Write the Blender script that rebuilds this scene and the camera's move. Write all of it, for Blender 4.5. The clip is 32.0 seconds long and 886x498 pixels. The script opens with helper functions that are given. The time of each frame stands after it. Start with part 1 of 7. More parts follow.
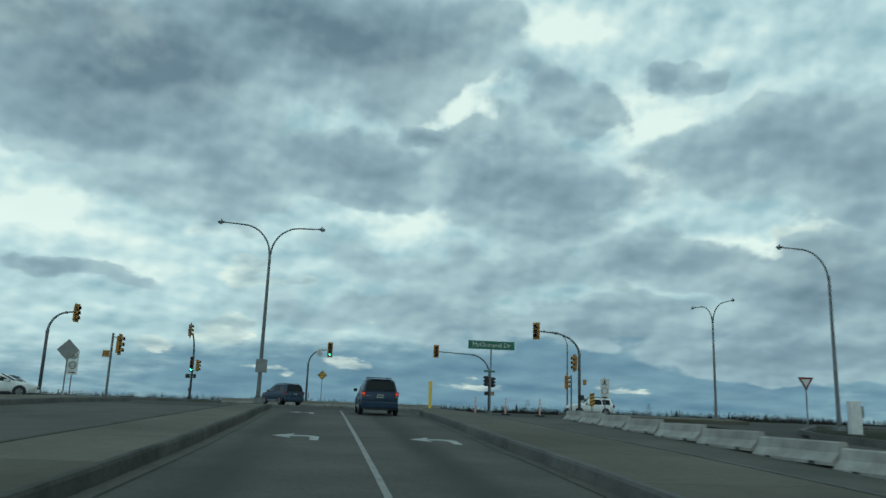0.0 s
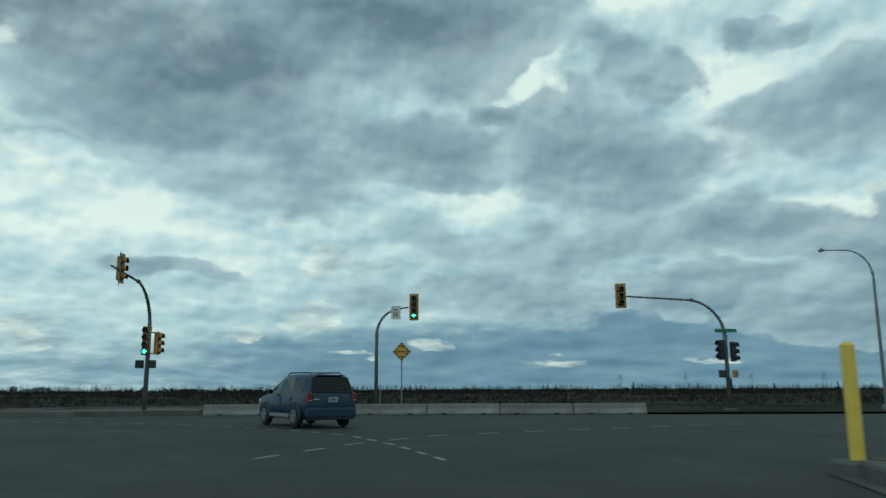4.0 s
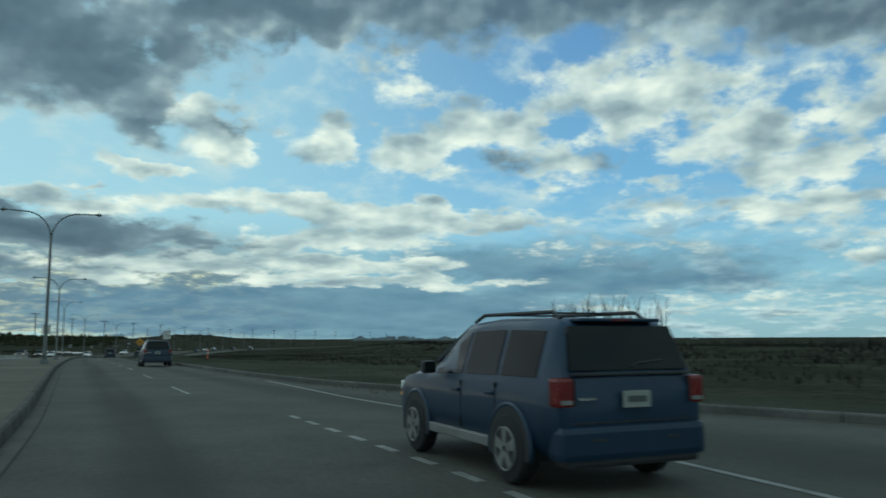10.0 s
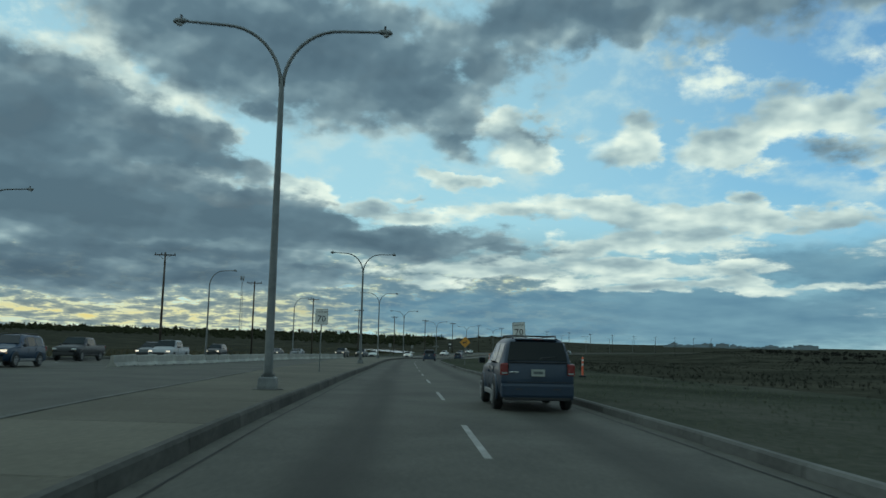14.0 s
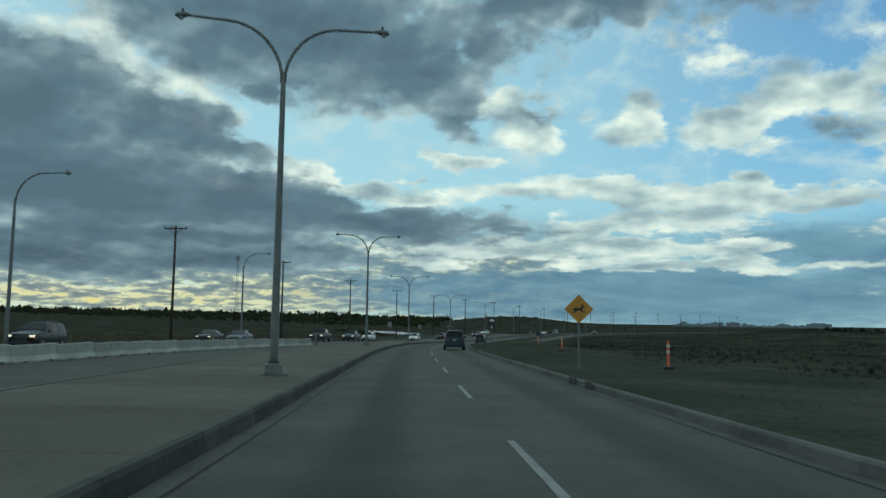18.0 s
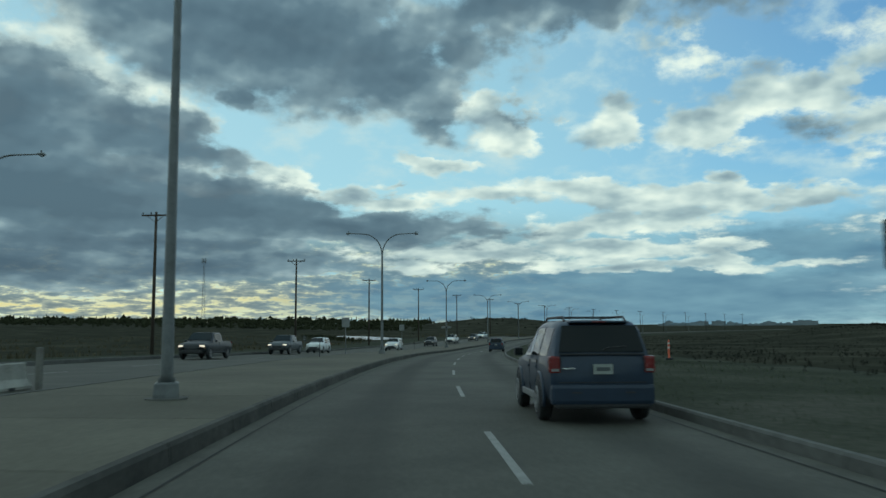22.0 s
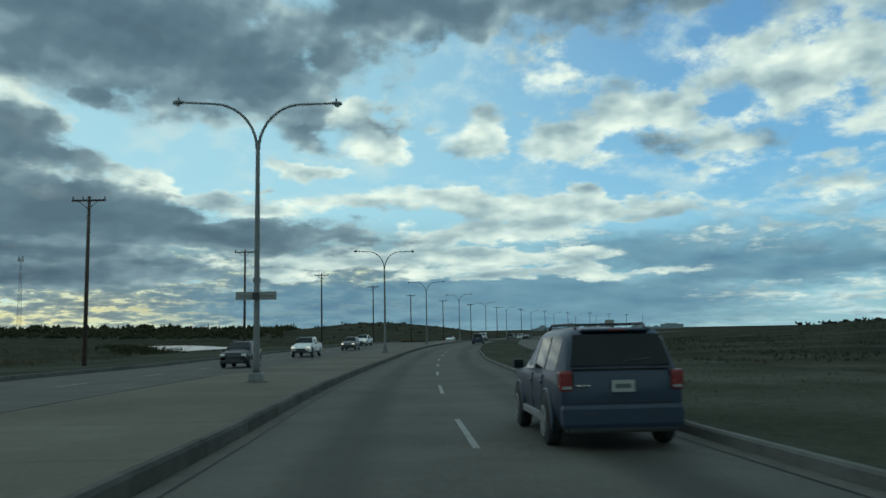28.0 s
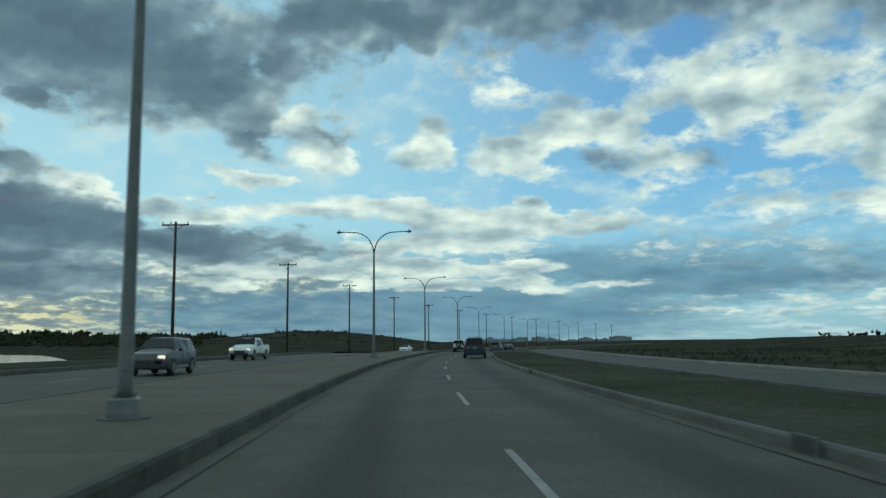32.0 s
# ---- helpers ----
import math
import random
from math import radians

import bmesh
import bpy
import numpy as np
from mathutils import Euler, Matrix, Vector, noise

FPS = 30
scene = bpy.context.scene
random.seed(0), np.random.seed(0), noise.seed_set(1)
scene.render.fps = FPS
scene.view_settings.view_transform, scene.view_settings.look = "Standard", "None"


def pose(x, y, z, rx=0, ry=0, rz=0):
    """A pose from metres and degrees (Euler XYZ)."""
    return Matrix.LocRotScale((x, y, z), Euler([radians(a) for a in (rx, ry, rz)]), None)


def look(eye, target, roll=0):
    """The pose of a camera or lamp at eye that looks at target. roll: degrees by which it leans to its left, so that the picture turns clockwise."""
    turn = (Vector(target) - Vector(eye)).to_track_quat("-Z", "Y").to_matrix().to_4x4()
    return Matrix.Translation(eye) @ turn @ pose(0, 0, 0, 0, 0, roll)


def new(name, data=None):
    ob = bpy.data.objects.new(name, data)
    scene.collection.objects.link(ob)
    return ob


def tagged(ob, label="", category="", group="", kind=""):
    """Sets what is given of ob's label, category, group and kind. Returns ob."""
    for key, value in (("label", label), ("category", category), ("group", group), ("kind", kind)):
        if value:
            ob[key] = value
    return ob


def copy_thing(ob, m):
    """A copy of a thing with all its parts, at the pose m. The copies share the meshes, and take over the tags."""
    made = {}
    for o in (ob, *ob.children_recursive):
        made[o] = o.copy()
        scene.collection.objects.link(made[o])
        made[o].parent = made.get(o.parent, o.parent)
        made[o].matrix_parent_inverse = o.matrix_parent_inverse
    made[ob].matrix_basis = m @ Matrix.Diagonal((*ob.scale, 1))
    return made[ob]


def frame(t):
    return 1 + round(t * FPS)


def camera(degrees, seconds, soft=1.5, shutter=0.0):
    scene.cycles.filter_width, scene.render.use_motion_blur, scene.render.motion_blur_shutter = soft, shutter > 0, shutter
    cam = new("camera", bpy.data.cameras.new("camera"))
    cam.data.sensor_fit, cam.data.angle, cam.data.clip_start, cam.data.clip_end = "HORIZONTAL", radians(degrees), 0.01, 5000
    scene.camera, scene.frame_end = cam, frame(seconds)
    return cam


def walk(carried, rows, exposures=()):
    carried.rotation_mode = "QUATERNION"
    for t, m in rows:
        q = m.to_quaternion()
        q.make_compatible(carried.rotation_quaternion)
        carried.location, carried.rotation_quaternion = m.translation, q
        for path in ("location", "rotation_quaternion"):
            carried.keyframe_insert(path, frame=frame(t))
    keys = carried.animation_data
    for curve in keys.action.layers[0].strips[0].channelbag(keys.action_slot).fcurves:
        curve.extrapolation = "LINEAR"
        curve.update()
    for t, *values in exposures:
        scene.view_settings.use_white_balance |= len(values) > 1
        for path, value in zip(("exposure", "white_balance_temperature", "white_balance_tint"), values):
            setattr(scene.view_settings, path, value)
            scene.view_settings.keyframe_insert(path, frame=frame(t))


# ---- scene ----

# ---- camera and its drive: seconds, place, pitch, roll, heading ----
PATH = [
    (0, 0.04, -0.09, 1.51, 11.98, -2.02, -6.83),
    (0.5, -0.17, 5.42, 1.70, 11.13, 0.11, -4.89),
    (1, -0.34, 10.79, 1.90, 9.43, 1.71, -1.06),
    (1.5, -0.52, 16.03, 2.08, 9.04, 0.91, -1.06),
    (2, -0.70, 21.16, 2.26, 8.82, -0.26, -2.13),
    (2.5, -0.79, 26.14, 2.42, 8.94, -0.78, -3.12),
    (3, -0.87, 31.02, 2.56, 9.31, -0.68, -3.31),
    (3.5, -0.98, 35.68, 2.67, 9.83, -0.26, -2.51),
    (4, -1.17, 40.07, 2.77, 10.38, 0.16, -0.53),
    (4.5, -1.47, 44.09, 2.84, 10.92, 0.56, 2.70),
    (5, -1.95, 47.67, 2.87, 11.11, 0.05, 7.71),
    (5.5, -2.60, 50.96, 2.91, 11.01, -0.45, 11.76),
    (6, -3.59, 54.18, 2.98, 10.68, -1.08, 17.08),
    (6.5, -4.84, 57.13, 3.03, 10.48, -1.32, 23.33),
    (7, -6.43, 59.95, 3.07, 10.05, -1.46, 30.55),
    (7.5, -8.43, 62.62, 3.08, 9.57, -1.34, 38.22),
    (8, -10.72, 64.85, 3.05, 8.96, -1.08, 46.69),
    (8.5, -13.23, 66.65, 3.03, 8.05, -0.51, 54.58),
    (9, -15.83, 68.10, 3.01, 7.19, 0.20, 63.97),
    (9.5, -18.70, 69.08, 3.00, 6.52, 0.35, 72.06),
    (10, -21.85, 69.59, 3.00, 6.59, 0.22, 79.73),
    (10.5, -25.25, 69.62, 2.99, 6.78, 0.14, 86.86),
    (11, -28.92, 69.18, 2.96, 7.09, 0.05, 92.66),
    (11.5, -32.88, 68.33, 2.94, 7.31, -0.05, 97.65),
    (12, -37.13, 67.32, 2.91, 7.50, -0.27, 101.15),
    (12.5, -41.65, 66.06, 2.88, 7.47, -0.54, 102.81),
    (13, -46.52, 64.76, 2.85, 7.21, -0.73, 103.14),
    (13.5, -51.60, 63.38, 2.83, 6.83, -0.87, 102.61),
    (14, -57.00, 61.85, 2.80, 6.73, -1.19, 102.30),
    (14.5, -62.62, 60.24, 2.77, 6.86, -1.52, 102.19),
    (15, -68.40, 58.61, 2.72, 7.05, -1.81, 102.24),
    (15.5, -74.28, 57.00, 2.64, 7.12, -2.06, 102.40),
    (16, -80.19, 55.51, 2.51, 7.04, -2.12, 102.67),
    (16.5, -86.09, 53.97, 2.40, 6.79, -1.83, 102.81),
    (17, -91.99, 52.37, 2.29, 6.34, -1.30, 102.89),
    (17.5, -97.97, 50.66, 2.16, 5.86, -0.87, 102.76),
    (18, -104.08, 48.80, 2.04, 5.33, -0.77, 102.57),
    (18.5, -110.35, 47.16, 1.91, 4.99, -0.85, 102.20),
    (19, -116.76, 45.59, 1.81, 4.87, -0.89, 101.83),
    (19.5, -123.25, 43.93, 1.73, 4.78, -0.77, 101.63),
    (20, -129.87, 42.21, 1.61, 4.82, -0.55, 101.44),
    (20.5, -136.55, 40.43, 1.47, 4.90, -0.34, 101.22),
    (21, -143.28, 38.63, 1.34, 5.09, 0.02, 101.06),
    (21.5, -150.05, 36.85, 1.23, 5.36, 0.17, 101.06),
    (22, -156.83, 35.09, 1.10, 5.63, 0.30, 101.07),
    (22.5, -163.67, 33.40, 0.98, 5.80, 0.29, 100.91),
    (23, -170.59, 31.79, 0.84, 5.80, 0.33, 100.35),
    (23.5, -177.48, 30.32, 0.69, 5.66, 0.47, 99.37),
    (24, -184.47, 28.94, 0.54, 5.62, 0.49, 98.09),
    (24.5, -191.52, 27.64, 0.39, 5.66, 0.09, 96.76),
    (25, -198.62, 26.43, 0.25, 5.82, -0.06, 95.70),
    (25.5, -205.94, 25.26, 0.14, 5.94, -0.14, 94.88),
    (26, -213.28, 24.19, 0.02, 5.96, 0.29, 94.22),
    (26.5, -220.60, 23.19, -0.12, 5.94, 0.87, 93.57),
    (27, -227.97, 22.28, -0.30, 6.06, 1.56, 92.90),
    (27.5, -235.42, 21.46, -0.50, 6.11, 1.66, 92.14),
    (28, -243.00, 20.73, -0.69, 6.09, 1.07, 91.43),
    (28.5, -250.77, 20.08, -0.85, 5.93, -0.53, 90.87),
    (28.8, -255.52, 19.73, -0.92, 5.84, -1.88, 90.70),
    (29, -258.70, 19.50, -0.96, 5.68, -1.90, 91.23),
    (29.5, -266.70, 18.94, -1.05, 4.69, -1.53, 93.03),
    (30, -274.77, 18.47, -1.14, 4.49, 2.13, 87.79),
    (30.5, -282.81, 18.10, -1.23, 5.02, 3.17, 86.92),
    (31, -290.67, 17.84, -1.34, 5.74, 1.47, 87.43),
    (31.5, -298.46, 17.69, -1.45, 6.36, 0.04, 87.51),
    (32, -306.19, 17.57, -1.57, 6.86, 0.53, 87.27),
]
cam = camera(60.2, 32.0, 1.5, 0.3)
walk(cam, [(t, pose(x, y, z, 90 + p, r, h)) for t, x, y, z, p, r, h in PATH], [(0, -0.1), (5, -0.18), (9, -0.27), (12, -0.27), (32, -0.22)])

# ---- sky: blue air, a pale overcast to the north, white clouds, low blue banks and dark clouds ----
def rgb(r, g, b):
    """A display colour, 0 to 255, as linear light."""
    return [((c / 255 + 0.055) / 1.055) ** 2.4 if c > 10 else c / 3294.6 for c in (r, g, b)] + [1]


world = bpy.data.worlds.new("sky")
scene.world = world
world.use_nodes = True
wn, wl = world.node_tree.nodes, world.node_tree.links


def put_in(socket, v):
    if isinstance(v, bpy.types.NodeSocket):
        wl.new(v, socket)
    else:
        socket.default_value = v


def calc(op, a, b=0.0, c=0.0, clamp=False):
    n = wn.new("ShaderNodeMath")
    n.operation, n.use_clamp = op, clamp
    for s, v in zip(n.inputs, (a, b, c)):
        put_in(s, v)
    return n.outputs[0]


def ramp_of(fac, *stops):
    n = wn.new("ShaderNodeValToRGB")
    e = n.color_ramp.elements
    while len(e) < len(stops):
        e.new(0.5)
    for el, (p, c) in zip(e, stops):
        el.position, el.color = p, c
    put_in(n.inputs[0], fac)
    return n.outputs[0]


def blend(fac, a, b):
    n = wn.new("ShaderNodeMix")
    n.data_type = "RGBA"
    for s, v in zip((n.inputs[0], n.inputs[6], n.inputs[7]), (fac, a, b)):
        put_in(s, v)
    return n.outputs[2]


def ease(v, a, b):
    n = wn.new("ShaderNodeMapRange")
    n.interpolation_type = "SMOOTHSTEP"
    put_in(n.inputs[0], v)
    n.inputs[1].default_value, n.inputs[2].default_value = a, b
    return n.outputs[0]


def grain(vec, scale, detail, rough=0.6):
    n = wn.new("ShaderNodeTexNoise")
    n.inputs["Scale"].default_value, n.inputs["Detail"].default_value, n.inputs["Roughness"].default_value = scale, detail, rough
    put_in(n.inputs["Vector"], vec)
    return n.outputs[0], n.outputs[1]


where = wn.new("ShaderNodeTexCoord").outputs["Generated"]
split = wn.new("ShaderNodeSeparateXYZ")
wl.new(where, split.inputs[0])
dx, dy, dz = split.outputs
azimuth = calc("MULTIPLY", calc("ARCTAN2", calc("MULTIPLY", dx, -1.0), dy), 57.2958)
height = calc("MULTIPLY", calc("ARCSINE", dz), 57.2958)
flat = calc("ADD", calc("MAXIMUM", dz, 0.0), 0.16)
deck = wn.new("ShaderNodeCombineXYZ")
put_in(deck.inputs[0], calc("DIVIDE", dx, flat))
put_in(deck.inputs[1], calc("DIVIDE", dy, flat))
deck = deck.outputs[0]
flock = wn.new("ShaderNodeCombineXYZ")
put_in(flock.inputs[0], calc("MULTIPLY", azimuth, 0.11))
put_in(flock.inputs[1], calc("MULTIPLY_ADD", height, 0.05, calc("MULTIPLY", calc("LOGARITHM", calc("ADD", calc("MAXIMUM", height, -2.0), 4.5), 2.71828), 2.6)))
flock = flock.outputs[0]
toward = wn.new("ShaderNodeVectorMath")
toward.operation = "ADD"
wl.new(flock, toward.inputs[0])
toward.inputs[1].default_value = (0.1, 0.22, 0)
swirl_f, swirl_c = grain(flock, 1.1, 3.0, 0.5)
fine_f, fine_c = grain(flock, 2.3, 9.0, 0.56)
soft_f = grain(flock, 1.7, 3.5, 0.5)[0]
lit_f = grain(toward.outputs[0], 1.7, 3.5, 0.5)[0]
broad_f = grain(deck, 1.6, 4.0, 0.55)[0]
relief = calc("MULTIPLY", calc("SUBTRACT", soft_f, lit_f), 2.2)
over = wn.new("ShaderNodeVectorMath")
over.operation = "ADD"
wl.new(flock, over.inputs[0])
over.inputs[1].default_value = (0.03, 0.075, 0)
# rounded heaps, lit from above
heap = wn.new("ShaderNodeCombineXYZ")
put_in(heap.inputs[0], calc("MULTIPLY", azimuth, 0.13))
put_in(heap.inputs[1], calc("MULTIPLY_ADD", height, 0.12, calc("MULTIPLY", calc("LOGARITHM", calc("ADD", calc("MAXIMUM", height, -2.0), 4.5), 2.71828), 1.3)))
heap = heap.outputs[0]
crown = wn.new("ShaderNodeVectorMath")
crown.operation = "ADD"
wl.new(heap, crown.inputs[0])
crown.inputs[1].default_value = (0.05, 0.1, 0)


def lumps(vec, scale, detail=2.6):
    n = wn.new("ShaderNodeTexVoronoi")
    n.feature, n.voronoi_dimensions, n.normalize = "SMOOTH_F1", "2D", True
    n.inputs["Scale"].default_value, n.inputs["Detail"].default_value, n.inputs["Roughness"].default_value, n.inputs["Smoothness"].default_value = scale, detail, 0.5, 0.5
    put_in(n.inputs["Vector"], vec)
    return n.outputs["Distance"]


heap_f = calc("SUBTRACT", 0.5, lumps(heap, 1.4))
heap_lit = calc("MULTIPLY", calc("ADD", heap_f, calc("SUBTRACT", lumps(crown.outputs[0], 1.4), 0.5)), 2.0)
wear_f = grain(heap, 2.2, 4.0, 0.5)[0]
swirl = wn.new("ShaderNodeSeparateXYZ")
wl.new(swirl_c, swirl.inputs[0])
curl = wn.new("ShaderNodeSeparateXYZ")
wl.new(fine_c, curl.inputs[0])
reach = ease(height, -2.0, 18.0)
plan = wn.new("ShaderNodeCombineXYZ")


def stirred(centre, a, b, amount, small):
    v = calc("ADD", calc("MULTIPLY", calc("SUBTRACT", a, 0.5), amount), calc("MULTIPLY", calc("SUBTRACT", b, 0.5), small))
    return calc("ADD", centre, calc("MULTIPLY", v, calc("ADD", calc("MULTIPLY", reach, 0.6), 0.4)))


put_in(plan.inputs[0], stirred(azimuth, swirl.outputs[0], curl.outputs[0], 8.0, 6.0))
put_in(plan.inputs[1], stirred(height, swirl.outputs[1], curl.outputs[1], 3.5, 3.5))
plan = plan.outputs[0]
calm_c = grain(heap, 1.2, 4.5, 0.5)[1]
calm = wn.new("ShaderNodeSeparateXYZ")
wl.new(calm_c, calm.inputs[0])
plan_north = wn.new("ShaderNodeCombineXYZ")
put_in(plan_north.inputs[0], calc("ADD", azimuth, calc("MULTIPLY", calc("SUBTRACT", calm.outputs[0], 0.5), 9.0)))
put_in(plan_north.inputs[1], calc("ADD", height, calc("MULTIPLY", calc("SUBTRACT", calm.outputs[1], 0.5), 6.0)))
plan_north = plan_north.outputs[0]
cover = {"dark": 0.0, "white": 0.0, "bank": 0.0, "gap": 0.0, "glow": 0.0, "storm": 0.0, "sheen": 0.0}


def cloud(layer, az, el, wide, high, turn, weight):
    """Adds a cloud to a layer: its bearing and height, half sizes and tilt, in degrees."""
    m = wn.new("ShaderNodeMapping")
    m.vector_type = "TEXTURE"
    m.inputs["Location"].default_value = (az, el, 0)
    m.inputs["Rotation"].default_value = (0, 0, radians(turn))
    m.inputs["Scale"].default_value = (wide * 1.6, high * 1.6, 1)
    wl.new(plan_north if layer in ("storm", "sheen") else plan, m.inputs["Vector"])
    g = wn.new("ShaderNodeTexGradient")
    g.gradient_type = "SPHERICAL"
    wl.new(m.outputs[0], g.inputs[0])
    cover[layer] = calc("SMOOTH_MAX", calc("MULTIPLY", g.outputs[1], weight), cover[layer], 0.12)


def dark(*v):
    cloud("dark", *v)


def white(*v):
    cloud("white", *v)


def bank(*v):
    cloud("bank", *v)


def gap(*v):
    cloud("gap", *v)


def glow(*v):
    cloud("glow", *v)


def storm(az, el, wide, high, turn, weight):
    cloud("storm", az, el, wide * 1.3, high * 1.3, turn, weight)


def sheen(*v):
    cloud("sheen", *v)


bank(-11.1, 1.6, 29.9, 2.88, 0, 1.1)
bank(-21.1, 4.5, 15.6, 2.39, 0, 1)
bank(21.1, 1.4, 14.1, 1.53, 0, 0.55)
bank(41.8, 3.5, 27.2, 1.67, 0, 0.35)
bank(85.3, 1.8, 15.1, 1.95, 0, 1.2)
bank(67.4, 3.9, 10.8, 1.35, 0, 0.9)
bank(71.6, 5.2, 19.3, 1.88, 0, 0.7)
bank(90.9, 1.9, 17.2, 1.84, 0, 1.3)
bank(82.4, 2.3, 11.7, 1.77, 0, 1.1)
bank(111.0, 4.0, 10.7, 0.84, 0, 0.5)
dark(34.6, 25.2, 17.8, 2.83, 0, 0.61)
dark(48.2, 20.7, 5.0, 2.98, 0, 0.51)
dark(53.4, 22.9, 15.5, 3.47, 0, 0.49)
dark(39.0, 25.1, 8.9, 2.74, 0, 0.48)
dark(65.3, 24.2, 34.9, 2.40, 0, 0.85)
dark(48.0, 21.0, 8.5, 1.73, -3, 0.8)
dark(36.8, 17.7, 4.5, 4.01, 0, 0.35)
dark(75.1, 13.0, 2.5, 0.90, 0, 0.45)
dark(67.5, 13.2, 3.0, 1.67, 0, 0.3)
dark(114.1, 20.9, 14.2, 4.31, 6, 1.1)
dark(104.4, 17.9, 5.7, 2.04, 8, 1)
dark(91.8, 23.8, 14.6, 2.10, -5, 0.9)
dark(101.8, 14.8, 2.6, 1.08, 20, 0.5)
dark(132.1, 13.5, 8.0, 4.02, 10, 1.2)
dark(123.5, 13.5, 6.5, 2.16, 14, 0.9)
dark(116.0, 16.1, 1.7, 0.68, 15, 0.8)
dark(128.7, 9.0, 9.1, 3.05, 4, 1.5)
dark(118.1, 8.7, 8.4, 2.04, 4, 1.3)
dark(108.5, 7.2, 10.1, 1.10, 0, 1.2)
dark(121.9, 5.7, 9.1, 1.12, 0, 1.2)
dark(99.2, 7.0, 5.1, 0.55, 0, 0.7)
dark(130.1, 4.1, 8.1, 1.43, 0, 1.2)
dark(118.3, 4.1, 9.4, 0.90, 0, 0.9)
dark(94.7, 15.2, 2.1, 0.82, 0, 0.6)
gap(45.9, 12.5, 4.4, 2.59, -5, 1)
gap(65.5, 14.4, 4.5, 2.61, 0, 1)
gap(51.7, 9.9, 8.9, 2.06, 5, 0.8)
gap(44.3, 12.0, 4.3, 2.31, 0, 0.9)
glow(126.5, 1.3, 18.2, 0.73, 0, 1)
glow(110.1, 1.8, 15.4, 0.71, 0, 1)
white(44.9, 16.0, 7.6, 2.41, 0, 0.8)
white(35.7, 14.2, 8.6, 2.40, 0, 0.6)
white(45.1, 5.4, 7.0, 1.11, 0, 0.7)
white(41.0, 9.4, 6.5, 1.16, 0, 0.5)
white(33.7, 2.6, 3.5, 0.52, 0, 1)
white(43.9, 3.4, 5.4, 0.45, 0, 0.6)
white(66.7, 16.7, 6.1, 1.83, 8, 0.9)
white(56.8, 14.0, 6.3, 1.51, 0, 0.9)
white(53.0, 11.5, 5.6, 1.63, 0, 0.8)
white(41.4, 16.9, 12.1, 3.32, 0, 0.55)
white(34.2, 2.6, 2.9, 0.58, 0, 1)
white(53.6, 8.7, 6.4, 1.22, 0, 0.7)
white(83.8, 19.9, 5.1, 1.90, 25, 0.5)
white(88.1, 14.5, 3.1, 1.71, -20, 0.9)
white(82.0, 13.9, 3.3, 1.67, 0, 1)
white(76.4, 15.6, 5.4, 2.43, 0, 0.8)
white(71.7, 13.1, 3.4, 2.28, 0, 0.6)
white(64.9, 17.8, 8.2, 1.84, 5, 0.75)
white(60.9, 20.6, 5.7, 1.12, 0, 0.6)
white(63.2, 10.3, 6.4, 2.53, 0, 0.45)
white(52.1, 11.9, 5.4, 2.47, 0, 0.8)
white(43.9, 15.7, 10.0, 2.33, 0, 0.6)
white(37.2, 11.0, 5.5, 3.01, 0, 0.45)
white(90.7, 9.8, 5.1, 0.98, 6, 0.95)
white(82.6, 9.1, 11.4, 1.04, 2, 0.95)
white(80.7, 10.6, 1.1, 0.89, 0, 1)
white(90.9, 7.0, 4.4, 0.91, 0, 0.8)
white(84.1, 7.6, 5.3, 1.27, 0, 0.75)
white(88.4, 5.2, 7.7, 0.62, 0, 0.9)
white(84.3, 4.1, 10.7, 0.51, 0, 0.9)
white(42.9, 6.1, 10.7, 2.17, 0, 0.5)
white(66.6, 6.3, 10.9, 0.93, 0, 0.35)
white(59.0, 2.2, 16.3, 0.75, 0, 0.4)
white(35.1, 2.1, 2.3, 0.55, 0, 0.9)
white(125.2, 16.7, 9.0, 2.29, 25, 0.75)
white(130.0, 18.2, 5.6, 1.82, 0, 0.55)
white(119.4, 10.7, 5.2, 1.05, 10, 1)
white(112.9, 10.8, 2.9, 0.83, 0, 0.9)
white(107.3, 9.7, 6.0, 0.76, 4, 0.9)
white(96.2, 9.2, 8.4, 0.84, 0, 0.85)
white(98.3, 5.4, 10.8, 1.10, 0, 0.75)
white(103.4, 4.4, 1.9, 0.93, 0, 0.9)
white(88.0, 7.2, 2.4, 1.23, 0, 1)
white(84.1, 7.5, 3.1, 1.40, 0, 0.9)
white(96.2, 14.8, 3.4, 1.73, 10, 1)
white(101.1, 11.8, 2.4, 0.59, 8, 0.9)
white(103.5, 10.7, 2.6, 0.30, 0, 0.6)

storm(20.2, 21.4, 7.2, 3.20, 0, 0.95)
storm(16.3, 23.1, 5.3, 3.01, 0, 1.15)
storm(3.2, 26.8, 9.0, 2.82, 0, 1.05)
storm(-2.5, 23.5, 2.7, 2.58, 0, 0.47)
storm(7.3, 28.1, 6.9, 1.94, 0, 0.9)
storm(27.6, 26.7, 6.1, 1.85, 0, 0.75)
storm(37.3, 23.5, 4.1, 1.13, 0, 0.65)
storm(9.4, 16.9, 3.1, 3.77, 0, 0.5)
storm(14.0, 19.1, 4.8, 1.86, 0, 0.55)
storm(1.0, 17.6, 5.0, 1.99, 0, 0.72)
storm(-5.6, 20.1, 2.0, 0.80, 0, 0.6)
storm(-11.2, 17.2, 4.2, 2.85, 0, 0.64)
storm(-15.1, 15.2, 3.4, 2.33, 0, 0.65)
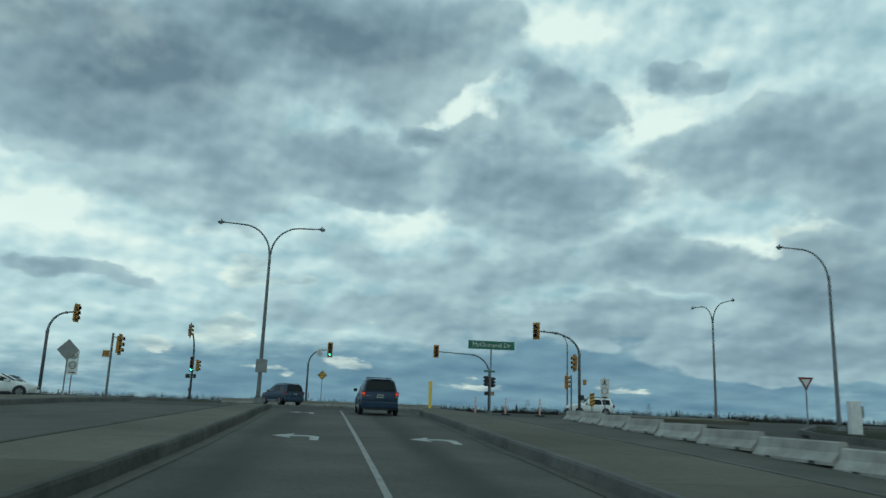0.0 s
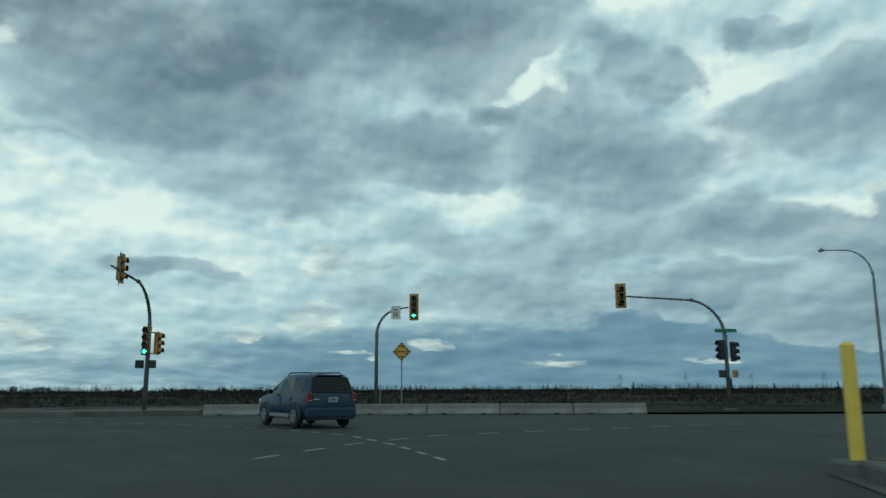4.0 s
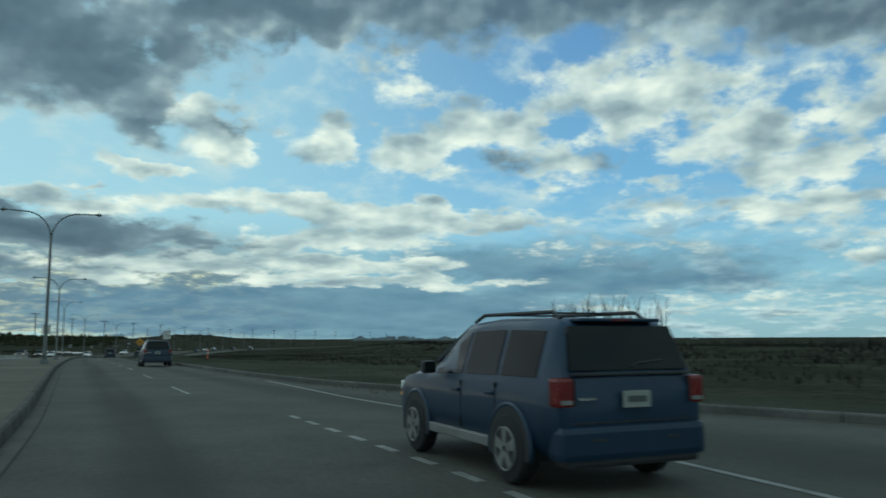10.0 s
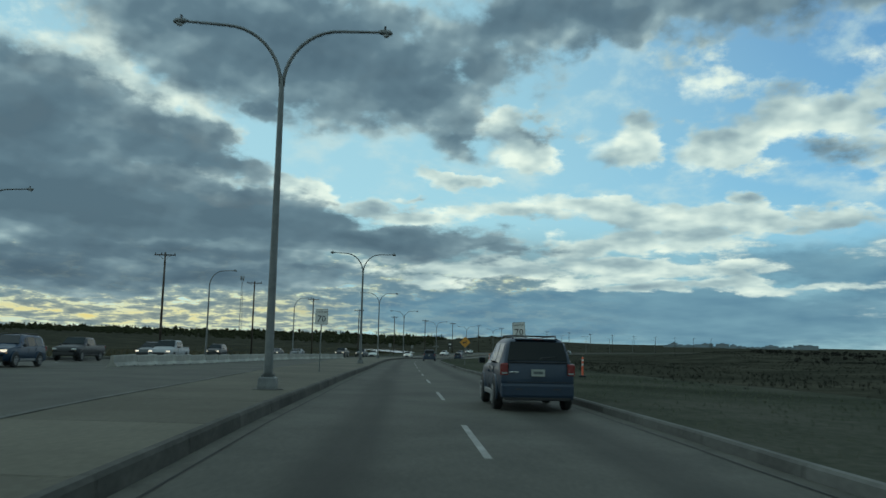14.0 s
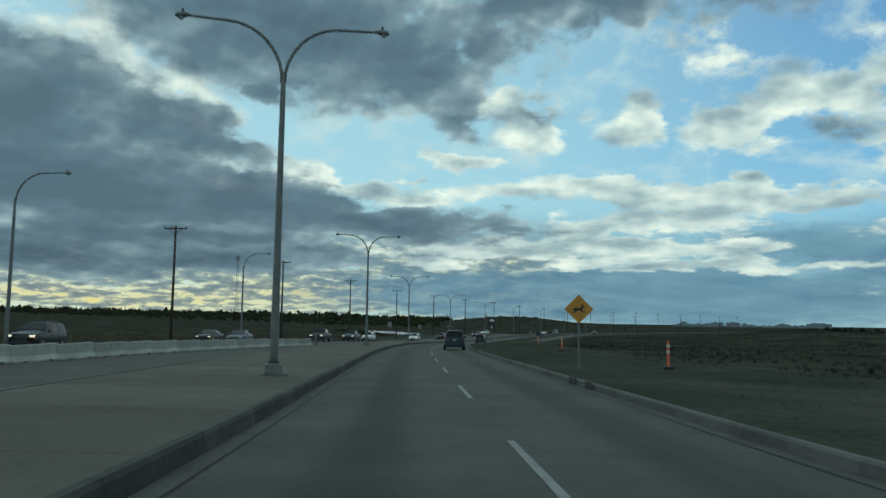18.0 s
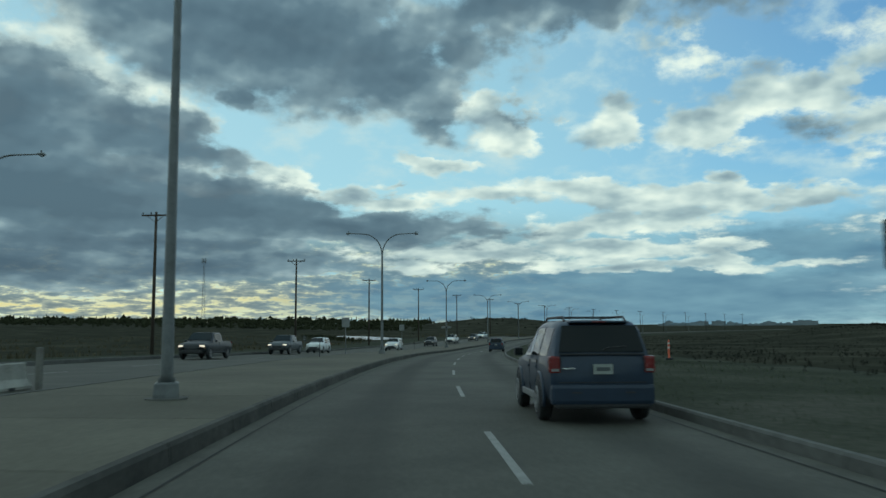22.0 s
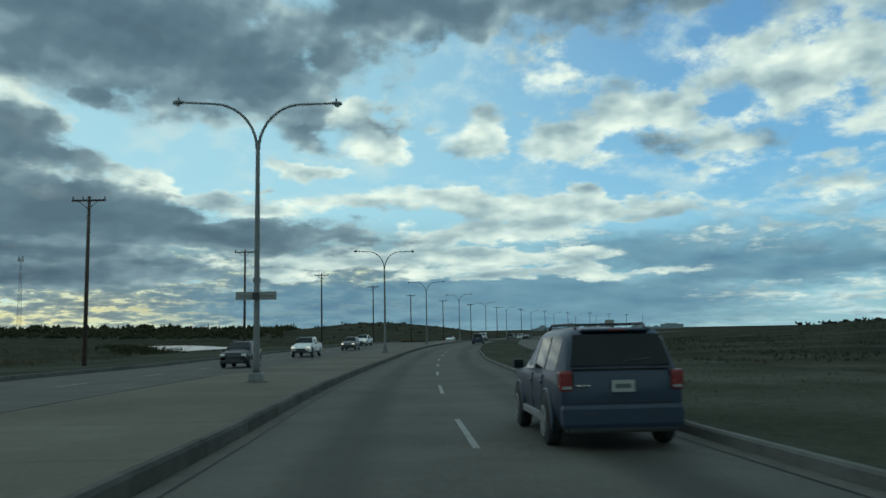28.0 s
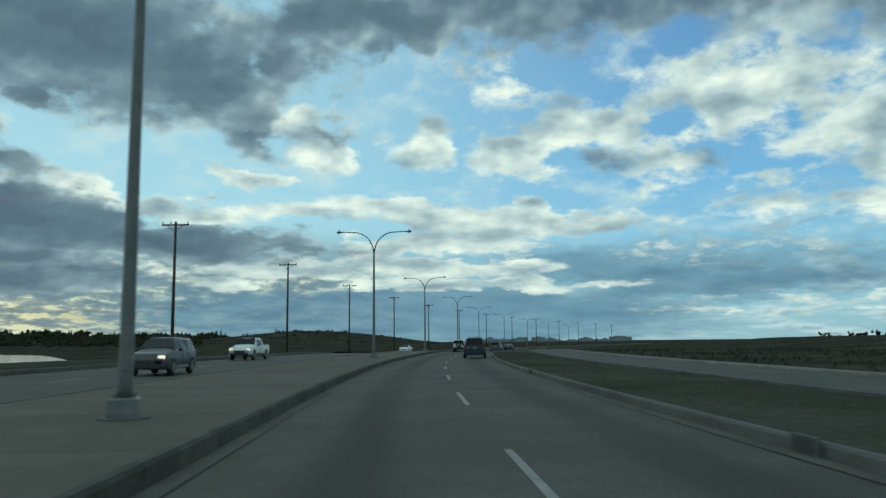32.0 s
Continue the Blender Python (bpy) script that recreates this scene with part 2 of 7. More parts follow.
storm(-14.0, 23.3, 2.3, 1.81, 0, 0.45)
storm(-17.8, 22.3, 2.2, 1.29, 0, 0.5)
storm(-11.3, 20.5, 1.5, 1.36, 0, 0.36)
storm(-19.2, 16.0, 2.1, 1.05, 0, 0.4)
storm(-20.8, 11.3, 2.7, 1.19, 0, 0.6)
storm(-23.5, 24.1, 2.0, 0.86, 0, 0.5)
storm(20.1, 8.5, 3.9, 0.66, 0, 0.45)
storm(-1.6, 11.0, 6.3, 1.46, 0, 0.28)
storm(-11.6, 10.1, 7.6, 1.52, 0, 0.38)
storm(-5.5, 6.9, 10.4, 1.44, 0, 0.4)
storm(26.9, 16.3, 7.1, 0.87, 0, 0.25)
storm(14.8, 14.9, 6.0, 1.67, 0, 0.28)
storm(-31.5, 18.9, 7.0, 2.09, 0, 0.6)
storm(-36.0, 16.7, 3.7, 2.94, 0, 0.7)
storm(-34.0, 8.8, 4.7, 2.25, 0, 0.85)
storm(-25.8, 10.6, 4.6, 1.28, 0, 0.5)
storm(-19.0, 7.0, 6.5, 1.15, 0, 0.5)
storm(-15.2, 15.5, 5.1, 2.09, 0, 0.45)
storm(-13.2, 23.6, 1.9, 1.21, 0, 0.45)
storm(-11.2, 21.4, 1.8, 1.15, 0, 0.36)
storm(-23.2, 17.8, 3.7, 1.61, 0, 0.35)
storm(-31.1, 4.9, 7.0, 1.14, 0, 0.6)
storm(50.8, 23.5, 9.9, 2.63, 0, 0.57)
storm(57.9, 24.2, 7.2, 1.59, 0, 0.8)
storm(45.8, 22.2, 6.3, 1.95, 0, 0.75)
storm(38.6, 25.5, 6.6, 1.75, 0, 0.65)
storm(2.2, 24.7, 2.8, 1.23, 0, 0.6)
sheen(33.2, 22.6, 4.4, 1.47, 0, 0.9)
sheen(31.5, 11.1, 9.4, 2.71, 0, 0.5)
sheen(21.8, 11.7, 8.9, 2.05, 0, 0.55)
sheen(-3.8, 13.4, 5.4, 1.24, 0, 0.6)
sheen(-21.4, 17.4, 2.4, 1.83, 0, 0.7)
sheen(-20.2, 22.2, 2.1, 2.89, 0, 0.6)
sheen(-7.2, 22.5, 3.8, 3.54, 0, 0.6)
sheen(11.3, 12.0, 5.6, 1.27, 0, 0.4)
sheen(15.5, 9.4, 5.9, 1.68, 0, 0.4)
sheen(11.4, 22.9, 2.7, 1.62, 0, 0.4)
sheen(-30.7, 11.8, 5.4, 1.55, 0, 0.9)
sheen(-8.8, 27.8, 3.7, 2.35, 0, 0.5)
sheen(-15.6, 27.7, 6.7, 2.33, 0, 0.6)
sheen(-22.1, 21.9, 4.2, 1.59, 0, 0.5)
sheen(-29.0, 21.3, 2.3, 1.15, 0, 0.4)
sheen(51.4, 16.2, 10.0, 2.35, 0, 0.6)
sheen(38.1, 16.6, 6.9, 2.48, 0, 0.6)
sheen(34.5, 10.9, 8.5, 2.53, 0, 0.4)
sheen(41.4, 20.5, 4.3, 1.21, 0, 0.5)
sheen(-5.5, 24.0, 5.0, 3.00, 0, 0.8)
white(7.9, 9.7, 1.9, 0.85, 0, 1)
white(5.5, 9.1, 1.3, 0.51, 0, 0.7)
white(8.8, 5.1, 1.8, 0.84, 0, 1)
white(13.8, 4.0, 1.3, 0.54, 0, 0.9)
white(33.0, 2.8, 1.8, 0.37, 0, 1)
white(36.5, 2.5, 0.6, 0.25, 0, 0.9)
white(28.0, 2.9, 1.3, 0.35, 0, 0.8)
white(0.4, 3.1, 1.7, 0.37, 0, 0.7)
white(-8.4, 2.0, 2.3, 0.28, 0, 0.5)
white(-19.6, 1.8, 1.7, 0.22, 0, 0.6)
white(33.6, 22.8, 2.9, 0.81, 0, 0.75)
white(27.3, 4.3, 2.2, 0.31, 0, 0.6)
white(35.9, 5.7, 2.0, 0.37, 0, 0.6)
white(31.1, 6.1, 4.3, 0.46, 0, 0.6)
white(-3.0, 6.7, 2.5, 0.67, 0, 0.7)
white(-11.1, 7.0, 1.7, 0.67, 0, 0.75)
white(-30.5, 11.4, 3.1, 0.78, 0, 0.85)
white(-21.0, 9.5, 1.4, 0.74, 0, 0.8)
white(-27.3, 9.6, 2.3, 0.55, 0, 0.7)
white(-32.5, 12.5, 2.1, 0.69, 0, 0.7)
white(28.9, 3.6, 1.6, 0.38, 0, 0.9)
white(33.5, 2.8, 1.7, 0.37, 0, 0.9)
white(6.3, 2.3, 1.7, 0.26, 0, 0.7)
white(58.3, 8.8, 1.0, 0.30, 0, 0.8)
white(51.4, 16.2, 8.8, 1.56, 0, 0.42)
white(57.5, 17.5, 4.6, 1.04, 0, 0.42)
white(40.8, 17.1, 6.0, 1.85, 0, 0.40)


band_f = grain(flock, 6.5, 6.0, 0.55)[0]
billow = calc("MULTIPLY", calc("SUBTRACT", band_f, 0.5), calc("MULTIPLY_ADD", reach, -0.45, 0.65))


def density(layer, edge, soft, worn, heaped=0.0):
    """How thick a layer is: its clouds, eaten into by the fine grain or swollen into heaps."""
    near = ease(cover[layer], 0.0, 0.3)
    ragged = calc("MULTIPLY", calc("ADD", calc("SUBTRACT", wear_f if heaped else fine_f, 0.5), calc("MULTIPLY", heap_f, heaped) if heaped else billow), worn)
    v = calc("MULTIPLY_ADD", ragged, near, cover[layer])
    return ease(v, edge, edge + soft)


sky = wn.new("ShaderNodeTexSky")
sky.sky_type, sky.sun_disc = "NISHITA", False
sky.sun_elevation, sky.sun_rotation = radians(12), radians(-125)
clear_air = ramp_of(calc("DIVIDE", height, 35.0, clamp=True), (0.0, rgb(146, 182, 192)), (0.12, rgb(146, 196, 214)), (0.32, rgb(114, 174, 213)), (0.62, rgb(92, 146, 194)), (1.0, rgb(78, 128, 176)))
air = blend(0.006, clear_air, sky.outputs[0])
air = blend(calc("MULTIPLY", ease(azimuth, 66.0, 104.0), 0.6), air, rgb(186, 224, 228))
air = blend(calc("MULTIPLY", cover["glow"], 0.95, clamp=True), air, rgb(244, 214, 132))
# broken grey cloud over the glow, with bright rims
evening = calc("MULTIPLY", ease(azimuth, 84.0, 98.0), calc("SUBTRACT", 1.0, ease(height, 4.5, 9.0)))
rift_f = grain(flock, 5.2, 7.0, 0.6)[0]
rift_v = calc("MULTIPLY_ADD", calc("DIVIDE", height, 10.0), 0.22, rift_f)
air = blend(calc("MULTIPLY", calc("MULTIPLY", ease(rift_v, 0.42, 0.5), evening), 0.9), air, ramp_of(ease(rift_v, 0.45, 0.66), (0.0, rgb(232, 222, 176)), (0.3, rgb(158, 164, 156)), (1.0, rgb(104, 122, 132))))
# pale overcast to the north and behind
north = calc("SUBTRACT", 1.0, calc("MULTIPLY", ease(azimuth, 24.0, 54.0), calc("SUBTRACT", 1.0, ease(azimuth, 150.0, 178.0))))
veil_v = calc("ADD", north, calc("MULTIPLY", calc("SUBTRACT", swirl_f, 0.5), 1.2))
veil_v = calc("SUBTRACT", veil_v, calc("MULTIPLY", cover["gap"], 1.4))
veil = ease(veil_v, 0.2, 0.75)
soft_v = calc("ADD", calc("MULTIPLY_ADD", calc("SUBTRACT", wear_f, 0.5), 0.4, 0.56), calc("MULTIPLY", calc("SUBTRACT", broad_f, 0.5), 0.5))
soft_v = calc("ADD", calc("MULTIPLY_ADD", relief, 0.1, soft_v), calc("MULTIPLY", cover["sheen"], 0.8))
soft_v = calc("ADD", soft_v, calc("MULTIPLY", heap_lit, 0.55))
pale = ramp_of(soft_v, (0.15, rgb(124, 153, 167)), (0.45, rgb(160, 187, 193)), (0.7, rgb(200, 219, 219)), (0.95, rgb(242, 247, 236)))
out = blend(calc("MULTIPLY", veil, 0.95), air, pale)
# thin broken high cloud in the blue
wisp = ease(calc("ADD", calc("MULTIPLY", broad_f, 0.6), calc("MULTIPLY", fine_f, 0.75)), 0.64, 0.86)
out = blend(calc("MULTIPLY", calc("MULTIPLY", calc("MULTIPLY", wisp, ease(height, 3.0, 13.0)), calc("MULTIPLY_ADD", north, -0.85, 1.0)), 0.7), out, rgb(205, 220, 218))
# long low streaks of grey and white to the north-west
low = calc("MULTIPLY", calc("MULTIPLY", ease(azimuth, 18.0, 34.0), calc("SUBTRACT", 1.0, ease(azimuth, 62.0, 82.0))), calc("SUBTRACT", 1.0, ease(height, 5.0, 12.0)))
streak_f = grain(flock, 2.2, 7.0, 0.55)[0]
out = blend(calc("MULTIPLY", calc("MULTIPLY", ease(streak_f, 0.46, 0.62), low), 0.75), out, rgb(206, 222, 221))
dull_f = grain(over.outputs[0], 2.2, 7.0, 0.55)[0]
out = blend(calc("MULTIPLY", calc("MULTIPLY", ease(dull_f, 0.54, 0.68), low), 0.75), out, rgb(136, 160, 172))
# low blue banks
thick = density("bank", 0.08, 0.55, 0.45)
out = blend(calc("MULTIPLY", thick, 0.9), out, ramp_of(calc("MULTIPLY_ADD", relief, 0.6, 0.5), (0.0, rgb(76, 112, 138)), (1.0, rgb(126, 160, 174))))
# white clouds, bright at the rim and grey underneath
thick = density("white", 0.18, 0.36, 1.5)
core = calc("ADD", calc("MULTIPLY", cover["white"], 0.5), calc("MULTIPLY_ADD", relief, -0.9, calc("MULTIPLY_ADD", heap_lit, -0.2, 0.1)))
out = blend(calc("MULTIPLY", thick, calc("MULTIPLY_ADD", north, -0.3, 0.95)), out, ramp_of(core, (0.0, rgb(250, 249, 232)), (0.3, rgb(212, 220, 212)), (0.62, rgb(168, 183, 184)), (0.9, rgb(140, 156, 163))))
# heavy grey clouds of the north
thick = density("storm", 0.18, 0.2, 0.7, 1.2)
core = calc("ADD", calc("MULTIPLY", cover["storm"], 0.85), calc("MULTIPLY_ADD", relief, -0.1, calc("MULTIPLY", heap_lit, -0.45)))
out = blend(calc("MULTIPLY", thick, 0.9), out, ramp_of(core, (0.05, rgb(180, 199, 203)), (0.35, rgb(142, 163, 173)), (0.8, rgb(98, 118, 133))))
# dark clouds of the evening side
thick = density("dark", 0.1, 0.34, 1.0)
core = calc("ADD", calc("MULTIPLY", cover["dark"], 0.75), calc("MULTIPLY_ADD", relief, -0.3, calc("MULTIPLY", heap_lit, -0.6)))
gloom = blend(north, ramp_of(core, (0.02, rgb(176, 190, 190)), (0.24, rgb(128, 146, 154)), (0.5, rgb(96, 115, 127)), (0.85, rgb(80, 98, 111))), ramp_of(core, (0.05, rgb(158, 173, 177)), (0.35, rgb(132, 148, 156)), (0.8, rgb(92, 108, 119))))
out = blend(calc("MULTIPLY", thick, 0.94), out, gloom)
# the tint of the day, and the brighter light of the evening side
tint = wn.new("ShaderNodeMix")
tint.data_type, tint.blend_type = "RGBA", "MULTIPLY"
tint.inputs[0].default_value = 1.0
put_in(tint.inputs[6], out)
tint.inputs[7].default_value = (0.865, 1.0, 1.02, 1)
out = tint.outputs[2]
wl.new(out, wn["Background"].inputs[0])
put_in(wn["Background"].inputs[1], calc("MULTIPLY_ADD", ease(azimuth, 15.0, 75.0), 0.16, 1.08))
sun = new("sun", bpy.data.lights.new("sun", "SUN"))
sun.data.energy, sun.data.angle, sun.data.color = 0.5, radians(100), (1, 0.96, 0.9)
sun.matrix_world = look((-80, -56, 30), (0, 0, 0))


# ---- small tools ----
def part(name, bm, material, parent=None, label="", smooth=False):
    """Links a bmesh as one mesh object, under a thing or a part when given."""
    me = bpy.data.meshes.new(name)
    bm.to_mesh(me)
    bm.free()
    for m in material if isinstance(material, (list, tuple)) else [material]:
        me.materials.append(m)
    if smooth:
        me.polygons.foreach_set("use_smooth", [True] * len(me.polygons))
    ob = new(name, me)
    if parent is not None:
        ob.parent = parent
    if label:
        tagged(ob, label)
    return ob


def sheet(name, verts, faces, material, parent=None, smooth=False):
    me = bpy.data.meshes.new(name)
    me.from_pydata(verts, [], faces)
    me.update()
    me.materials.append(material)
    if smooth:
        me.polygons.foreach_set("use_smooth", [True] * len(me.polygons))
    ob = new(name, me)
    if parent is not None:
        ob.parent = parent
    return ob


def base(name, x, y, z, turn=0.0):
    """An Empty at a thing's foot."""
    ob = new(name)
    ob.matrix_world = pose(x, y, z, 0, 0, turn)
    ob.empty_display_size = 0.2
    return ob


def box_bm(x0, x1, y0, y1, z0, z1, bevel=0.0, bm=None):
    out = bm or bmesh.new()
    m = Matrix.Translation(((x0 + x1) / 2, (y0 + y1) / 2, (z0 + z1) / 2)) @ Matrix.Diagonal((abs(x1 - x0), abs(y1 - y0), abs(z1 - z0), 1))
    r = bmesh.ops.create_cube(out, size=1, matrix=m)
    if bevel:
        edges = {e for v in r["verts"] for e in v.link_edges}
        bmesh.ops.bevel(out, geom=list(edges), offset=bevel, segments=2, affect="EDGES", profile=0.6)
    return out


def tube_bm(points, radii, n=10, bm=None, caps=True):
    """A round bar along the points, with a radius at each."""
    out = bm or bmesh.new()
    pts = [Vector(p) for p in points]
    rings = []
    a = None
    for i, p in enumerate(pts):
        d = (pts[min(i + 1, len(pts) - 1)] - pts[max(i - 1, 0)]).normalized()
        if a is None:
            a = d.cross(Vector((0, 0, 1)))
            a = Vector((1, 0, 0)) if a.length < 0.05 else a
        a = (a - d * a.dot(d)).normalized()
        b = d.cross(a).normalized()
        r = radii[i] if isinstance(radii, (list, tuple)) else radii
        rings.append([out.verts.new(p + r * (math.cos(2 * math.pi * k / n) * a + math.sin(2 * math.pi * k / n) * b)) for k in range(n)])
    for r0, r1 in zip(rings, rings[1:]):
        for k in range(n):
            out.faces.new((r0[k], r0[(k + 1) % n], r1[(k + 1) % n], r1[k]))
    if caps:
        out.faces.new(rings[0][::-1])
        out.faces.new(rings[-1])
    return out


def disc_bm(r, x, y0, y1, z, n=20, bm=None):
    """A short round drum whose axis lies along y."""
    return tube_bm([(x, y0, z), (x, y1, z)], r, n, bm)


def plate_bm(outline, y0, y1, bm=None):
    """A plate from an outline in x and z, between two y."""
    out = bm or bmesh.new()
    f = [out.verts.new((x, y0, z)) for x, z in outline]
    b = [out.verts.new((x, y1, z)) for x, z in outline]
    out.faces.new(f)
    out.faces.new(b[::-1])
    n = len(f)
    for i in range(n):
        out.faces.new((f[(i + 1) % n], f[i], b[i], b[(i + 1) % n]))
    bmesh.ops.recalc_face_normals(out, faces=out.faces)
    return out


def rounded(w, h, r, n=4):
    """The outline of a rounded rectangle round the origin."""
    pts = []
    for cx, cz, a0 in ((w / 2 - r, h / 2 - r, 0), (-w / 2 + r, h / 2 - r, 90), (-w / 2 + r, -h / 2 + r, 180), (w / 2 - r, -h / 2 + r, 270)):
        pts += [(cx + r * math.cos(radians(a0 + 90 * k / n)), cz + r * math.sin(radians(a0 + 90 * k / n))) for k in range(n + 1)]
    return pts


# ---- materials ----
def nodes_of(m):
    m.use_nodes = True
    return m.node_tree.nodes, m.node_tree.links


def surface(name, c1, c2, scale=4.0, rough=0.8, metal=0.0, fine=60.0, bump=0.2, depth=0.02, third=None, coat=0.0, varied=0.0, stretch=None, shine=0.5, lanes=()):
    """A surface with a broad and a fine variation of colour and a fine relief."""
    m = bpy.data.materials.new(name)
    n, l = nodes_of(m)
    b = n["Principled BSDF"]
    co = n.new("ShaderNodeTexCoord")
    vec = co.outputs["Object"]
    if stretch:
        mp = n.new("ShaderNodeMapping")
        mp.inputs["Scale"].default_value = stretch
        l.new(vec, mp.inputs[0])
        vec = mp.outputs[0]
    big = n.new("ShaderNodeTexNoise")
    big.inputs["Scale"].default_value, big.inputs["Detail"].default_value, big.inputs["Roughness"].default_value = scale, 6, 0.65
    small = n.new("ShaderNodeTexNoise")
    small.inputs["Scale"].default_value, small.inputs["Detail"].default_value = fine, 3
    for t in (big, small):
        l.new(vec, t.inputs["Vector"])
    add = n.new("ShaderNodeMath")
    add.operation = "MULTIPLY_ADD"
    add.inputs[1].default_value = 0.45
    l.new(small.outputs[0], add.inputs[0])
    l.new(big.outputs[0], add.inputs[2])
    ramp = n.new("ShaderNodeValToRGB")
    ramp.color_ramp.elements[0].position, ramp.color_ramp.elements[0].color = 0.5, (*c1, 1)
    ramp.color_ramp.elements[1].position, ramp.color_ramp.elements[1].color = 0.95, (*c2, 1)
    if third:
        e = ramp.color_ramp.elements.new(0.72)
        e.color = (*third, 1)
    l.new(add.outputs[0], ramp.inputs[0])
    col = ramp.outputs[0]
    if varied:
        info = n.new("ShaderNodeObjectInfo")
        hs = n.new("ShaderNodeHueSaturation")
        mr = n.new("ShaderNodeMapRange")
        mr.inputs["To Min"].default_value, mr.inputs["To Max"].default_value = 1 - varied, 1 + varied
        l.new(info.outputs["Random"], mr.inputs[0])
        l.new(mr.outputs[0], hs.inputs["Value"])
        l.new(col, hs.inputs["Color"])
        col = hs.outputs[0]
    if lanes:
        # oil-darkened strip down the middle of each lane, worn uneven
        uv = n.new("ShaderNodeUVMap")
        sep = n.new("ShaderNodeSeparateXYZ")
        l.new(uv.outputs[0], sep.inputs[0])
        strip = None
        for c in lanes:
            d = n.new("ShaderNodeMath")
            d.operation = "SUBTRACT"
            d.inputs[1].default_value = c
            l.new(sep.outputs[1], d.inputs[0])
            a = n.new("ShaderNodeMath")
            a.operation = "ABSOLUTE"
            l.new(d.outputs[0], a.inputs[0])
            e = n.new("ShaderNodeMapRange")
            e.interpolation_type = "SMOOTHSTEP"
            e.inputs[1].default_value, e.inputs[2].default_value, e.inputs[3].default_value, e.inputs[4].default_value = 0.15, 0.85, 1, 0
            l.new(a.outputs[0], e.inputs[0])
            if strip is None:
                strip = e.outputs[0]
            else:
                mx = n.new("ShaderNodeMath")
                mx.operation = "MAXIMUM"
                l.new(strip, mx.inputs[0])
                l.new(e.outputs[0], mx.inputs[1])
                strip = mx.outputs[0]
        mp = n.new("ShaderNodeMapping")
        mp.inputs["Scale"].default_value = (0.06, 0.9, 1)
        l.new(uv.outputs[0], mp.inputs[0])
        wear = n.new("ShaderNodeTexNoise")
        wear.inputs["Scale"].default_value, wear.inputs["Detail"].default_value = 1.0, 6
        l.new(mp.outputs[0], wear.inputs["Vector"])
        k = n.new("ShaderNodeMath")
        k.operation = "MULTIPLY"
        l.new(strip, k.inputs[0])
        l.new(wear.outputs[0], k.inputs[1])
        mix = n.new("ShaderNodeMix")
        mix.data_type = "RGBA"
        l.new(k.outputs[0], mix.inputs[0])
        l.new(col, mix.inputs[6])
        mix.inputs[7].default_value = (0.028, 0.028, 0.025, 1)
        col = mix.outputs[2]
    l.new(col, b.inputs["Base Color"])
    mr2 = n.new("ShaderNodeMapRange")
    mr2.inputs["To Min"].default_value, mr2.inputs["To Max"].default_value = max(rough - 0.1, 0.02), min(rough + 0.1, 1)
    l.new(big.outputs[0], mr2.inputs[0])
    l.new(mr2.outputs[0], b.inputs["Roughness"])
    b.inputs["Metallic"].default_value = metal
    b.inputs["Specular IOR Level"].default_value = shine
    b.inputs["Coat Weight"].default_value = coat
    b.inputs["Coat Roughness"].default_value = 0.08
    bp = n.new("ShaderNodeBump")
    bp.inputs["Strength"].default_value, bp.inputs["Distance"].default_value = bump, depth
    l.new(add.outputs[0], bp.inputs["Height"])
    l.new(bp.outputs[0], b.inputs["Normal"])
    return m


def lit(name, colour, strength):
    m = bpy.data.materials.new(name)
    n, l = nodes_of(m)
    b = n["Principled BSDF"]
    b.inputs["Base Color"].default_value = (*(c * 0.25 for c in colour), 1)
    b.inputs["Emission Color"].default_value = (*colour, 1)
    b.inputs["Emission Strength"].default_value = strength
    return m


def clear(name, tint, rough=0.03):
    """Dark glass of a vehicle, that mirrors the sky."""
    m = bpy.data.materials.new(name)
    n, l = nodes_of(m)
    b = n["Principled BSDF"]
    b.inputs["Base Color"].default_value = (*tint, 1)
    b.inputs["Roughness"].default_value = rough
    b.inputs["IOR"].default_value = 1.28
    return m


ASPHALT = surface("asphalt", (0.0306, 0.0306, 0.0263), (0.0697, 0.0680, 0.0587), 0.35, 0.86, 0, 14, 0.35, 0.01, third=(0.0476, 0.0467, 0.0404), shine=0.12)
LANES = surface("lane_asphalt", (0.0533, 0.0521, 0.0445), (0.1079, 0.1042, 0.0889), 0.35, 0.86, 0, 14, 0.35, 0.01, third=(0.0788, 0.0763, 0.0648), shine=0.12, lanes=(-0.75, 3.1))
CONCRETE = surface("kerb_concrete", (0.0670, 0.0655, 0.0598), (0.1411, 0.1386, 0.1277), 0.5, 0.9, 0, 12, 0.3, 0.01, varied=0.08, shine=0.15)
# mottled kerb concrete, darkened to carry the shade of faces turned from the sun
KERB = surface("shaded_kerb", (0.0425, 0.0425, 0.0387), (0.1075, 0.1038, 0.0925), 0.7, 0.92, 0, 14, 0.35, 0.01, third=(0.0725, 0.0700, 0.0625), varied=0.12, shine=0.12)
MEDIAN = surface("median_concrete", (0.0740, 0.0677, 0.0521), (0.1306, 0.1196, 0.0938), 0.25, 0.9, 0, 10, 0.3, 0.01, third=(0.0975, 0.0897, 0.0694), varied=0.13, shine=0.12)
ARROW = surface("arrow_paint", (0.07, 0.07, 0.062), (0.5, 0.5, 0.48), 3.5, 0.7, 0, 30, 0.2, 0.004)
GUTTER = surface("gutter_concrete", (0.0615, 0.0599, 0.0508), (0.1148, 0.1107, 0.0943), 0.8, 0.9, 0, 14, 0.3, 0.01, shine=0.12)
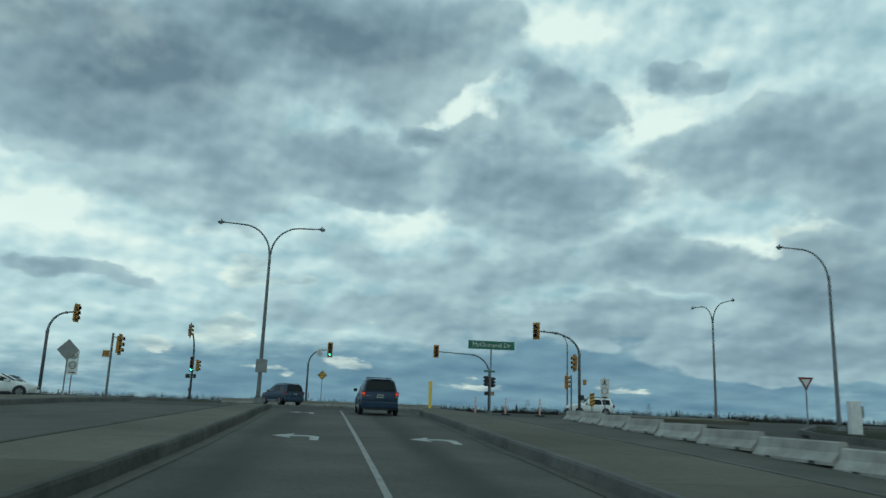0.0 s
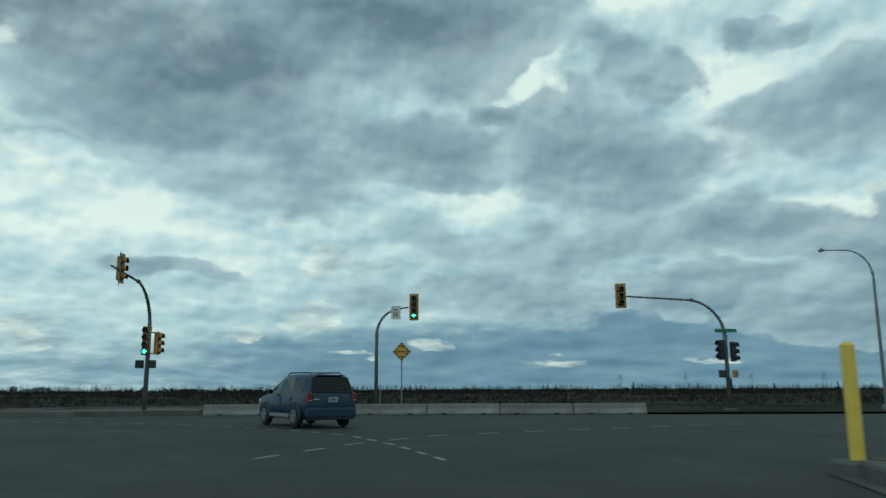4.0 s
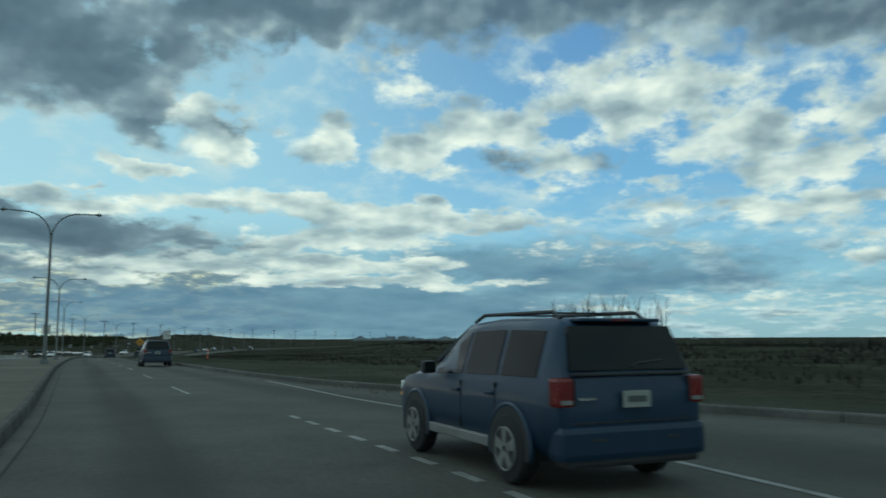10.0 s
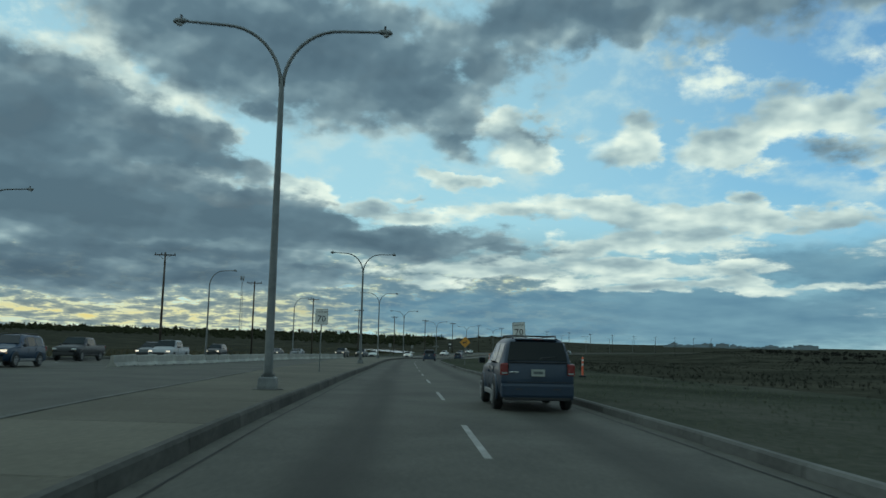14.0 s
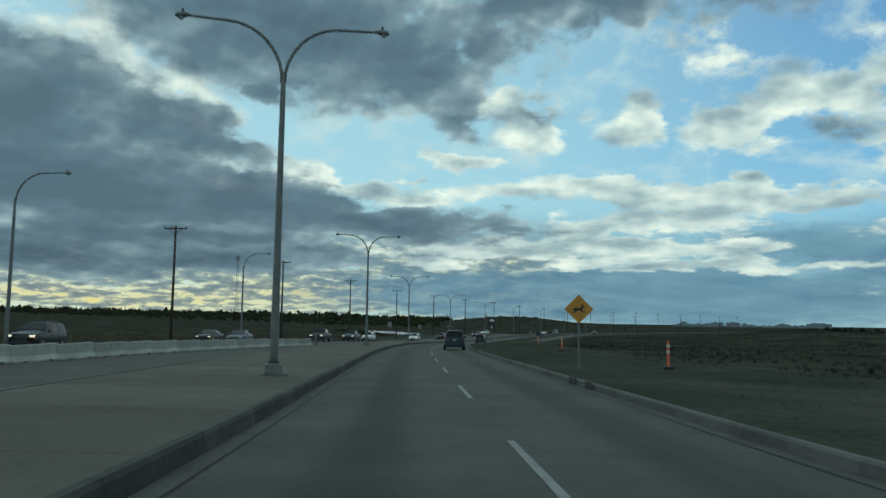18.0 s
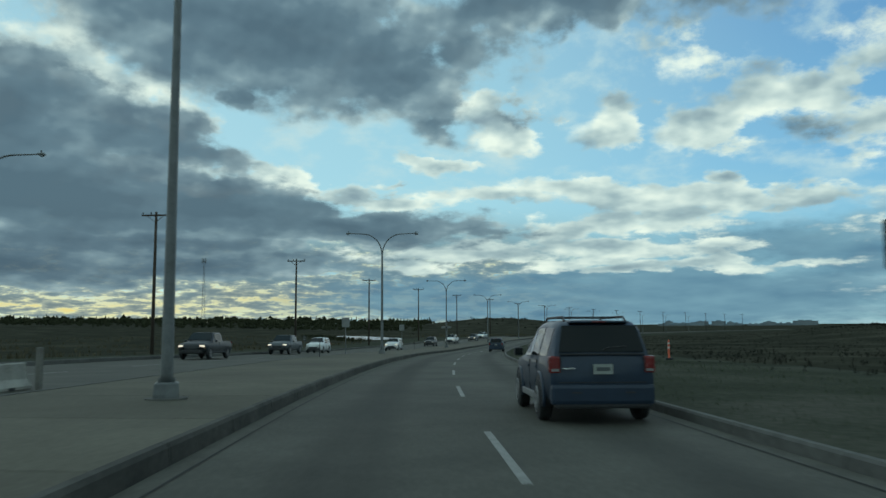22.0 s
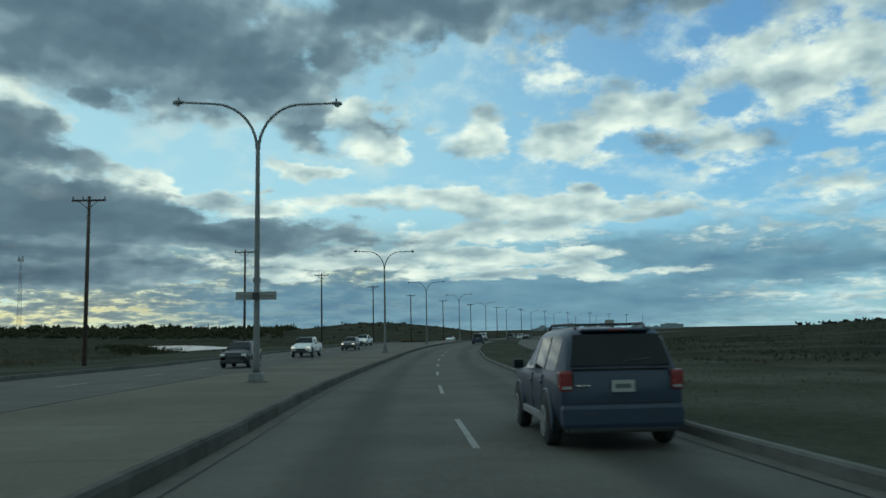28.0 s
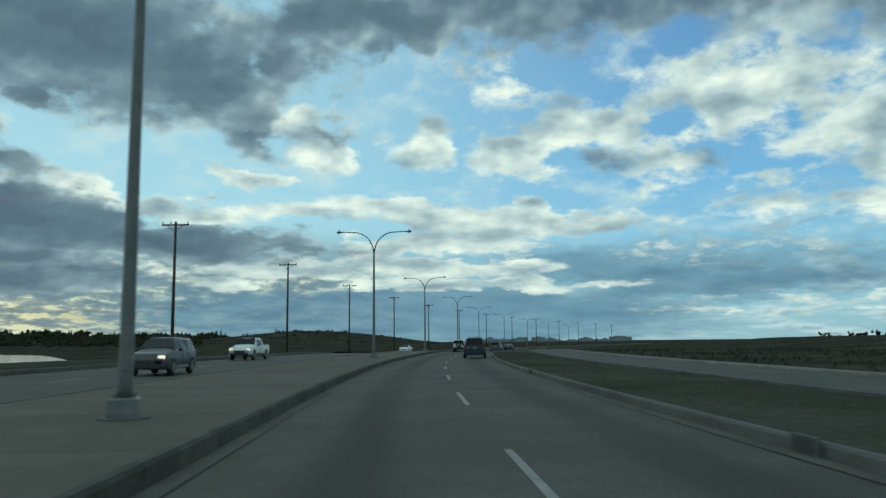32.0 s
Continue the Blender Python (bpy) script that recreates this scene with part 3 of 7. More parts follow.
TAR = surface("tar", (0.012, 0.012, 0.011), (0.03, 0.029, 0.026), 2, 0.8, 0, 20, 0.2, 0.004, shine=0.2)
BARRIER = surface("barrier_concrete", (0.116, 0.112, 0.0986), (0.245, 0.238, 0.211), 1.2, 0.85, 0, 25, 0.3, 0.01, varied=0.1, shine=0.2)
PAINT = surface("road_paint", (0.124, 0.124, 0.112), (0.285, 0.279, 0.26), 3.0, 0.75, 0, 30, 0.2, 0.004)
GRASS = surface("dry_grass", (0.0346, 0.0384, 0.0280), (0.0946, 0.0893, 0.0744), 0.12, 0.95, 0, 5, 0.8, 0.08, third=(0.0572, 0.0608, 0.0465), shine=0.0)
SCRUB = surface("dry_scrub", (0.0259, 0.026, 0.0217), (0.078, 0.0722, 0.0545), 0.08, 0.95, 0, 2.5, 0.9, 0.15, third=(0.0445, 0.0441, 0.0328), shine=0.0)
GALV = surface("galvanised_steel", (0.1, 0.108, 0.108), (0.19, 0.2, 0.2), 2.5, 0.55, 0.3, 40, 0.05, 0.003)
SIGNAL = surface("signal_yellow", (0.296, 0.133, 0.0234), (0.437, 0.218, 0.0429), 3, 0.55, 0, 30, 0.05, 0.003)
DARK = surface("black_plastic", (0.012, 0.012, 0.013), (0.03, 0.03, 0.032), 6, 0.6, 0, 40, 0.05, 0.003)
WOOD = surface("creosoted_wood", (0.03, 0.022, 0.016), (0.075, 0.055, 0.04), 1.5, 0.9, 0, 30, 0.5, 0.01, stretch=(4, 4, 0.3))

# ---- the lie of the land ----
WX = [-1400, -700, -530, -450, -412, -300, -283, -255, -228, -200, -170, -143, -116, -92, -70, -46, -20, 400]
WZ = [-6, -4.6, -4, -3.7, -3.1, -2.95, -2.75, -2.42, -1.75, -1.1, -0.55, -0.08, 0.36, 0.87, 1.25, 1.4, 1.54, 1.54]
SY = [-400, 0, 10.8, 21, 31, 40, 48, 55, 62, 500]
SZ = [-3, 0, 0.39, 0.75, 1.05, 1.27, 1.38, 1.48, 1.54, 1.54]


def rise(x, y):
    """Height of the roadway."""
    w = min(max((x + 60) / 40, 0), 1)
    w = w * w * (3 - 2 * w)
    return float(np.interp(x, WX, WZ) - (1.54 - np.interp(y, SY, SZ)) * w)


def glide(knots, step=2.0):
    """Points every few metres along a smooth curve through the knots."""
    k = [np.array(p, float) for p in knots]
    k = [2 * k[0] - k[1], *k, 2 * k[-1] - k[-2]]
    out = []
    for a, b, c, d in zip(k, k[1:], k[2:], k[3:]):
        n = max(int(np.hypot(*(c - b)) / step), 1)
        for i in range(n):
            t = i / n
            out.append(0.5 * (2 * b + (c - a) * t + (2 * a - 5 * b + 4 * c - d) * t * t + (3 * b - a - 3 * c + d) * t ** 3))
    out.append(k[-2])
    return np.array(out)


WEST = glide([(-21, 71.4), (-29, 69.3), (-37.2, 67.3), (-46.4, 64.8), (-62.6, 60.3), (-80.3, 55.5), (-98, 50.7), (-116.6, 45.7), (-136.4, 40.4),
              (-156.7, 35.1), (-177.5, 30.3), (-199, 26.3), (-220.8, 23.1), (-243, 20.7), (-266.6, 18.9), (-290.7, 18), (-306.2, 17.7),
              (-335, 18), (-367, 19.8), (-412, 24.9), (-450, 32), (-500, 43), (-560, 60), (-640, 88), (-760, 140), (-900, 215)])
WDIR = np.gradient(WEST, axis=0)
WDIR /= np.hypot(WDIR[:, 0], WDIR[:, 1])[:, None]
WRIGHT = np.stack((WDIR[:, 1], -WDIR[:, 0]), 1)


def along(x, lat):
    """The point of the west road at this x of its line, lat metres to the right of it."""
    i = int(np.argmin(abs(WEST[:, 0] - x)))
    p = WEST[i] + WRIGHT[i] * lat
    return float(p[0]), float(p[1])


def course(x):
    """Heading of the west road in degrees, as a turn about z of a thing that faces along +y."""
    i = int(np.argmin(abs(WEST[:, 0] - x)))
    return math.degrees(math.atan2(-WDIR[i][0], WDIR[i][1]))


def lane(x0, x1, *lats):
    """Lines that run beside the west road from x0 to x1, at fixed or changing distances from it."""
    sel = [i for i in range(len(WEST)) if min(x0, x1) <= WEST[i][0] <= max(x0, x1)]
    lines = []
    for lat in lats:
        v = [np.interp(-WEST[i][0], lat[0], lat[1]) if isinstance(lat, tuple) else lat for i in sel]
        lines.append([tuple(WEST[i] + WRIGHT[i] * d) for i, d in zip(sel, v)])
    return lines


def ribbon(name, lines, heights, material, parent=None, smooth=True, across=()):
    """A surface between lines of points, each at its own height over the roadway."""
    verts, faces = [], []
    n = len(lines[0])
    for line, h in zip(lines, heights):
        verts += [(x, y, rise(x, y) + h) for x, y in line]
    for j in range(len(lines) - 1):
        for i in range(n - 1):
            a = j * n + i
            faces.append((a, a + 1, a + n + 1, a + n))
    ob = sheet(name, verts, faces, material, parent, smooth)
    if across:
        run = np.concatenate(([0], np.cumsum(np.hypot(*np.diff(np.array(lines[-1]), axis=0).T))))
        uv = ob.data.uv_layers.new(name="UVMap")
        for loop in ob.data.loops:
            j, i = divmod(loop.vertex_index, n)
            uv.data[loop.index].uv = (run[i], across[j])
    return ob


def kerb_line(name, line, side, material=None, height=0.25, width=0.18, piece=3.0):
    """A kerb of cast lengths with joints, on one side of a line of points."""
    top = tagged(base(name, line[0][0], line[0][1], rise(*line[0])), "grey cast concrete kerb along the edge of the road", "kerb", kind="structure")
    inv = top.matrix_world.inverted()
    p = np.array(line, float)
    s = np.concatenate(([0], np.cumsum(np.hypot(*np.diff(p, axis=0).T))))
    count = max(int(s[-1] / piece), 1)
    cuts = np.linspace(0, s[-1], count + 1)
    joined = bmesh.new()
    for k in range(count):
        bm = joined if count > 290 else bmesh.new()
        rows = []
        for q in (cuts[k] + 0.012, cuts[k + 1] - 0.012):
            x, y = np.interp(q, s, p[:, 0]), np.interp(q, s, p[:, 1])
            j = min(max(int(np.searchsorted(s, q)) - 1, 0), len(p) - 2)
            d = p[j + 1] - p[j]
            d = d / np.hypot(*d)
            n = np.array((d[1], -d[0])) * side
            z = rise(x, y)
            prof = ((0, -0.1), (0.02, height * 0.8), (0.05, height), (width, height), (width, -0.1))
            rows.append([bm.verts.new(inv @ Vector((x + n[0] * a, y + n[1] * a, z + h))) for a, h in prof])
        for i in range(4):
            bm.faces.new((rows[0][i], rows[0][i + 1], rows[1][i + 1], rows[1][i]))
        for r in rows:
            bm.faces.new(r)
        if count <= 290:
            bmesh.ops.recalc_face_normals(bm, faces=bm.faces)
            part("kerb_length", bm, material or CONCRETE, top)
    if count > 290:
        part("kerb_run", joined, material or CONCRETE, top)
    else:
        joined.free()
    return top

# ---- ground ----
def west_y(x):
    return float(np.interp(-x, -WEST[:, 0], WEST[:, 1]))


def bump01(v, a, b):
    t = min(max((v - a) / (b - a), 0), 1)
    return t * t * (3 - 2 * t)


def land(x, y):
    """Height of the open ground: flat beside the roads, uneven further off, with low hills."""
    h = rise(x, y) - 0.22
    lat = y - west_y(min(max(x, -900), -21))
    away = bump01(abs(lat), 45, 120) if x < -40 else bump01(max(abs(x) - 30, abs(y - 50) - 60), 10, 90)
    h += away * (1.1 * noise.noise((x / 70, y / 70, 3)) + 0.35 * noise.noise((x / 15, y / 15, 7)))
    if x < -240:
        h += 2.8 * bump01(lat, 42, 95) * bump01(-x, 270, 340) * (1 - bump01(-x, 620, 760))
    if x < -40:
        h += 0.25 * bump01(lat, 12, 22) + 1.3 * bump01(lat, 40, 85) * bump01(-x, 60, 130) * (1 - bump01(-x, 220, 300))
        h += 9.5 * bump01(-lat, 130, 560)
    else:
        h += 0.2 * bump01(y, 80, 90)
    h += 10 * math.exp(-(((x + 870) / 120) ** 2 + ((y + 45) / 70) ** 2))
    # the hollow of the pond
    u, v = (x + 426) * 0.889 + (y + 44) * 0.458, (y + 44) * 0.889 - (x + 426) * 0.458
    dip = 1 - bump01((u / 90) ** 2 + (v / 24) ** 2, 0.7, 1.5)
    return h + (-4.0 - h) * dip


gx = sorted(set([-4600, -3600, -2800, -2200, -1800, -1500, -1250, -1080, -960] + [round(-900 + 9 * i, 1) for i in range(108)] + [80, 100, 130, 170, 230, 320, 450, 650, 950, 1400, 2000, 2800, 3700, 4600]))
gy = sorted(set([-4600, -3600, -2800, -2200, -1700, -1300, -1000, -780, -600, -460, -350, -270, -210, -160, -125] + [-100 + 6 * i for i in range(52)] + [215, 235, 260, 295, 340, 400, 480, 600, 760, 1000, 1300, 1700, 2200, 2800, 3600, 4600]))
verts = [(x, y, land(x, y)) for y in gy for x in gx]
nx = len(gx)
faces = [(j * nx + i, j * nx + i + 1, (j + 1) * nx + i + 1, (j + 1) * nx + i) for j in range(len(gy) - 1) for i in range(nx - 1)]
tagged(sheet("ground", verts, faces, SCRUB, smooth=True), "dark brown and olive prairie ground with dry grass and scrub", "ground", kind="structure")

# ---- west road ----
KL, DASH, KR = -2.65, 1.17, 4.65
X_START, X_END = -27, -900
MED = ((27, 66, 110, 150, 177, 220, 900), (-5.9, -5.9, -8.0, -9.0, -8.6, -8.5, -8.5))
INN = ((21, 66, 110, 150, 177, 220, 900), (-13.0, -16.5, -19.6, -14.0, -10.0, -8.5, -8.5))
OUT = ((21, 66, 110, 150, 177, 220, 900), (-27.0, -28.5, -29.0, -26.0, -22.5, -19.5, -19.5))
RIGHT = ((21, 28, 35.5, 41, 47.5, 57, 66, 900), (13.4, 12.0, 9.3, 7.4, 5.8, 5.0, 4.7, KR))
tagged(ribbon("road_west", lane(-21, X_END, OUT, INN, KL, DASH, RIGHT), [0, 0, 0, 0, 0], LANES, across=(-21, -9, KL, DASH, KR)), "grey asphalt carriageway, worn in the wheel tracks", "road", kind="structure")
BED = sum(1 for p in lane(X_START, X_END, KL)[0] if p[0] > -330)
med_lines = lane(X_START, X_END, MED, (MED[0], [v + 0.15 for v in MED[1]]), KL - 0.15)
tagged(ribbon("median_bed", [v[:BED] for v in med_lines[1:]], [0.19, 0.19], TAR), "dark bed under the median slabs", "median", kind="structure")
tagged(ribbon("median_far", [v[BED - 1:] for v in med_lines[1:]], [0.23, 0.235], MEDIAN), "raised tan concrete median between the carriageways", "median", kind="structure")
kerb_line("median_kerb", lane(X_START, -420, KL)[0], -1, KERB, width=0.16)
kerb_line("median_kerb", lane(X_START, -420, MED)[0], 1)
kerb_line("verge_kerb", lane(-22, -420, RIGHT)[0], 1, height=0.18, width=0.15)
tagged(ribbon("gutter", lane(X_START, -430, KL + 0.01, KL + 0.27), [0.012, 0.004], GUTTER), "pale concrete gutter at the foot of the kerb", "gutter", kind="structure")
tagged(ribbon("gutter", lane(-22, -430, (RIGHT[0], [v - 0.27 for v in RIGHT[1]]), (RIGHT[0], [v - 0.01 for v in RIGHT[1]])), [0.004, 0.012], GUTTER), "pale concrete gutter at the foot of the kerb", "gutter", kind="structure")
tagged(ribbon("gutter_joint", lane(X_START, -330, KL + 0.26, KL + 0.3), [0.006, 0.006], TAR), "dark open joint beside the gutter", "joint", kind="structure")
tagged(ribbon("gutter_joint", lane(-50, -330, (RIGHT[0], [v - 0.3 for v in RIGHT[1]]), (RIGHT[0], [v - 0.26 for v in RIGHT[1]])), [0.006, 0.006], TAR), "dark open joint beside the gutter", "joint", kind="structure")
kerb_line("far_kerb", lane(-66, -420, OUT)[0], -1)
verge = lane(-22, X_END, (RIGHT[0], [v + 0.15 for v in RIGHT[1]]), (RIGHT[0], [v + 2.5 for v in RIGHT[1]]), 16, 34, 60)
tagged(ribbon("verge", verge, [0.165, 0.15, -0.03, -0.1, -0.8], GRASS), "mown dull green grass verge beside the road", "grass", kind="structure")
south = lane(-60, X_END, (OUT[0], [v - 0.15 for v in OUT[1]]), (OUT[0], [v - 5 for v in OUT[1]]), -60)
tagged(ribbon("verge_south", south, [0.23, 0.14, -0.8], GRASS), "dull green grass strip beyond the far kerb", "grass", kind="structure")


# ---- approach road and crossing ----
def flat_sheet(name, outline, material, lift, step=4.0, label="", category="road"):
    """A level patch that follows the lie of the roadway, from an outline in plan."""
    bm = bmesh.new()
    bm.faces.new([bm.verts.new((x, y, 0)) for x, y in outline])
    xs = [p[0] for p in outline]
    ys = [p[1] for p in outline]
    for axis, lo, hi in ((0, min(xs), max(xs)), (1, min(ys), max(ys))):
        v = math.ceil(lo / step) * step
        while v < hi:
            no = (1, 0, 0) if axis == 0 else (0, 1, 0)
            co = (v, 0, 0) if axis == 0 else (0, v, 0)
            bmesh.ops.bisect_plane(bm, geom=bm.verts[:] + bm.edges[:] + bm.faces[:], plane_co=co, plane_no=no)
            v += step
    for v in bm.verts:
        v.co.z = rise(v.co.x, v.co.y) + lift
    for f in bm.faces:
        f.normal_update()
        if f.normal.z < 0:
            f.normal_flip()
    if lift > 0.05:
        # the sides of a raised pad
        for e in [e for e in bm.edges if len(e.link_faces) == 1]:
            a, b = e.verts
            down = [bm.verts.new((v.co.x, v.co.y, v.co.z - lift - 0.15)) for v in (b, a)]
            bm.faces.new((a, b, *down))
    return tagged(part(name, bm, material), label, category, kind="structure")


flat_sheet("road_crossing", [(-27, 44), (60, 44), (60, 77.7), (-27, 77.7)], ASPHALT, -0.004, label="dark asphalt crossing of two wide roads")
rows = [(0.9 - 0.022 * y, y) for y in range(-60, 45, 2)]
tagged(ribbon("road_south", [[(x + d, y) for x, y in rows] for d in (-15.5, -4.5, -0.4, 3.0, 17)], [0, 0, 0, 0, 0], LANES, across=(-12, -2.6, 1.2, 5.0, 19)), "dark asphalt approach road with worn wheel tracks", "road", kind="structure")
flat_sheet("road_slip", [(17, -60), (22, -60), (22, 10), (17.5, 30), (19, 44), (60, 44), (60, 42), (24, 38.5), (19, 30), (17, 30)], ASPHALT, -0.008, label="asphalt slip lane")
flat_sheet("road_south_far", [(-60, 44), (-21, 44), (-21, 77), (-60, 60)], ASPHALT, -0.03, label="asphalt mouth of the far carriageway")
LK = [(-3.2, -40), (-3.2, 11), (-3.28, 20), (-3.6, 30), (-3.85, 34), (-4.05, 40), (-4.25, 44.2)]
LM = [(-6.3, -40), (-5.9, 11), (-5.68, 20), (-5.6, 32), (-5.55, 38), (-5.5, 44.4)]
RK = [(4.1, -40), (4.0, 11.2), (3.8, 17.3), (3.7, 32), (3.6, 39), (4.2, 46), (5.2, 52)]
RM = [(7.6, -40), (7.4, 11), (7.0, 20), (6.6, 32), (6.4, 40), (6.2, 47), (5.8, 52.4)]
lk, lm, rk, rm = (glide(k) for k in (LK, LM, RK, RM))


def even(line, n):
    p = np.array(line)
    s = np.concatenate(([0], np.cumsum(np.hypot(*np.diff(p, axis=0).T))))
    return [(float(np.interp(q, s, p[:, 0])), float(np.interp(q, s, p[:, 1]))) for q in np.linspace(0, s[-1], n)]


def inset(line, d):
    p = np.array(line)
    t = np.gradient(p, axis=0)
    t /= np.hypot(t[:, 0], t[:, 1])[:, None]
    return [tuple(q) for q in p + np.stack((t[:, 1], -t[:, 0]), 1) * d]


def slabs(name, one, other, lift, label, size=4.5):
    """Cast slabs between two lines, with open joints, each a piece of its own."""
    p = np.array(one)
    n = int(np.hypot(*np.diff(p, axis=0).T).sum() / size)
    a, b = even(one, 2 * n + 1), even(other, 2 * n + 1)
    top = tagged(base(name, *a[0], rise(*a[0])), label, "median", kind="structure")
    inv = top.matrix_world.inverted()
    for k in range(n):
        bm = bmesh.new()
        rows = []
        for j, gap in ((2 * k, 0.012), (2 * k + 1, 0.0), (2 * k + 2, -0.012)):
            step = Vector(a[min(j + 1, 2 * n)]) - Vector(a[max(j - 1, 0)])
            step = step.normalized() * gap
            row = []
            for q in (Vector(a[j]) + step, Vector(b[j]) + step):
                z = rise(q.x, q.y)
                row += [(q.x, q.y, z + lift), (q.x, q.y, z + lift - 0.05)]
            rows.append([bm.verts.new(inv @ Vector(v)) for v in row])
        for r0, r1 in zip(rows, rows[1:]):
            for i, j in ((0, 2), (1, 0), (2, 3)):
                bm.faces.new((r0[i], r0[j], r1[j], r1[i]))
        for r in (rows[0], rows[-1]):
            bm.faces.new((r[0], r[2], r[3], r[1]))
        bmesh.ops.recalc_face_normals(bm, faces=bm.faces)
        if max(bm.faces, key=lambda f: f.calc_area()).normal.z < 0:
            bmesh.ops.reverse_faces(bm, faces=bm.faces)
        part("slab", bm, MEDIAN, top)


slabs("median", med_lines[1][:BED], med_lines[2][:BED], 0.233, "raised tan concrete median between the carriageways")
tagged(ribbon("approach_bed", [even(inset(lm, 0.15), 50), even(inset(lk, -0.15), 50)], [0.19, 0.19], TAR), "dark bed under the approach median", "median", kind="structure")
slabs("approach_median", even(inset(lm, 0.15), 50), even(inset(lk, -0.15), 50), 0.233, "raised tan concrete median of the approach road")
kerb_line("approach_kerb", even(lk, 45), -1, KERB, width=0.16)
kerb_line("approach_kerb", even(lm, 45), 1, KERB, width=0.16)
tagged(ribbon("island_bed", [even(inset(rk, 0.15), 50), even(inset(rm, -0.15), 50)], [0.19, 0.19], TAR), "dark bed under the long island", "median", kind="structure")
slabs("island", even(inset(rk, 0.15), 50), even(inset(rm, -0.15), 50), 0.233, "long raised tan concrete island beside the turning lane")
kerb_line("island_kerb", even(rk, 45), 1)
kerb_line("island_kerb", even(rm, 45), -1)

for line, s in ((lk, 1), (rk, -1)):
    tagged(ribbon("gutter", [even(inset(line, 0.01 * s), 60), even(inset(line, 0.27 * s), 60)][::s], [0.012, 0.004][::s], GUTTER), "pale concrete gutter at the foot of the kerb", "gutter", kind="structure")
    tagged(ribbon("gutter_joint", [even(inset(line, 0.26 * s), 60), even(inset(line, 0.3 * s), 60)][::s], [0.006, 0.006], TAR), "dark open joint beside the gutter", "joint", kind="structure")

# ---- painted lines ----
def stripe(name, line, width, label, dashes=None, parent=None, starts=()):
    """A painted line, whole, in dashes of (length, gap), or in dashes that begin at given distances."""
    p = np.array(line, float)
    s = np.concatenate(([0], np.cumsum(np.hypot(*np.diff(p, axis=0).T))))
    at = lambda q: (np.interp(q, s, p[:, 0]), np.interp(q, s, p[:, 1]))
    spans = [(0, s[-1])]
    if dashes:
        spans = []
        q = 0.0
        while q + dashes[0] < s[-1]:
            spans.append((q, q + dashes[0]))
            q += sum(dashes)
    if len(starts):
        spans = [(q, q + dashes[0]) for q in starts]
    top = tagged(base(name, *at(0), rise(*at(0))), label, "road marking", kind="structure")
    inv = top.matrix_world.inverted()
    for a, b in spans:
        n = max(int((b - a) / 2.5), 1)
        bm = bmesh.new()
        rows = []
        for k in range(n + 1):
            q = a + (b - a) * k / n
            x, y = at(q)
            x2, y2 = at(q + 0.05)
            x1, y1 = at(q - 0.05)
            d = np.array((x2 - x1, y2 - y1))
            d = d / max(np.hypot(*d), 1e-6)
            z = rise(x, y) + 0.006
            rows.append([bm.verts.new(inv @ Vector((x + d[1] * w, y - d[0] * w, z))) for w in (-width / 2, width / 2)])
        for r0, r1 in zip(rows, rows[1:]):
            bm.faces.new((r0[0], r0[1], r1[1], r1[0]))
        part("dash" if dashes else "line", bm, PAINT, top)
    return top


dash_at = np.interp(range(-1, 34), (-1, 0, 3, 9, 14, 22, 34), (24.6, 35.8, 70.5, 137, 192.7, 285.6, 421))
stripe("lane_line", lane(-21, -440, DASH)[0], 0.11, "worn white dashes between the two lanes", (4.2, 6.9), starts=dash_at)
stripe("edge_line", [(-22, 75.5), (-26, 74.9), (-33, 73.7), (-37, 72.6), (-42.8, 70.7), (-47.5, 69.5), (-52.5, 68.2)], 0.12, "thin white line beside the kerb")
stripe("turn_line", [(-1.0, 54.6), (-2.1, 58.1), (-3.4, 61.1), (-5.3, 63.7), (-7.2, 65.6), (-9.2, 67.3), (-11.5, 68.9), (-15.4, 70.6), (-18.4, 71.6), (-22.8, 72.8), (-26.7, 72.2), (-31, 71.2), (-38, 69.3)], 0.13, "short white dashes guiding the double left turn", (0.65, 0.6))
stripe("turn_line", [(-4.6, 55.0), (-3.1, 58.5), (-1.2, 61.2), (2.6, 63.6), (5.1, 65.1), (10, 67.5)], 0.13, "short white dashes across the crossing", (0.8, 0.9))
stripe("approach_line", [(1.6, -40), (0.6, 11), (0.0, 28.8), (-0.45, 43.5)], 0.11, "solid worn white line between the two turning lanes")
stripe("stop_line", [(-4.0, 44.9), (3.4, 45.0)], 0.4, "white stop line")
stripe("bay_line", [(-34, 57.8), (-54.4, 52.6), (-65.6, 50.0)], 0.15, "white line of the turning bay")
stripe("bay_line", [(-65.6, 50.0), (-66.0, 53.4)], 0.2, "white line at the end of the turning bay")
stripe("far_lane_line", lane(-66, -420, (OUT[0], [(a + b) / 2 for a, b in zip(OUT[1], INN[1])]))[0], 0.14, "white dashes between the far lanes", (3.0, 6.0))


# ---- street lamps ----
WHITE_LENS = surface("lamp_lens", (0.3, 0.32, 0.33), (0.42, 0.44, 0.44), 4, 0.25)


def arm_points(side, reach=2.72):
    """The swept line of an arm: up out of the pole, over, then level with a slight rise."""
    pts = []
    for k in range(11):
        a = radians(90 * k / 10)
        pts.append((side * (0.03 + 0.58 * reach * (1 - math.cos(a))), 0, 8.3 + 1.68 * math.sin(a)))
    return pts + [(side * reach * q, 0, 9.98 + 0.1 * (q - 0.58)) for q in (0.7, 0.8, 0.9, 1.0)]


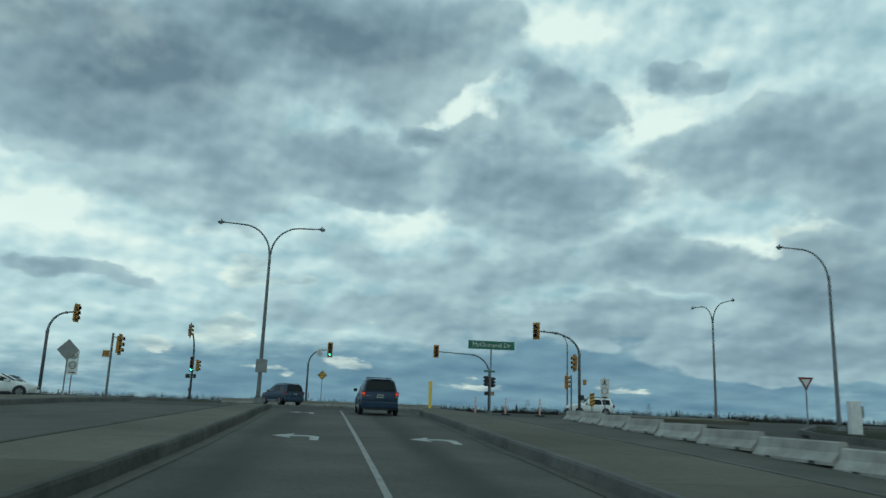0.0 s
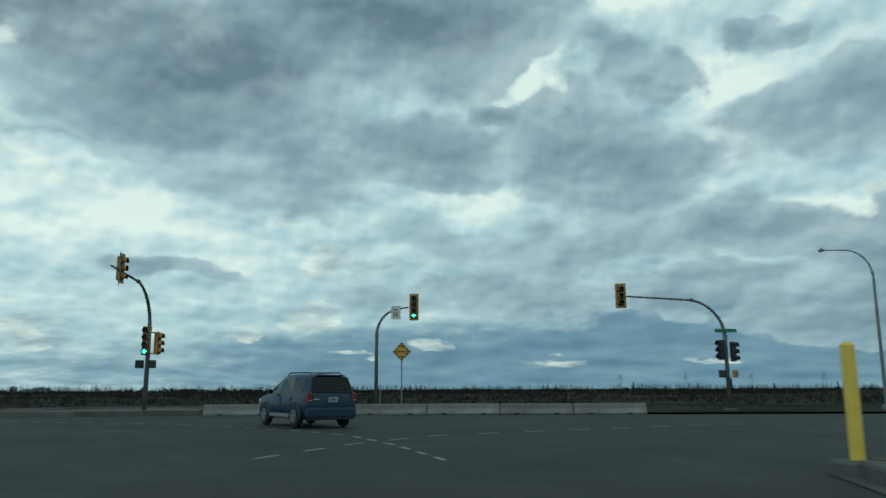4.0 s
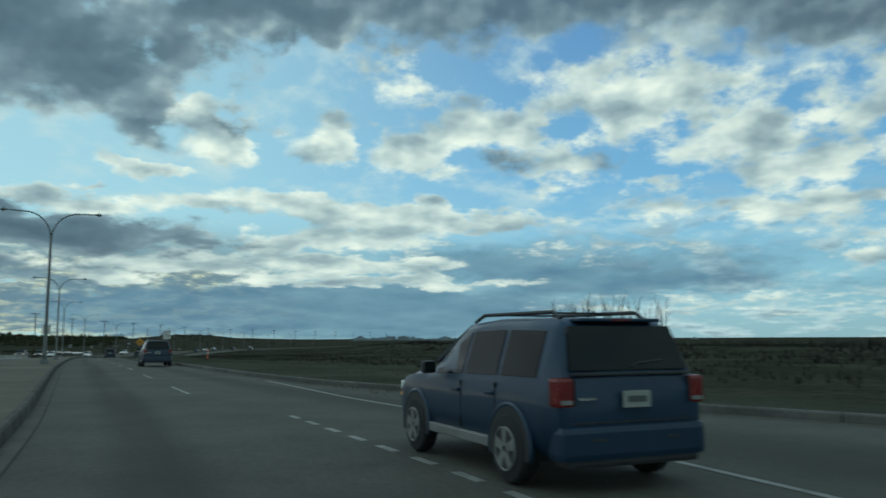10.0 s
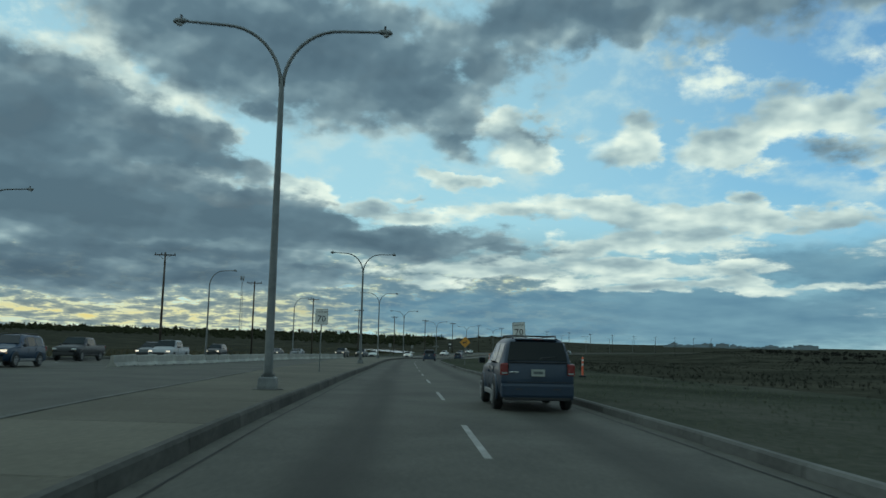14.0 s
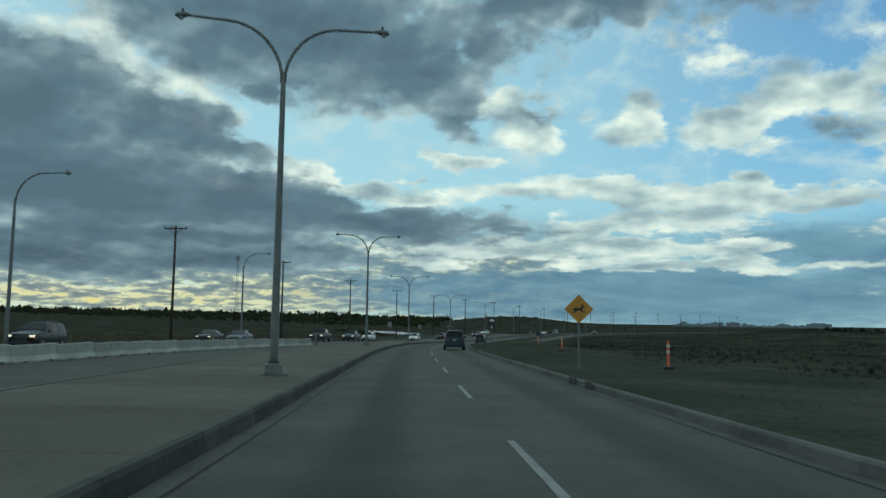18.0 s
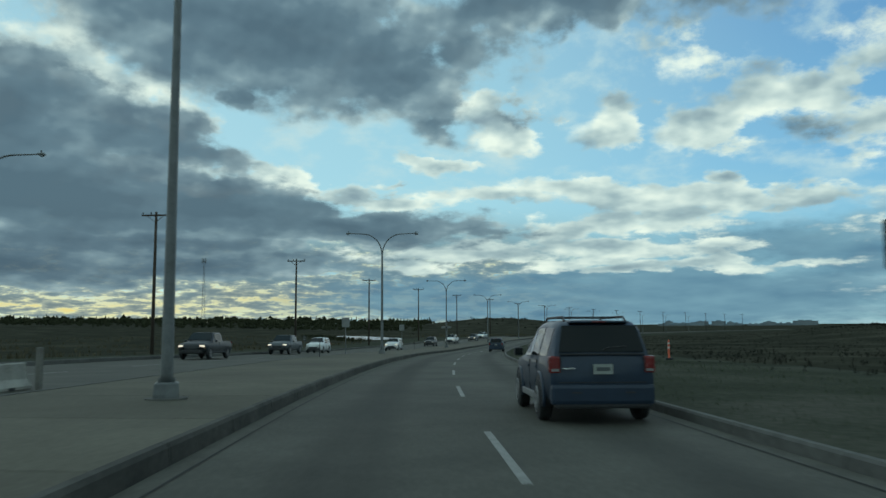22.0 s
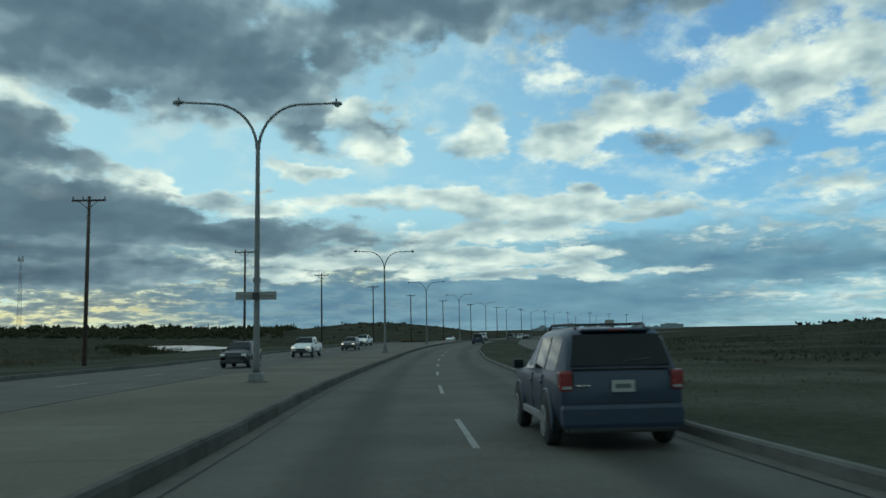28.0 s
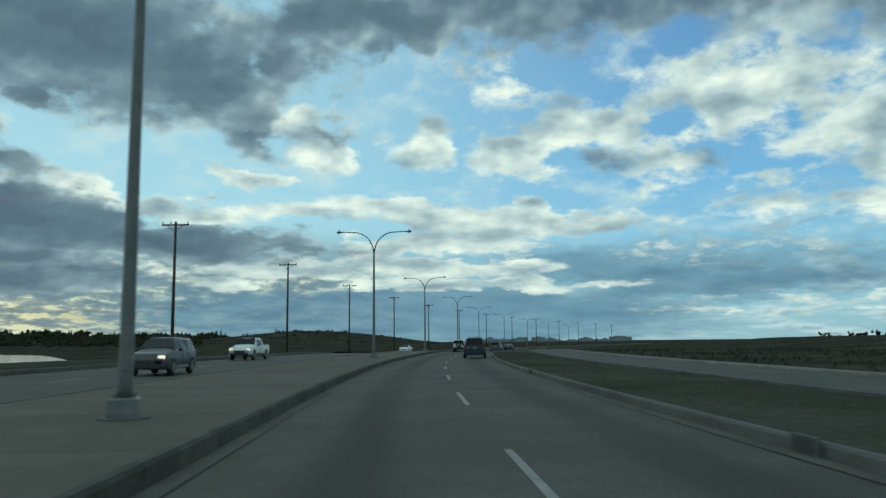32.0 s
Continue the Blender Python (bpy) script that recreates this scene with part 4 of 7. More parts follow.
def street_lamp(double=True, name="street_lamp", reach=2.72):
    """A tall steel lamp on a square breakaway base, with two swept arms or one."""
    top = base(name, 0, 0, 0)
    part("footing", tube_bm([(0, 0, -0.3), (0, 0, 0.025)], [0.4, 0.4], 18), CONCRETE, top)
    skirt = bmesh.new()
    prof = ((0.235, 0.02), (0.24, 0.1), (0.225, 0.3), (0.19, 0.33))
    rows = [[skirt.verts.new((w * sx, w * sy, z)) for sx, sy in ((-1, -1), (1, -1), (1, 1), (-1, 1))] for w, z in prof]
    for r0, r1 in zip(rows, rows[1:]):
        for k in range(4):
            skirt.faces.new((r0[k], r0[(k + 1) % 4], r1[(k + 1) % 4], r1[k]))
    skirt.faces.new(rows[-1])
    bmesh.ops.recalc_face_normals(skirt, faces=skirt.faces)
    part("base_box", skirt, GALV, top)
    for sx in (-1, 1):
        for sy in (-1, 1):
            part("bolt", tube_bm([(0.14 * sx, 0.14 * sy, 0.32), (0.14 * sx, 0.14 * sy, 0.4)], 0.024, 6), GALV, top)
    part("pole", tube_bm([(0, 0, 0.3), (0, 0, 0.5), (0, 0, 8.0), (0, 0, 8.55)], [0.125, 0.118, 0.075, 0.068], 16), GALV, top, smooth=True)
    part("door_cover", box_bm(-0.055, 0.055, -0.135, -0.1, 0.75, 1.0, 0.01), GALV, top)
    for side in (-1, 1) if double else (1,):
        pts = arm_points(side, reach)
        arm = part("arm", tube_bm(pts, [0.055 - 0.0014 * k for k in range(len(pts))], 10), GALV, top, smooth=True)
        head = tube_bm([(side * (reach - 0.1), 0, 10.03), (side * reach, 0, 10.03), (side * (reach + 0.08), 0, 10.02), (side * (reach + 0.24), 0, 10.01), (side * (reach + 0.31), 0, 10.0)], [0.04, 0.07, 0.095, 0.085, 0.03], 12)
        part("luminaire", head, GALV, arm, smooth=True)
        part("lens", tube_bm([(side * (reach + 0.14), 0, 9.9), (side * (reach + 0.14), 0, 9.95)], [0.07, 0.09], 12), WHITE_LENS, arm)
        part("photocell", tube_bm([(side * (reach + 0.1), 0, 10.1), (side * (reach + 0.1), 0, 10.2)], 0.032, 8), DARK, arm)
    return top


LAMP_TEXT = "tall galvanised steel street lamp with two swept arms on the median"
lamp0 = tagged(street_lamp(), LAMP_TEXT, "street lamp", "median street lamps")
lamp0.matrix_world = pose(-4.98, 43.50, rise(-5, 43.5) + 0.235, 0, 0, 4.5)
for x, y, turn in ((-76.1, 52.95, 107.8), (-123.9, 39.60, 114.8), (-170.7, 26.84, 120.0), (-218.5, 17.86, 102.5), (-269.9, 13.49, 96.1), (-318.7, 13.12, 102.8), (-367.4, 15.00, 84.6), (-412.0, 20.15, 71.8), (-448.5, 27.1, 62), (-490, 35, 72), (-536, 47, 70), (-580, 61, 68), (-625, 77, 66), (-670, 95, 65)):
    copy_thing(lamp0, pose(x, y, rise(x, y) + 0.235, 0, 0, turn))
single = tagged(street_lamp(False), "tall galvanised steel street lamp with one swept arm", "street lamp", "roadside street lamps")
single.matrix_world = pose(23.6, 35.3, rise(23.6, 35.3), 0, 0, 180)
single.scale = (0.9, 0.9, 0.9)
smaller = copy_thing(lamp0, pose(27.3, 55.6, rise(27.3, 55.6), 0, 0, -80))
smaller.scale = (0.88, 0.88, 0.88)
copy_thing(single, pose(23.5, 82.5, rise(23.5, 82.5), 0, 0, 165))

# ---- utility poles ----
def utility_pole():
    """A creosoted pole with a crossarm and three insulators."""
    top = base("utility_pole", 0, 0, 0)
    part("pole", tube_bm([(0, 0, -0.3), (0, 0, 6), (0, 0, 13.0)], [0.17, 0.145, 0.11], 12), WOOD, top, smooth=True)
    arm = part("crossarm", box_bm(-1.3, 1.3, -0.12, 0.0, 12.6, 12.74, 0.01), WOOD, top)
    for sx in (-1, 1):
        part("brace", tube_bm([(0.75 * sx, -0.13, 12.6), (0.05 * sx, -0.13, 12.05)], 0.025, 6), WOOD, arm)
    for x in (-1.2, -0.45, 1.2):
        part("insulator", tube_bm([(x, -0.06, 12.72), (x, -0.06, 12.8), (x, -0.06, 12.93), (x, -0.06, 12.97)], [0.025, 0.05, 0.06, 0.02], 8), DARK, arm)
    return top


pole0 = tagged(utility_pole(), "dark creosoted wooden utility pole with one crossarm", "utility pole", "roadside utility poles")
POLES = ((-66.0, 24.3), (-104.1, 16.0), (-142.5, 7.4), (-180.6, 0.9), (-219.3, -3.6), (-259.1, -6.1), (-299.9, -7.5), (-338.5, -6.5), (-378.9, -4.2), (-416.1, 0.7), (-451.1, 6.9), (-488.8, 14.7), (-526.2, 24.0), (-563.0, 35.3), (-599.2, 48.2), (-634.8, 63.0), (-669.7, 79.4), (-703.7, 97.2), (-737.8, 115.0), (-772.0, 133.5), (-806.0, 152.5))
for i, (x, y) in enumerate(POLES):
    m = pose(x, y, rise(x, y) - 0.05, 0, 0, course(max(x, -880)) if x < -60 else 105)
    if i:
        copy_thing(pole0, m)
    else:
        pole0.matrix_world = m

# ---- more materials ----
GREEN_LAMP = lit("green_signal", (0.05, 1.0, 0.55), 4.0)
RED_LAMP = lit("brake_light", (1.0, 0.05, 0.035), 0.6)
HEAD_LAMP = lit("headlight", (1.0, 0.9, 0.7), 1.1)
RED_GLASS = surface("red_lens", (0.11, 0.006, 0.006), (0.19, 0.012, 0.01), 5, 0.25)
AMBER = surface("amber_lens", (0.6, 0.25, 0.03), (0.8, 0.4, 0.06), 5, 0.3)
GREEN_SIGN = surface("green_sign", (0.01, 0.11, 0.07), (0.02, 0.16, 0.1), 4, 0.45)
WHITE_SIGN = surface("white_sign", (0.5, 0.5, 0.48), (0.68, 0.68, 0.65), 4, 0.45)
YELLOW_SIGN = surface("yellow_sign", (0.48, 0.24, 0.02), (0.62, 0.34, 0.035), 4, 0.45)
AMBER_SIGN = surface("amber_sign", (0.46, 0.19, 0.02), (0.6, 0.27, 0.03), 4, 0.45)
ORANGE = surface("orange_plastic", (0.62, 0.09, 0.04), (0.8, 0.16, 0.07), 4, 0.55)
DULL_ORANGE = surface("faded_orange_sign", (0.3, 0.09, 0.04), (0.42, 0.14, 0.06), 4, 0.5)
BLACK_PAINT = surface("black_sign_paint", (0.01, 0.01, 0.01), (0.025, 0.025, 0.025), 4, 0.5)
SIGN_BACK = surface("sign_back", (0.17, 0.175, 0.17), (0.27, 0.275, 0.27), 3, 0.5, 0.5)
YELLOW_POST = surface("yellow_post", (0.65, 0.42, 0.05), (0.8, 0.56, 0.1), 3, 0.5)
RUBBER = surface("rubber", (0.01, 0.01, 0.01), (0.022, 0.022, 0.022), 8, 0.85)
ALLOY = surface("alloy_rim", (0.15, 0.15, 0.15), (0.25, 0.25, 0.25), 5, 0.45, 0.3)
CAR_GLASS = clear("car_glass", (0.008, 0.011, 0.012), 0.06)
PLATE = surface("number_plate", (0.2250, 0.2500, 0.2250), (0.3000, 0.3150, 0.2900), 6, 0.5)
CHROME = surface("chrome", (0.5, 0.5, 0.5), (0.65, 0.65, 0.65), 6, 0.18, 1.0)


def car_paint(name, c):
    return surface(name, tuple(v * 0.85 for v in c), tuple(min(v * 1.12, 1) for v in c), 2.0, 0.5, 0.1, 30, 0.02, 0.002, coat=0.25, shine=0.3)


BLUE_CAR = car_paint("blue_car_paint", (0.008, 0.03, 0.062))
WHITE_CAR = car_paint("white_car_paint", (0.66, 0.67, 0.66))
SILVER_CAR = car_paint("silver_car_paint", (0.3, 0.31, 0.32))
GREY_CAR = car_paint("grey_car_paint", (0.075, 0.085, 0.09))
BLACK_CAR = car_paint("black_car_paint", (0.016, 0.018, 0.02))


# ---- traffic signals: they face along -y ----
def signal_head(name, parent, at, turn, sections=3, lamp=None, board=True, shell=None):
    """A signal head with its backboard, lenses and visors."""
    m = Matrix.Translation(at) @ Matrix.Rotation(radians(turn), 4, "Z")
    h = 0.36 * sections
    ob = part(name, box_bm(-0.17, 0.17, -0.02, 0.2, -h / 2, h / 2, 0.03), shell or SIGNAL, parent)
    ob.matrix_local = m
    if board:
        part("backboard", plate_bm(rounded(0.58, h + 0.26, 0.05), 0.02, 0.035), shell or SIGNAL, ob)
    for i in range(sections):
        z = h / 2 - 0.18 - 0.36 * i
        part("lens", disc_bm(0.14, 0, -0.045, -0.015, z, 18), DARK, ob)
        if lamp == i:
            arrow = [(-0.135, z), (-0.01, z + 0.12), (0.03, z + 0.08), (-0.025, z + 0.026), (0.135, z + 0.026), (0.135, z - 0.026), (-0.025, z - 0.026), (0.03, z - 0.08), (-0.01, z - 0.12)]
            part("lit_arrow", plate_bm(arrow, -0.062, -0.05), GREEN_LAMP, ob, "glowing green arrow")
        bm = bmesh.new()
        rim = [(0.155 * math.cos(radians(a)), z + 0.155 * math.sin(radians(a))) for a in range(-30, 211, 20)]
        r0 = [bm.verts.new((x, -0.02, q)) for x, q in rim]
        r1 = [bm.verts.new((x, -0.22, q - 0.02)) for x, q in rim]
        r2 = [bm.verts.new((x * 0.94, -0.22, z + (q - z) * 0.94 - 0.02)) for x, q in rim]
        r3 = [bm.verts.new((x * 0.94, -0.02, z + (q - z) * 0.94)) for x, q in rim]
        for k in range(len(rim) - 1):
            for a, b in ((r0, r1), (r1, r2), (r2, r3)):
                bm.faces.new((a[k], a[k + 1], b[k + 1], b[k]))
        visor = part("visor", bm, shell or SIGNAL, ob)
        bm = bmesh.new()
        r4 = [bm.verts.new((x * 0.92, -0.215, z + (q - z) * 0.92 - 0.02)) for x, q in rim]
        r5 = [bm.verts.new((x * 0.92, -0.02, z + (q - z) * 0.92)) for x, q in rim]
        for k in range(len(rim) - 1):
            bm.faces.new((r4[k], r4[k + 1], r5[k + 1], r5[k]))
        part("lining", bm, DARK, visor)
        part("door_face", plate_bm(rounded(0.33, 0.34, 0.02), -0.026, -0.021), DARK, ob).location = (0, 0, z)
    return ob


def walk_box(parent, at, turn, material):
    ob = part("walk_signal", box_bm(-0.2, 0.2, -0.1, 0.12, -0.2, 0.2, 0.02), material, parent)
    ob.matrix_local = Matrix.Translation(at) @ Matrix.Rotation(radians(turn), 4, "Z")
    part("walk_lens", box_bm(-0.15, 0.15, -0.115, -0.1, -0.15, 0.15), DARK, ob)
    return ob


def mast(x, y, reach, high, arm_z, direction, label, sweep=2.3):
    """A signal pole whose top sweeps over into an arm; direction is where the arm points, degrees from +x."""
    z = rise(x, y)
    top = tagged(base("traffic_signal", x, y, z), label, "traffic signal", "traffic signals of the crossing")
    d = Vector((math.cos(radians(direction)), math.sin(radians(direction)), 0))
    bend = min(sweep, reach * 0.75)
    pts = [(0, 0, 0.1), (0, 0, high)]
    for k in range(1, 9):
        a = radians(80 * k / 8)
        q = d * bend * (1 - math.cos(a)) + Vector((0, 0, high + (arm_z - 0.1 - high) * math.sin(a)))
        pts.append(tuple(q))
    pts.append(tuple(d * reach + Vector((0, 0, arm_z))))
    part("footing", tube_bm([(0, 0, -0.3), (0, 0, 0.1)], 0.38, 16), CONCRETE, top)
    part("base_plate", box_bm(-0.22, 0.22, -0.22, 0.22, 0.1, 0.14, 0.01), GALV, top)
    part("pole_and_arm", tube_bm(pts, [0.12] + [0.105] + [0.09 - 0.004 * k for k in range(8)] + [0.045], 14), GALV, top, smooth=True)
    bx = Vector(pts[9])
    part("arm_clamp", tube_bm([tuple(bx - (Vector(pts[10]) - bx).normalized() * 0.08), tuple(bx + (Vector(pts[10]) - bx).normalized() * 0.08)], 0.1, 12), GALV, top)
    part("arm_collar", tube_bm([(0, 0, high - 0.1), (0, 0, high + 0.1)], 0.125, 14), GALV, top)
    return top, d


# far corner: arm over the west-bound lanes
sa, d = mast(-15.7, 79.1, 6.4, 4.3, 6.5, 275, "curved steel signal pole with yellow heads on a concrete corner", 2.9)
signal_head("signal_head", sa, d * 5.3 + Vector((0.12, 0, 6.55)), 90, 3)
part("head_bracket", tube_bm([tuple(d * 5.6 + Vector((0.1, 0, 5.75))), tuple(d * 5.6 + Vector((0.1, 0, 7.25)))], 0.025, 8), GALV, sa)
signal_head("signal_head", sa, Vector((-0.05, -0.28, 3.66)), 5, 4, 3, False)
signal_head("signal_head", sa, Vector((0.55, -0.05, 3.54)), 80, 3, None, False)
part("side_bracket", tube_bm([(0, 0, 3.04), (0.55, -0.05, 2.99)], 0.025, 8), GALV, sa)
part("side_bracket", tube_bm([(0, 0, 4.08), (0.55, -0.05, 4.1)], 0.025, 8), GALV, sa)
walk_box(sa, Vector((-0.35, -0.1, 2.5)), 30, DARK)
walk_box(sa, Vector((0.3, -0.05, 2.5)), 90, DARK)
part("push_button", box_bm(-0.19, -0.1, -0.08, 0.06, 1.0, 1.35, 0.01), DARK, sa)
# beyond the crossing, straight ahead
sb, d = mast(-4.9, 88.6, 2.0, 4.6, 6.35, 0, "curved steel signal pole with a yellow four-lamp head behind the barrier")
signal_head("signal_head", sb, Vector((2.35, -0.15, 6.35)), 0, 4, 3)
part("lane_sign", plate_bm(rounded(0.6, 0.85, 0.04), -0.12, -0.1), WHITE_SIGN, sb).location = (1.2, 0, 6.0)
part("sign_mark", box_bm(1.08, 1.14, -0.13, -0.122, 5.75, 6.05), BLACK_PAINT, sb)
part("sign_mark", box_bm(1.24, 1.3, -0.13, -0.122, 5.75, 6.05), BLACK_PAINT, sb)
part("sign_mark", box_bm(1.05, 1.32, -0.13, -0.122, 6.15, 6.21), BLACK_PAINT, sb)
part("cable_post", tube_bm([(0.25, 0, 0.1), (0.25, 0, 1.5)], 0.04, 8), GALV, sb)
# far corner to the right: long level arm
sc, d = mast(14.8, 82.3, 6.1, 4.0, 6.15, 191, "steel signal pole with long level arm and street name plate")
signal_head("signal_head", sc, d * 6.1 + Vector((0, -0.15, 6.15)), 0, 3)
signal_head("signal_head", sc, Vector((-0.4, -0.2, 3.3)), -60, 3, None, False, DARK)
signal_head("signal_head", sc, Vector((0.4, -0.2, 3.2)), 40, 3, None, False, DARK)
walk_box(sc, Vector((-0.3, -0.1, 2.0)), -30, DARK)
walk_box(sc, Vector((0.4, -0.1, 2.0)), 60, SIGNAL)
part("street_plate", box_bm(-0.6, 0.6, -0.16, -0.13, 4.25, 4.45), GREEN_SIGN, sc)
# near corner to the right
sd, d = mast(17.8, 59.0, 3.6, 4.7, 6.45, 182, "steel signal pole with yellow heads at the near corner")
signal_head("signal_head", sd, d * 3.55 + Vector((0, -0.1, 6.42)), -35, 3)
signal_head("signal_head", sd, Vector((-0.45, -0.1, 4.06)), -80, 3)
walk_box(sd, Vector((0.4, -0.1, 2.6)), 80, SIGNAL)
walk_box(sd, Vector((0.1, -0.2, 1.4)), 20, DARK)


def short_signal(x, y, tall, label, heads):
    top = tagged(base("traffic_signal", x, y, rise(x, y)), label, "traffic signal", "traffic signals of the crossing")
    part("footing", tube_bm([(0, 0, -0.2), (0, 0, 0.12)], 0.3, 14), CONCRETE, top)
    part("pole", tube_bm([(0, 0, 0.1), (0, 0, tall)], [0.08, 0.065], 12), GALV, top)
    part("cap", tube_bm([(0, 0, tall), (0, 0, tall + 0.06)], [0.085, 0.05], 10), GALV, top)
    for at, turn, n in heads:
        signal_head("signal_head", top, Vector(at), turn, n)
        part("bracket", tube_bm([(0, 0, at[2] + 0.45), (at[0], at[1], at[2] + 0.45)], 0.025, 8), GALV, top)
    return top


se = short_signal(-15.1, 50.6, 4.15, "short steel signal post with a large yellow head", (((0.5, 0, 3.5), 85, 3),))
walk_box(se, Vector((-0.3, 0, 2.9)), 200, SIGNAL)
short_signal(18.6, 64.0, 3.3, "short steel signal post at the crosswalk", (((-0.35, 0, 2.75), 60, 3),))
sf, d = mast(-21.8, 57.8, 1.7, 4.6, 6.2, 20, "curved steel signal pole on a small island")
signal_head("signal_head", sf, d * 1.75 + Vector((0, 0, 6.1)), 70, 3)


# ---- signs: they face along -y ----
def words(text, size, parent, at, material, name="lettering"):
    cu = bpy.data.curves.new(name, "FONT")
    cu.body, cu.size, cu.align_x, cu.align_y, cu.extrude, cu.resolution_u = text, size, "CENTER", "CENTER", 0.003, 2
    cu.materials.append(material)
    ob = new(name, cu)
    ob.parent = parent
    ob.matrix_local = Matrix.Translation(at) @ Matrix.Rotation(radians(90), 4, "X")
    return ob


def post(parent, tall, w=0.03, material=None):
    return part("post", box_bm(-w, w, -w, w, -0.3, tall, 0.005), material or GALV, parent)


def stand(name, x, y, turn, label, lift=0.0, category="road sign", group=""):
    return tagged(base(name, x, y, rise(x, y) + lift, turn), label, category, group)


def speed_sign(x, y, turn, centre, lift, lean=0):
    top = stand("speed_limit_sign", x, y, turn, "white speed limit sign with black 70 on a steel post", lift, "road sign", "speed limit signs")
    if lean:
        top.matrix_world = top.matrix_world @ Matrix.Rotation(radians(lean), 4, "Y")
    post(top, centre + 0.3, 0.025)
    part("border", plate_bm(rounded(0.62, 0.77, 0.045), -0.052, -0.035), BLACK_PAINT, top).location = (0, 0, centre)
    part("board", plate_bm(rounded(0.59, 0.74, 0.04), -0.06, -0.053), WHITE_SIGN, top).location = (0, 0, centre)
    words("70", 0.44, top, (0, -0.063, centre - 0.11), BLACK_PAINT)
    words("MAXIMUM", 0.125, top, (0, -0.063, centre + 0.24), BLACK_PAINT)


speed_sign(-92.95, 47.8, 104, 2.7, 0.23, 0.5)
speed_sign(-94.5, 57.62, 104, 2.4, 0.1, -4)


def diamond(size):
    r = size / math.sqrt(2)
    return [(r, 0), (0, r), (-r, 0), (0, -r)]


deer = stand("deer_warning_sign", -133.3, 47.5, 103, "yellow diamond sign with a leaping deer on a steel post", 0.1)
post(deer, 2.7)
part("board", plate_bm(diamond(0.77), -0.05, -0.035), AMBER_SIGN, deer).location = (0, 0, 2.35)
shape = [(-0.26, -0.02), (-0.14, 0.05), (0.02, 0.03), (0.1, 0.1), (0.1, 0.2), (0.14, 0.2), (0.15, 0.13), (0.24, 0.09), (0.16, 0.05), (0.12, -0.04), (0.24, -0.12), (0.2, -0.15), (0.06, -0.07), (-0.06, -0.05), (-0.12, -0.12), (-0.24, -0.14), (-0.25, -0.11), (-0.14, -0.07)]
part("deer_shape", plate_bm(shape, -0.056, -0.051), BLACK_PAINT, deer).location = (0, 0, 2.35)

chk = stand("turn_warning_sign", -2.9, 79.3, 0, "yellow checkered diamond sign with a black arrow behind the barrier", 0)
post(chk, 3.4)
part("board", plate_bm(diamond(0.68), -0.05, -0.035), YELLOW_SIGN, chk).location = (0, 0, 3.1)
for i in range(-3, 4):
    for j in range(-3, 4):
        if (i + j) % 2 == 0 and (abs(i) + abs(j) >= 3) and max(abs(i), abs(j)) <= 3:
            part("check", plate_bm([((i + a) * 0.07 * 0.7071 * 1.35 + (j + b) * 0.07 * 0.7071 * -1.35, (i + a) * 0.07 * 0.7071 * 1.35 + (j + b) * 0.07 * 0.7071 * 1.35) for a, b in ((-0.5, -0.5), (0.5, -0.5), (0.5, 0.5), (-0.5, 0.5))], -0.056, -0.051), BLACK_PAINT, chk).location = (0, 0, 3.1)
part("arrow", plate_bm([(-0.18, 0), (-0.09, 0.07), (-0.09, 0.03), (0.17, 0.03), (0.17, -0.03), (-0.09, -0.03), (-0.09, -0.07)], -0.056, -0.051), BLACK_PAINT, chk).location = (0, 0, 3.1)

name_sign = stand("street_name_sign", 4.87, 26.6, 0, "green street name sign with white letters on a thin post", 0.14)
post(name_sign, 2.9, 0.022)
part("board", plate_bm(rounded(1.65, 0.29, 0.02), -0.045, -0.028), GREEN_SIGN, name_sign).location = (0, 0, 2.78)
words("McOrmond Dr", 0.22, name_sign, (0, -0.05, 2.78), WHITE_SIGN)

tour = stand("information_sign", -167.1, 38.9, 100, "dark information sign with a white symbol and arrow plate", 0.1)
post(tour, 2.5)
part("board", plate_bm(rounded(0.6, 0.62, 0.04), -0.05, -0.035), BLACK_PAINT, tour).location = (0, 0, 2.45)
part("symbol", plate_bm([(-0.2, -0.05), (-0.14, 0.12), (0.14, 0.12), (0.2, -0.05), (0.08, -0.08), (0, 0), (-0.08, -0.08)], -0.056, -0.051), WHITE_SIGN, tour).location = (0, 0, 2.45)
part("arrow_plate", plate_bm(rounded(0.4, 0.28, 0.03), -0.05, -0.035), BLACK_PAINT, tour).location = (0, 0, 1.95)
part("arrow", plate_bm([(0, 0.1), (0.1, -0.02), (0.03, -0.02), (0.03, -0.1), (-0.03, -0.1), (-0.03, -0.02), (-0.1, -0.02)], -0.056, -0.051), WHITE_SIGN, tour).location = (0, 0, 1.95)

for x, y, h in ((-214.9, 15.9, 2.95), (-246.9, 12.4, 3.15)):
    b = stand("road_sign_back", x, y, 100, "grey back of a road sign for the other direction", 0.14, "road sign", "signs seen from behind")
    post(b, h)
    part("board", plate_bm(rounded(0.6, 0.75, 0.04), -0.05, -0.035), SIGN_BACK, b).location = (0, 0, h - 0.35)
dia = stand("road_sign_back", -15.9, 45.5, 0, "grey back of a diamond sign on a thin post", 0.1, "road sign", "signs seen from behind")
post(dia, 3.2)
part("board", plate_bm(diamond(0.86), -0.05, -0.035), SIGN_BACK, dia).location = (0, 0, 2.7)

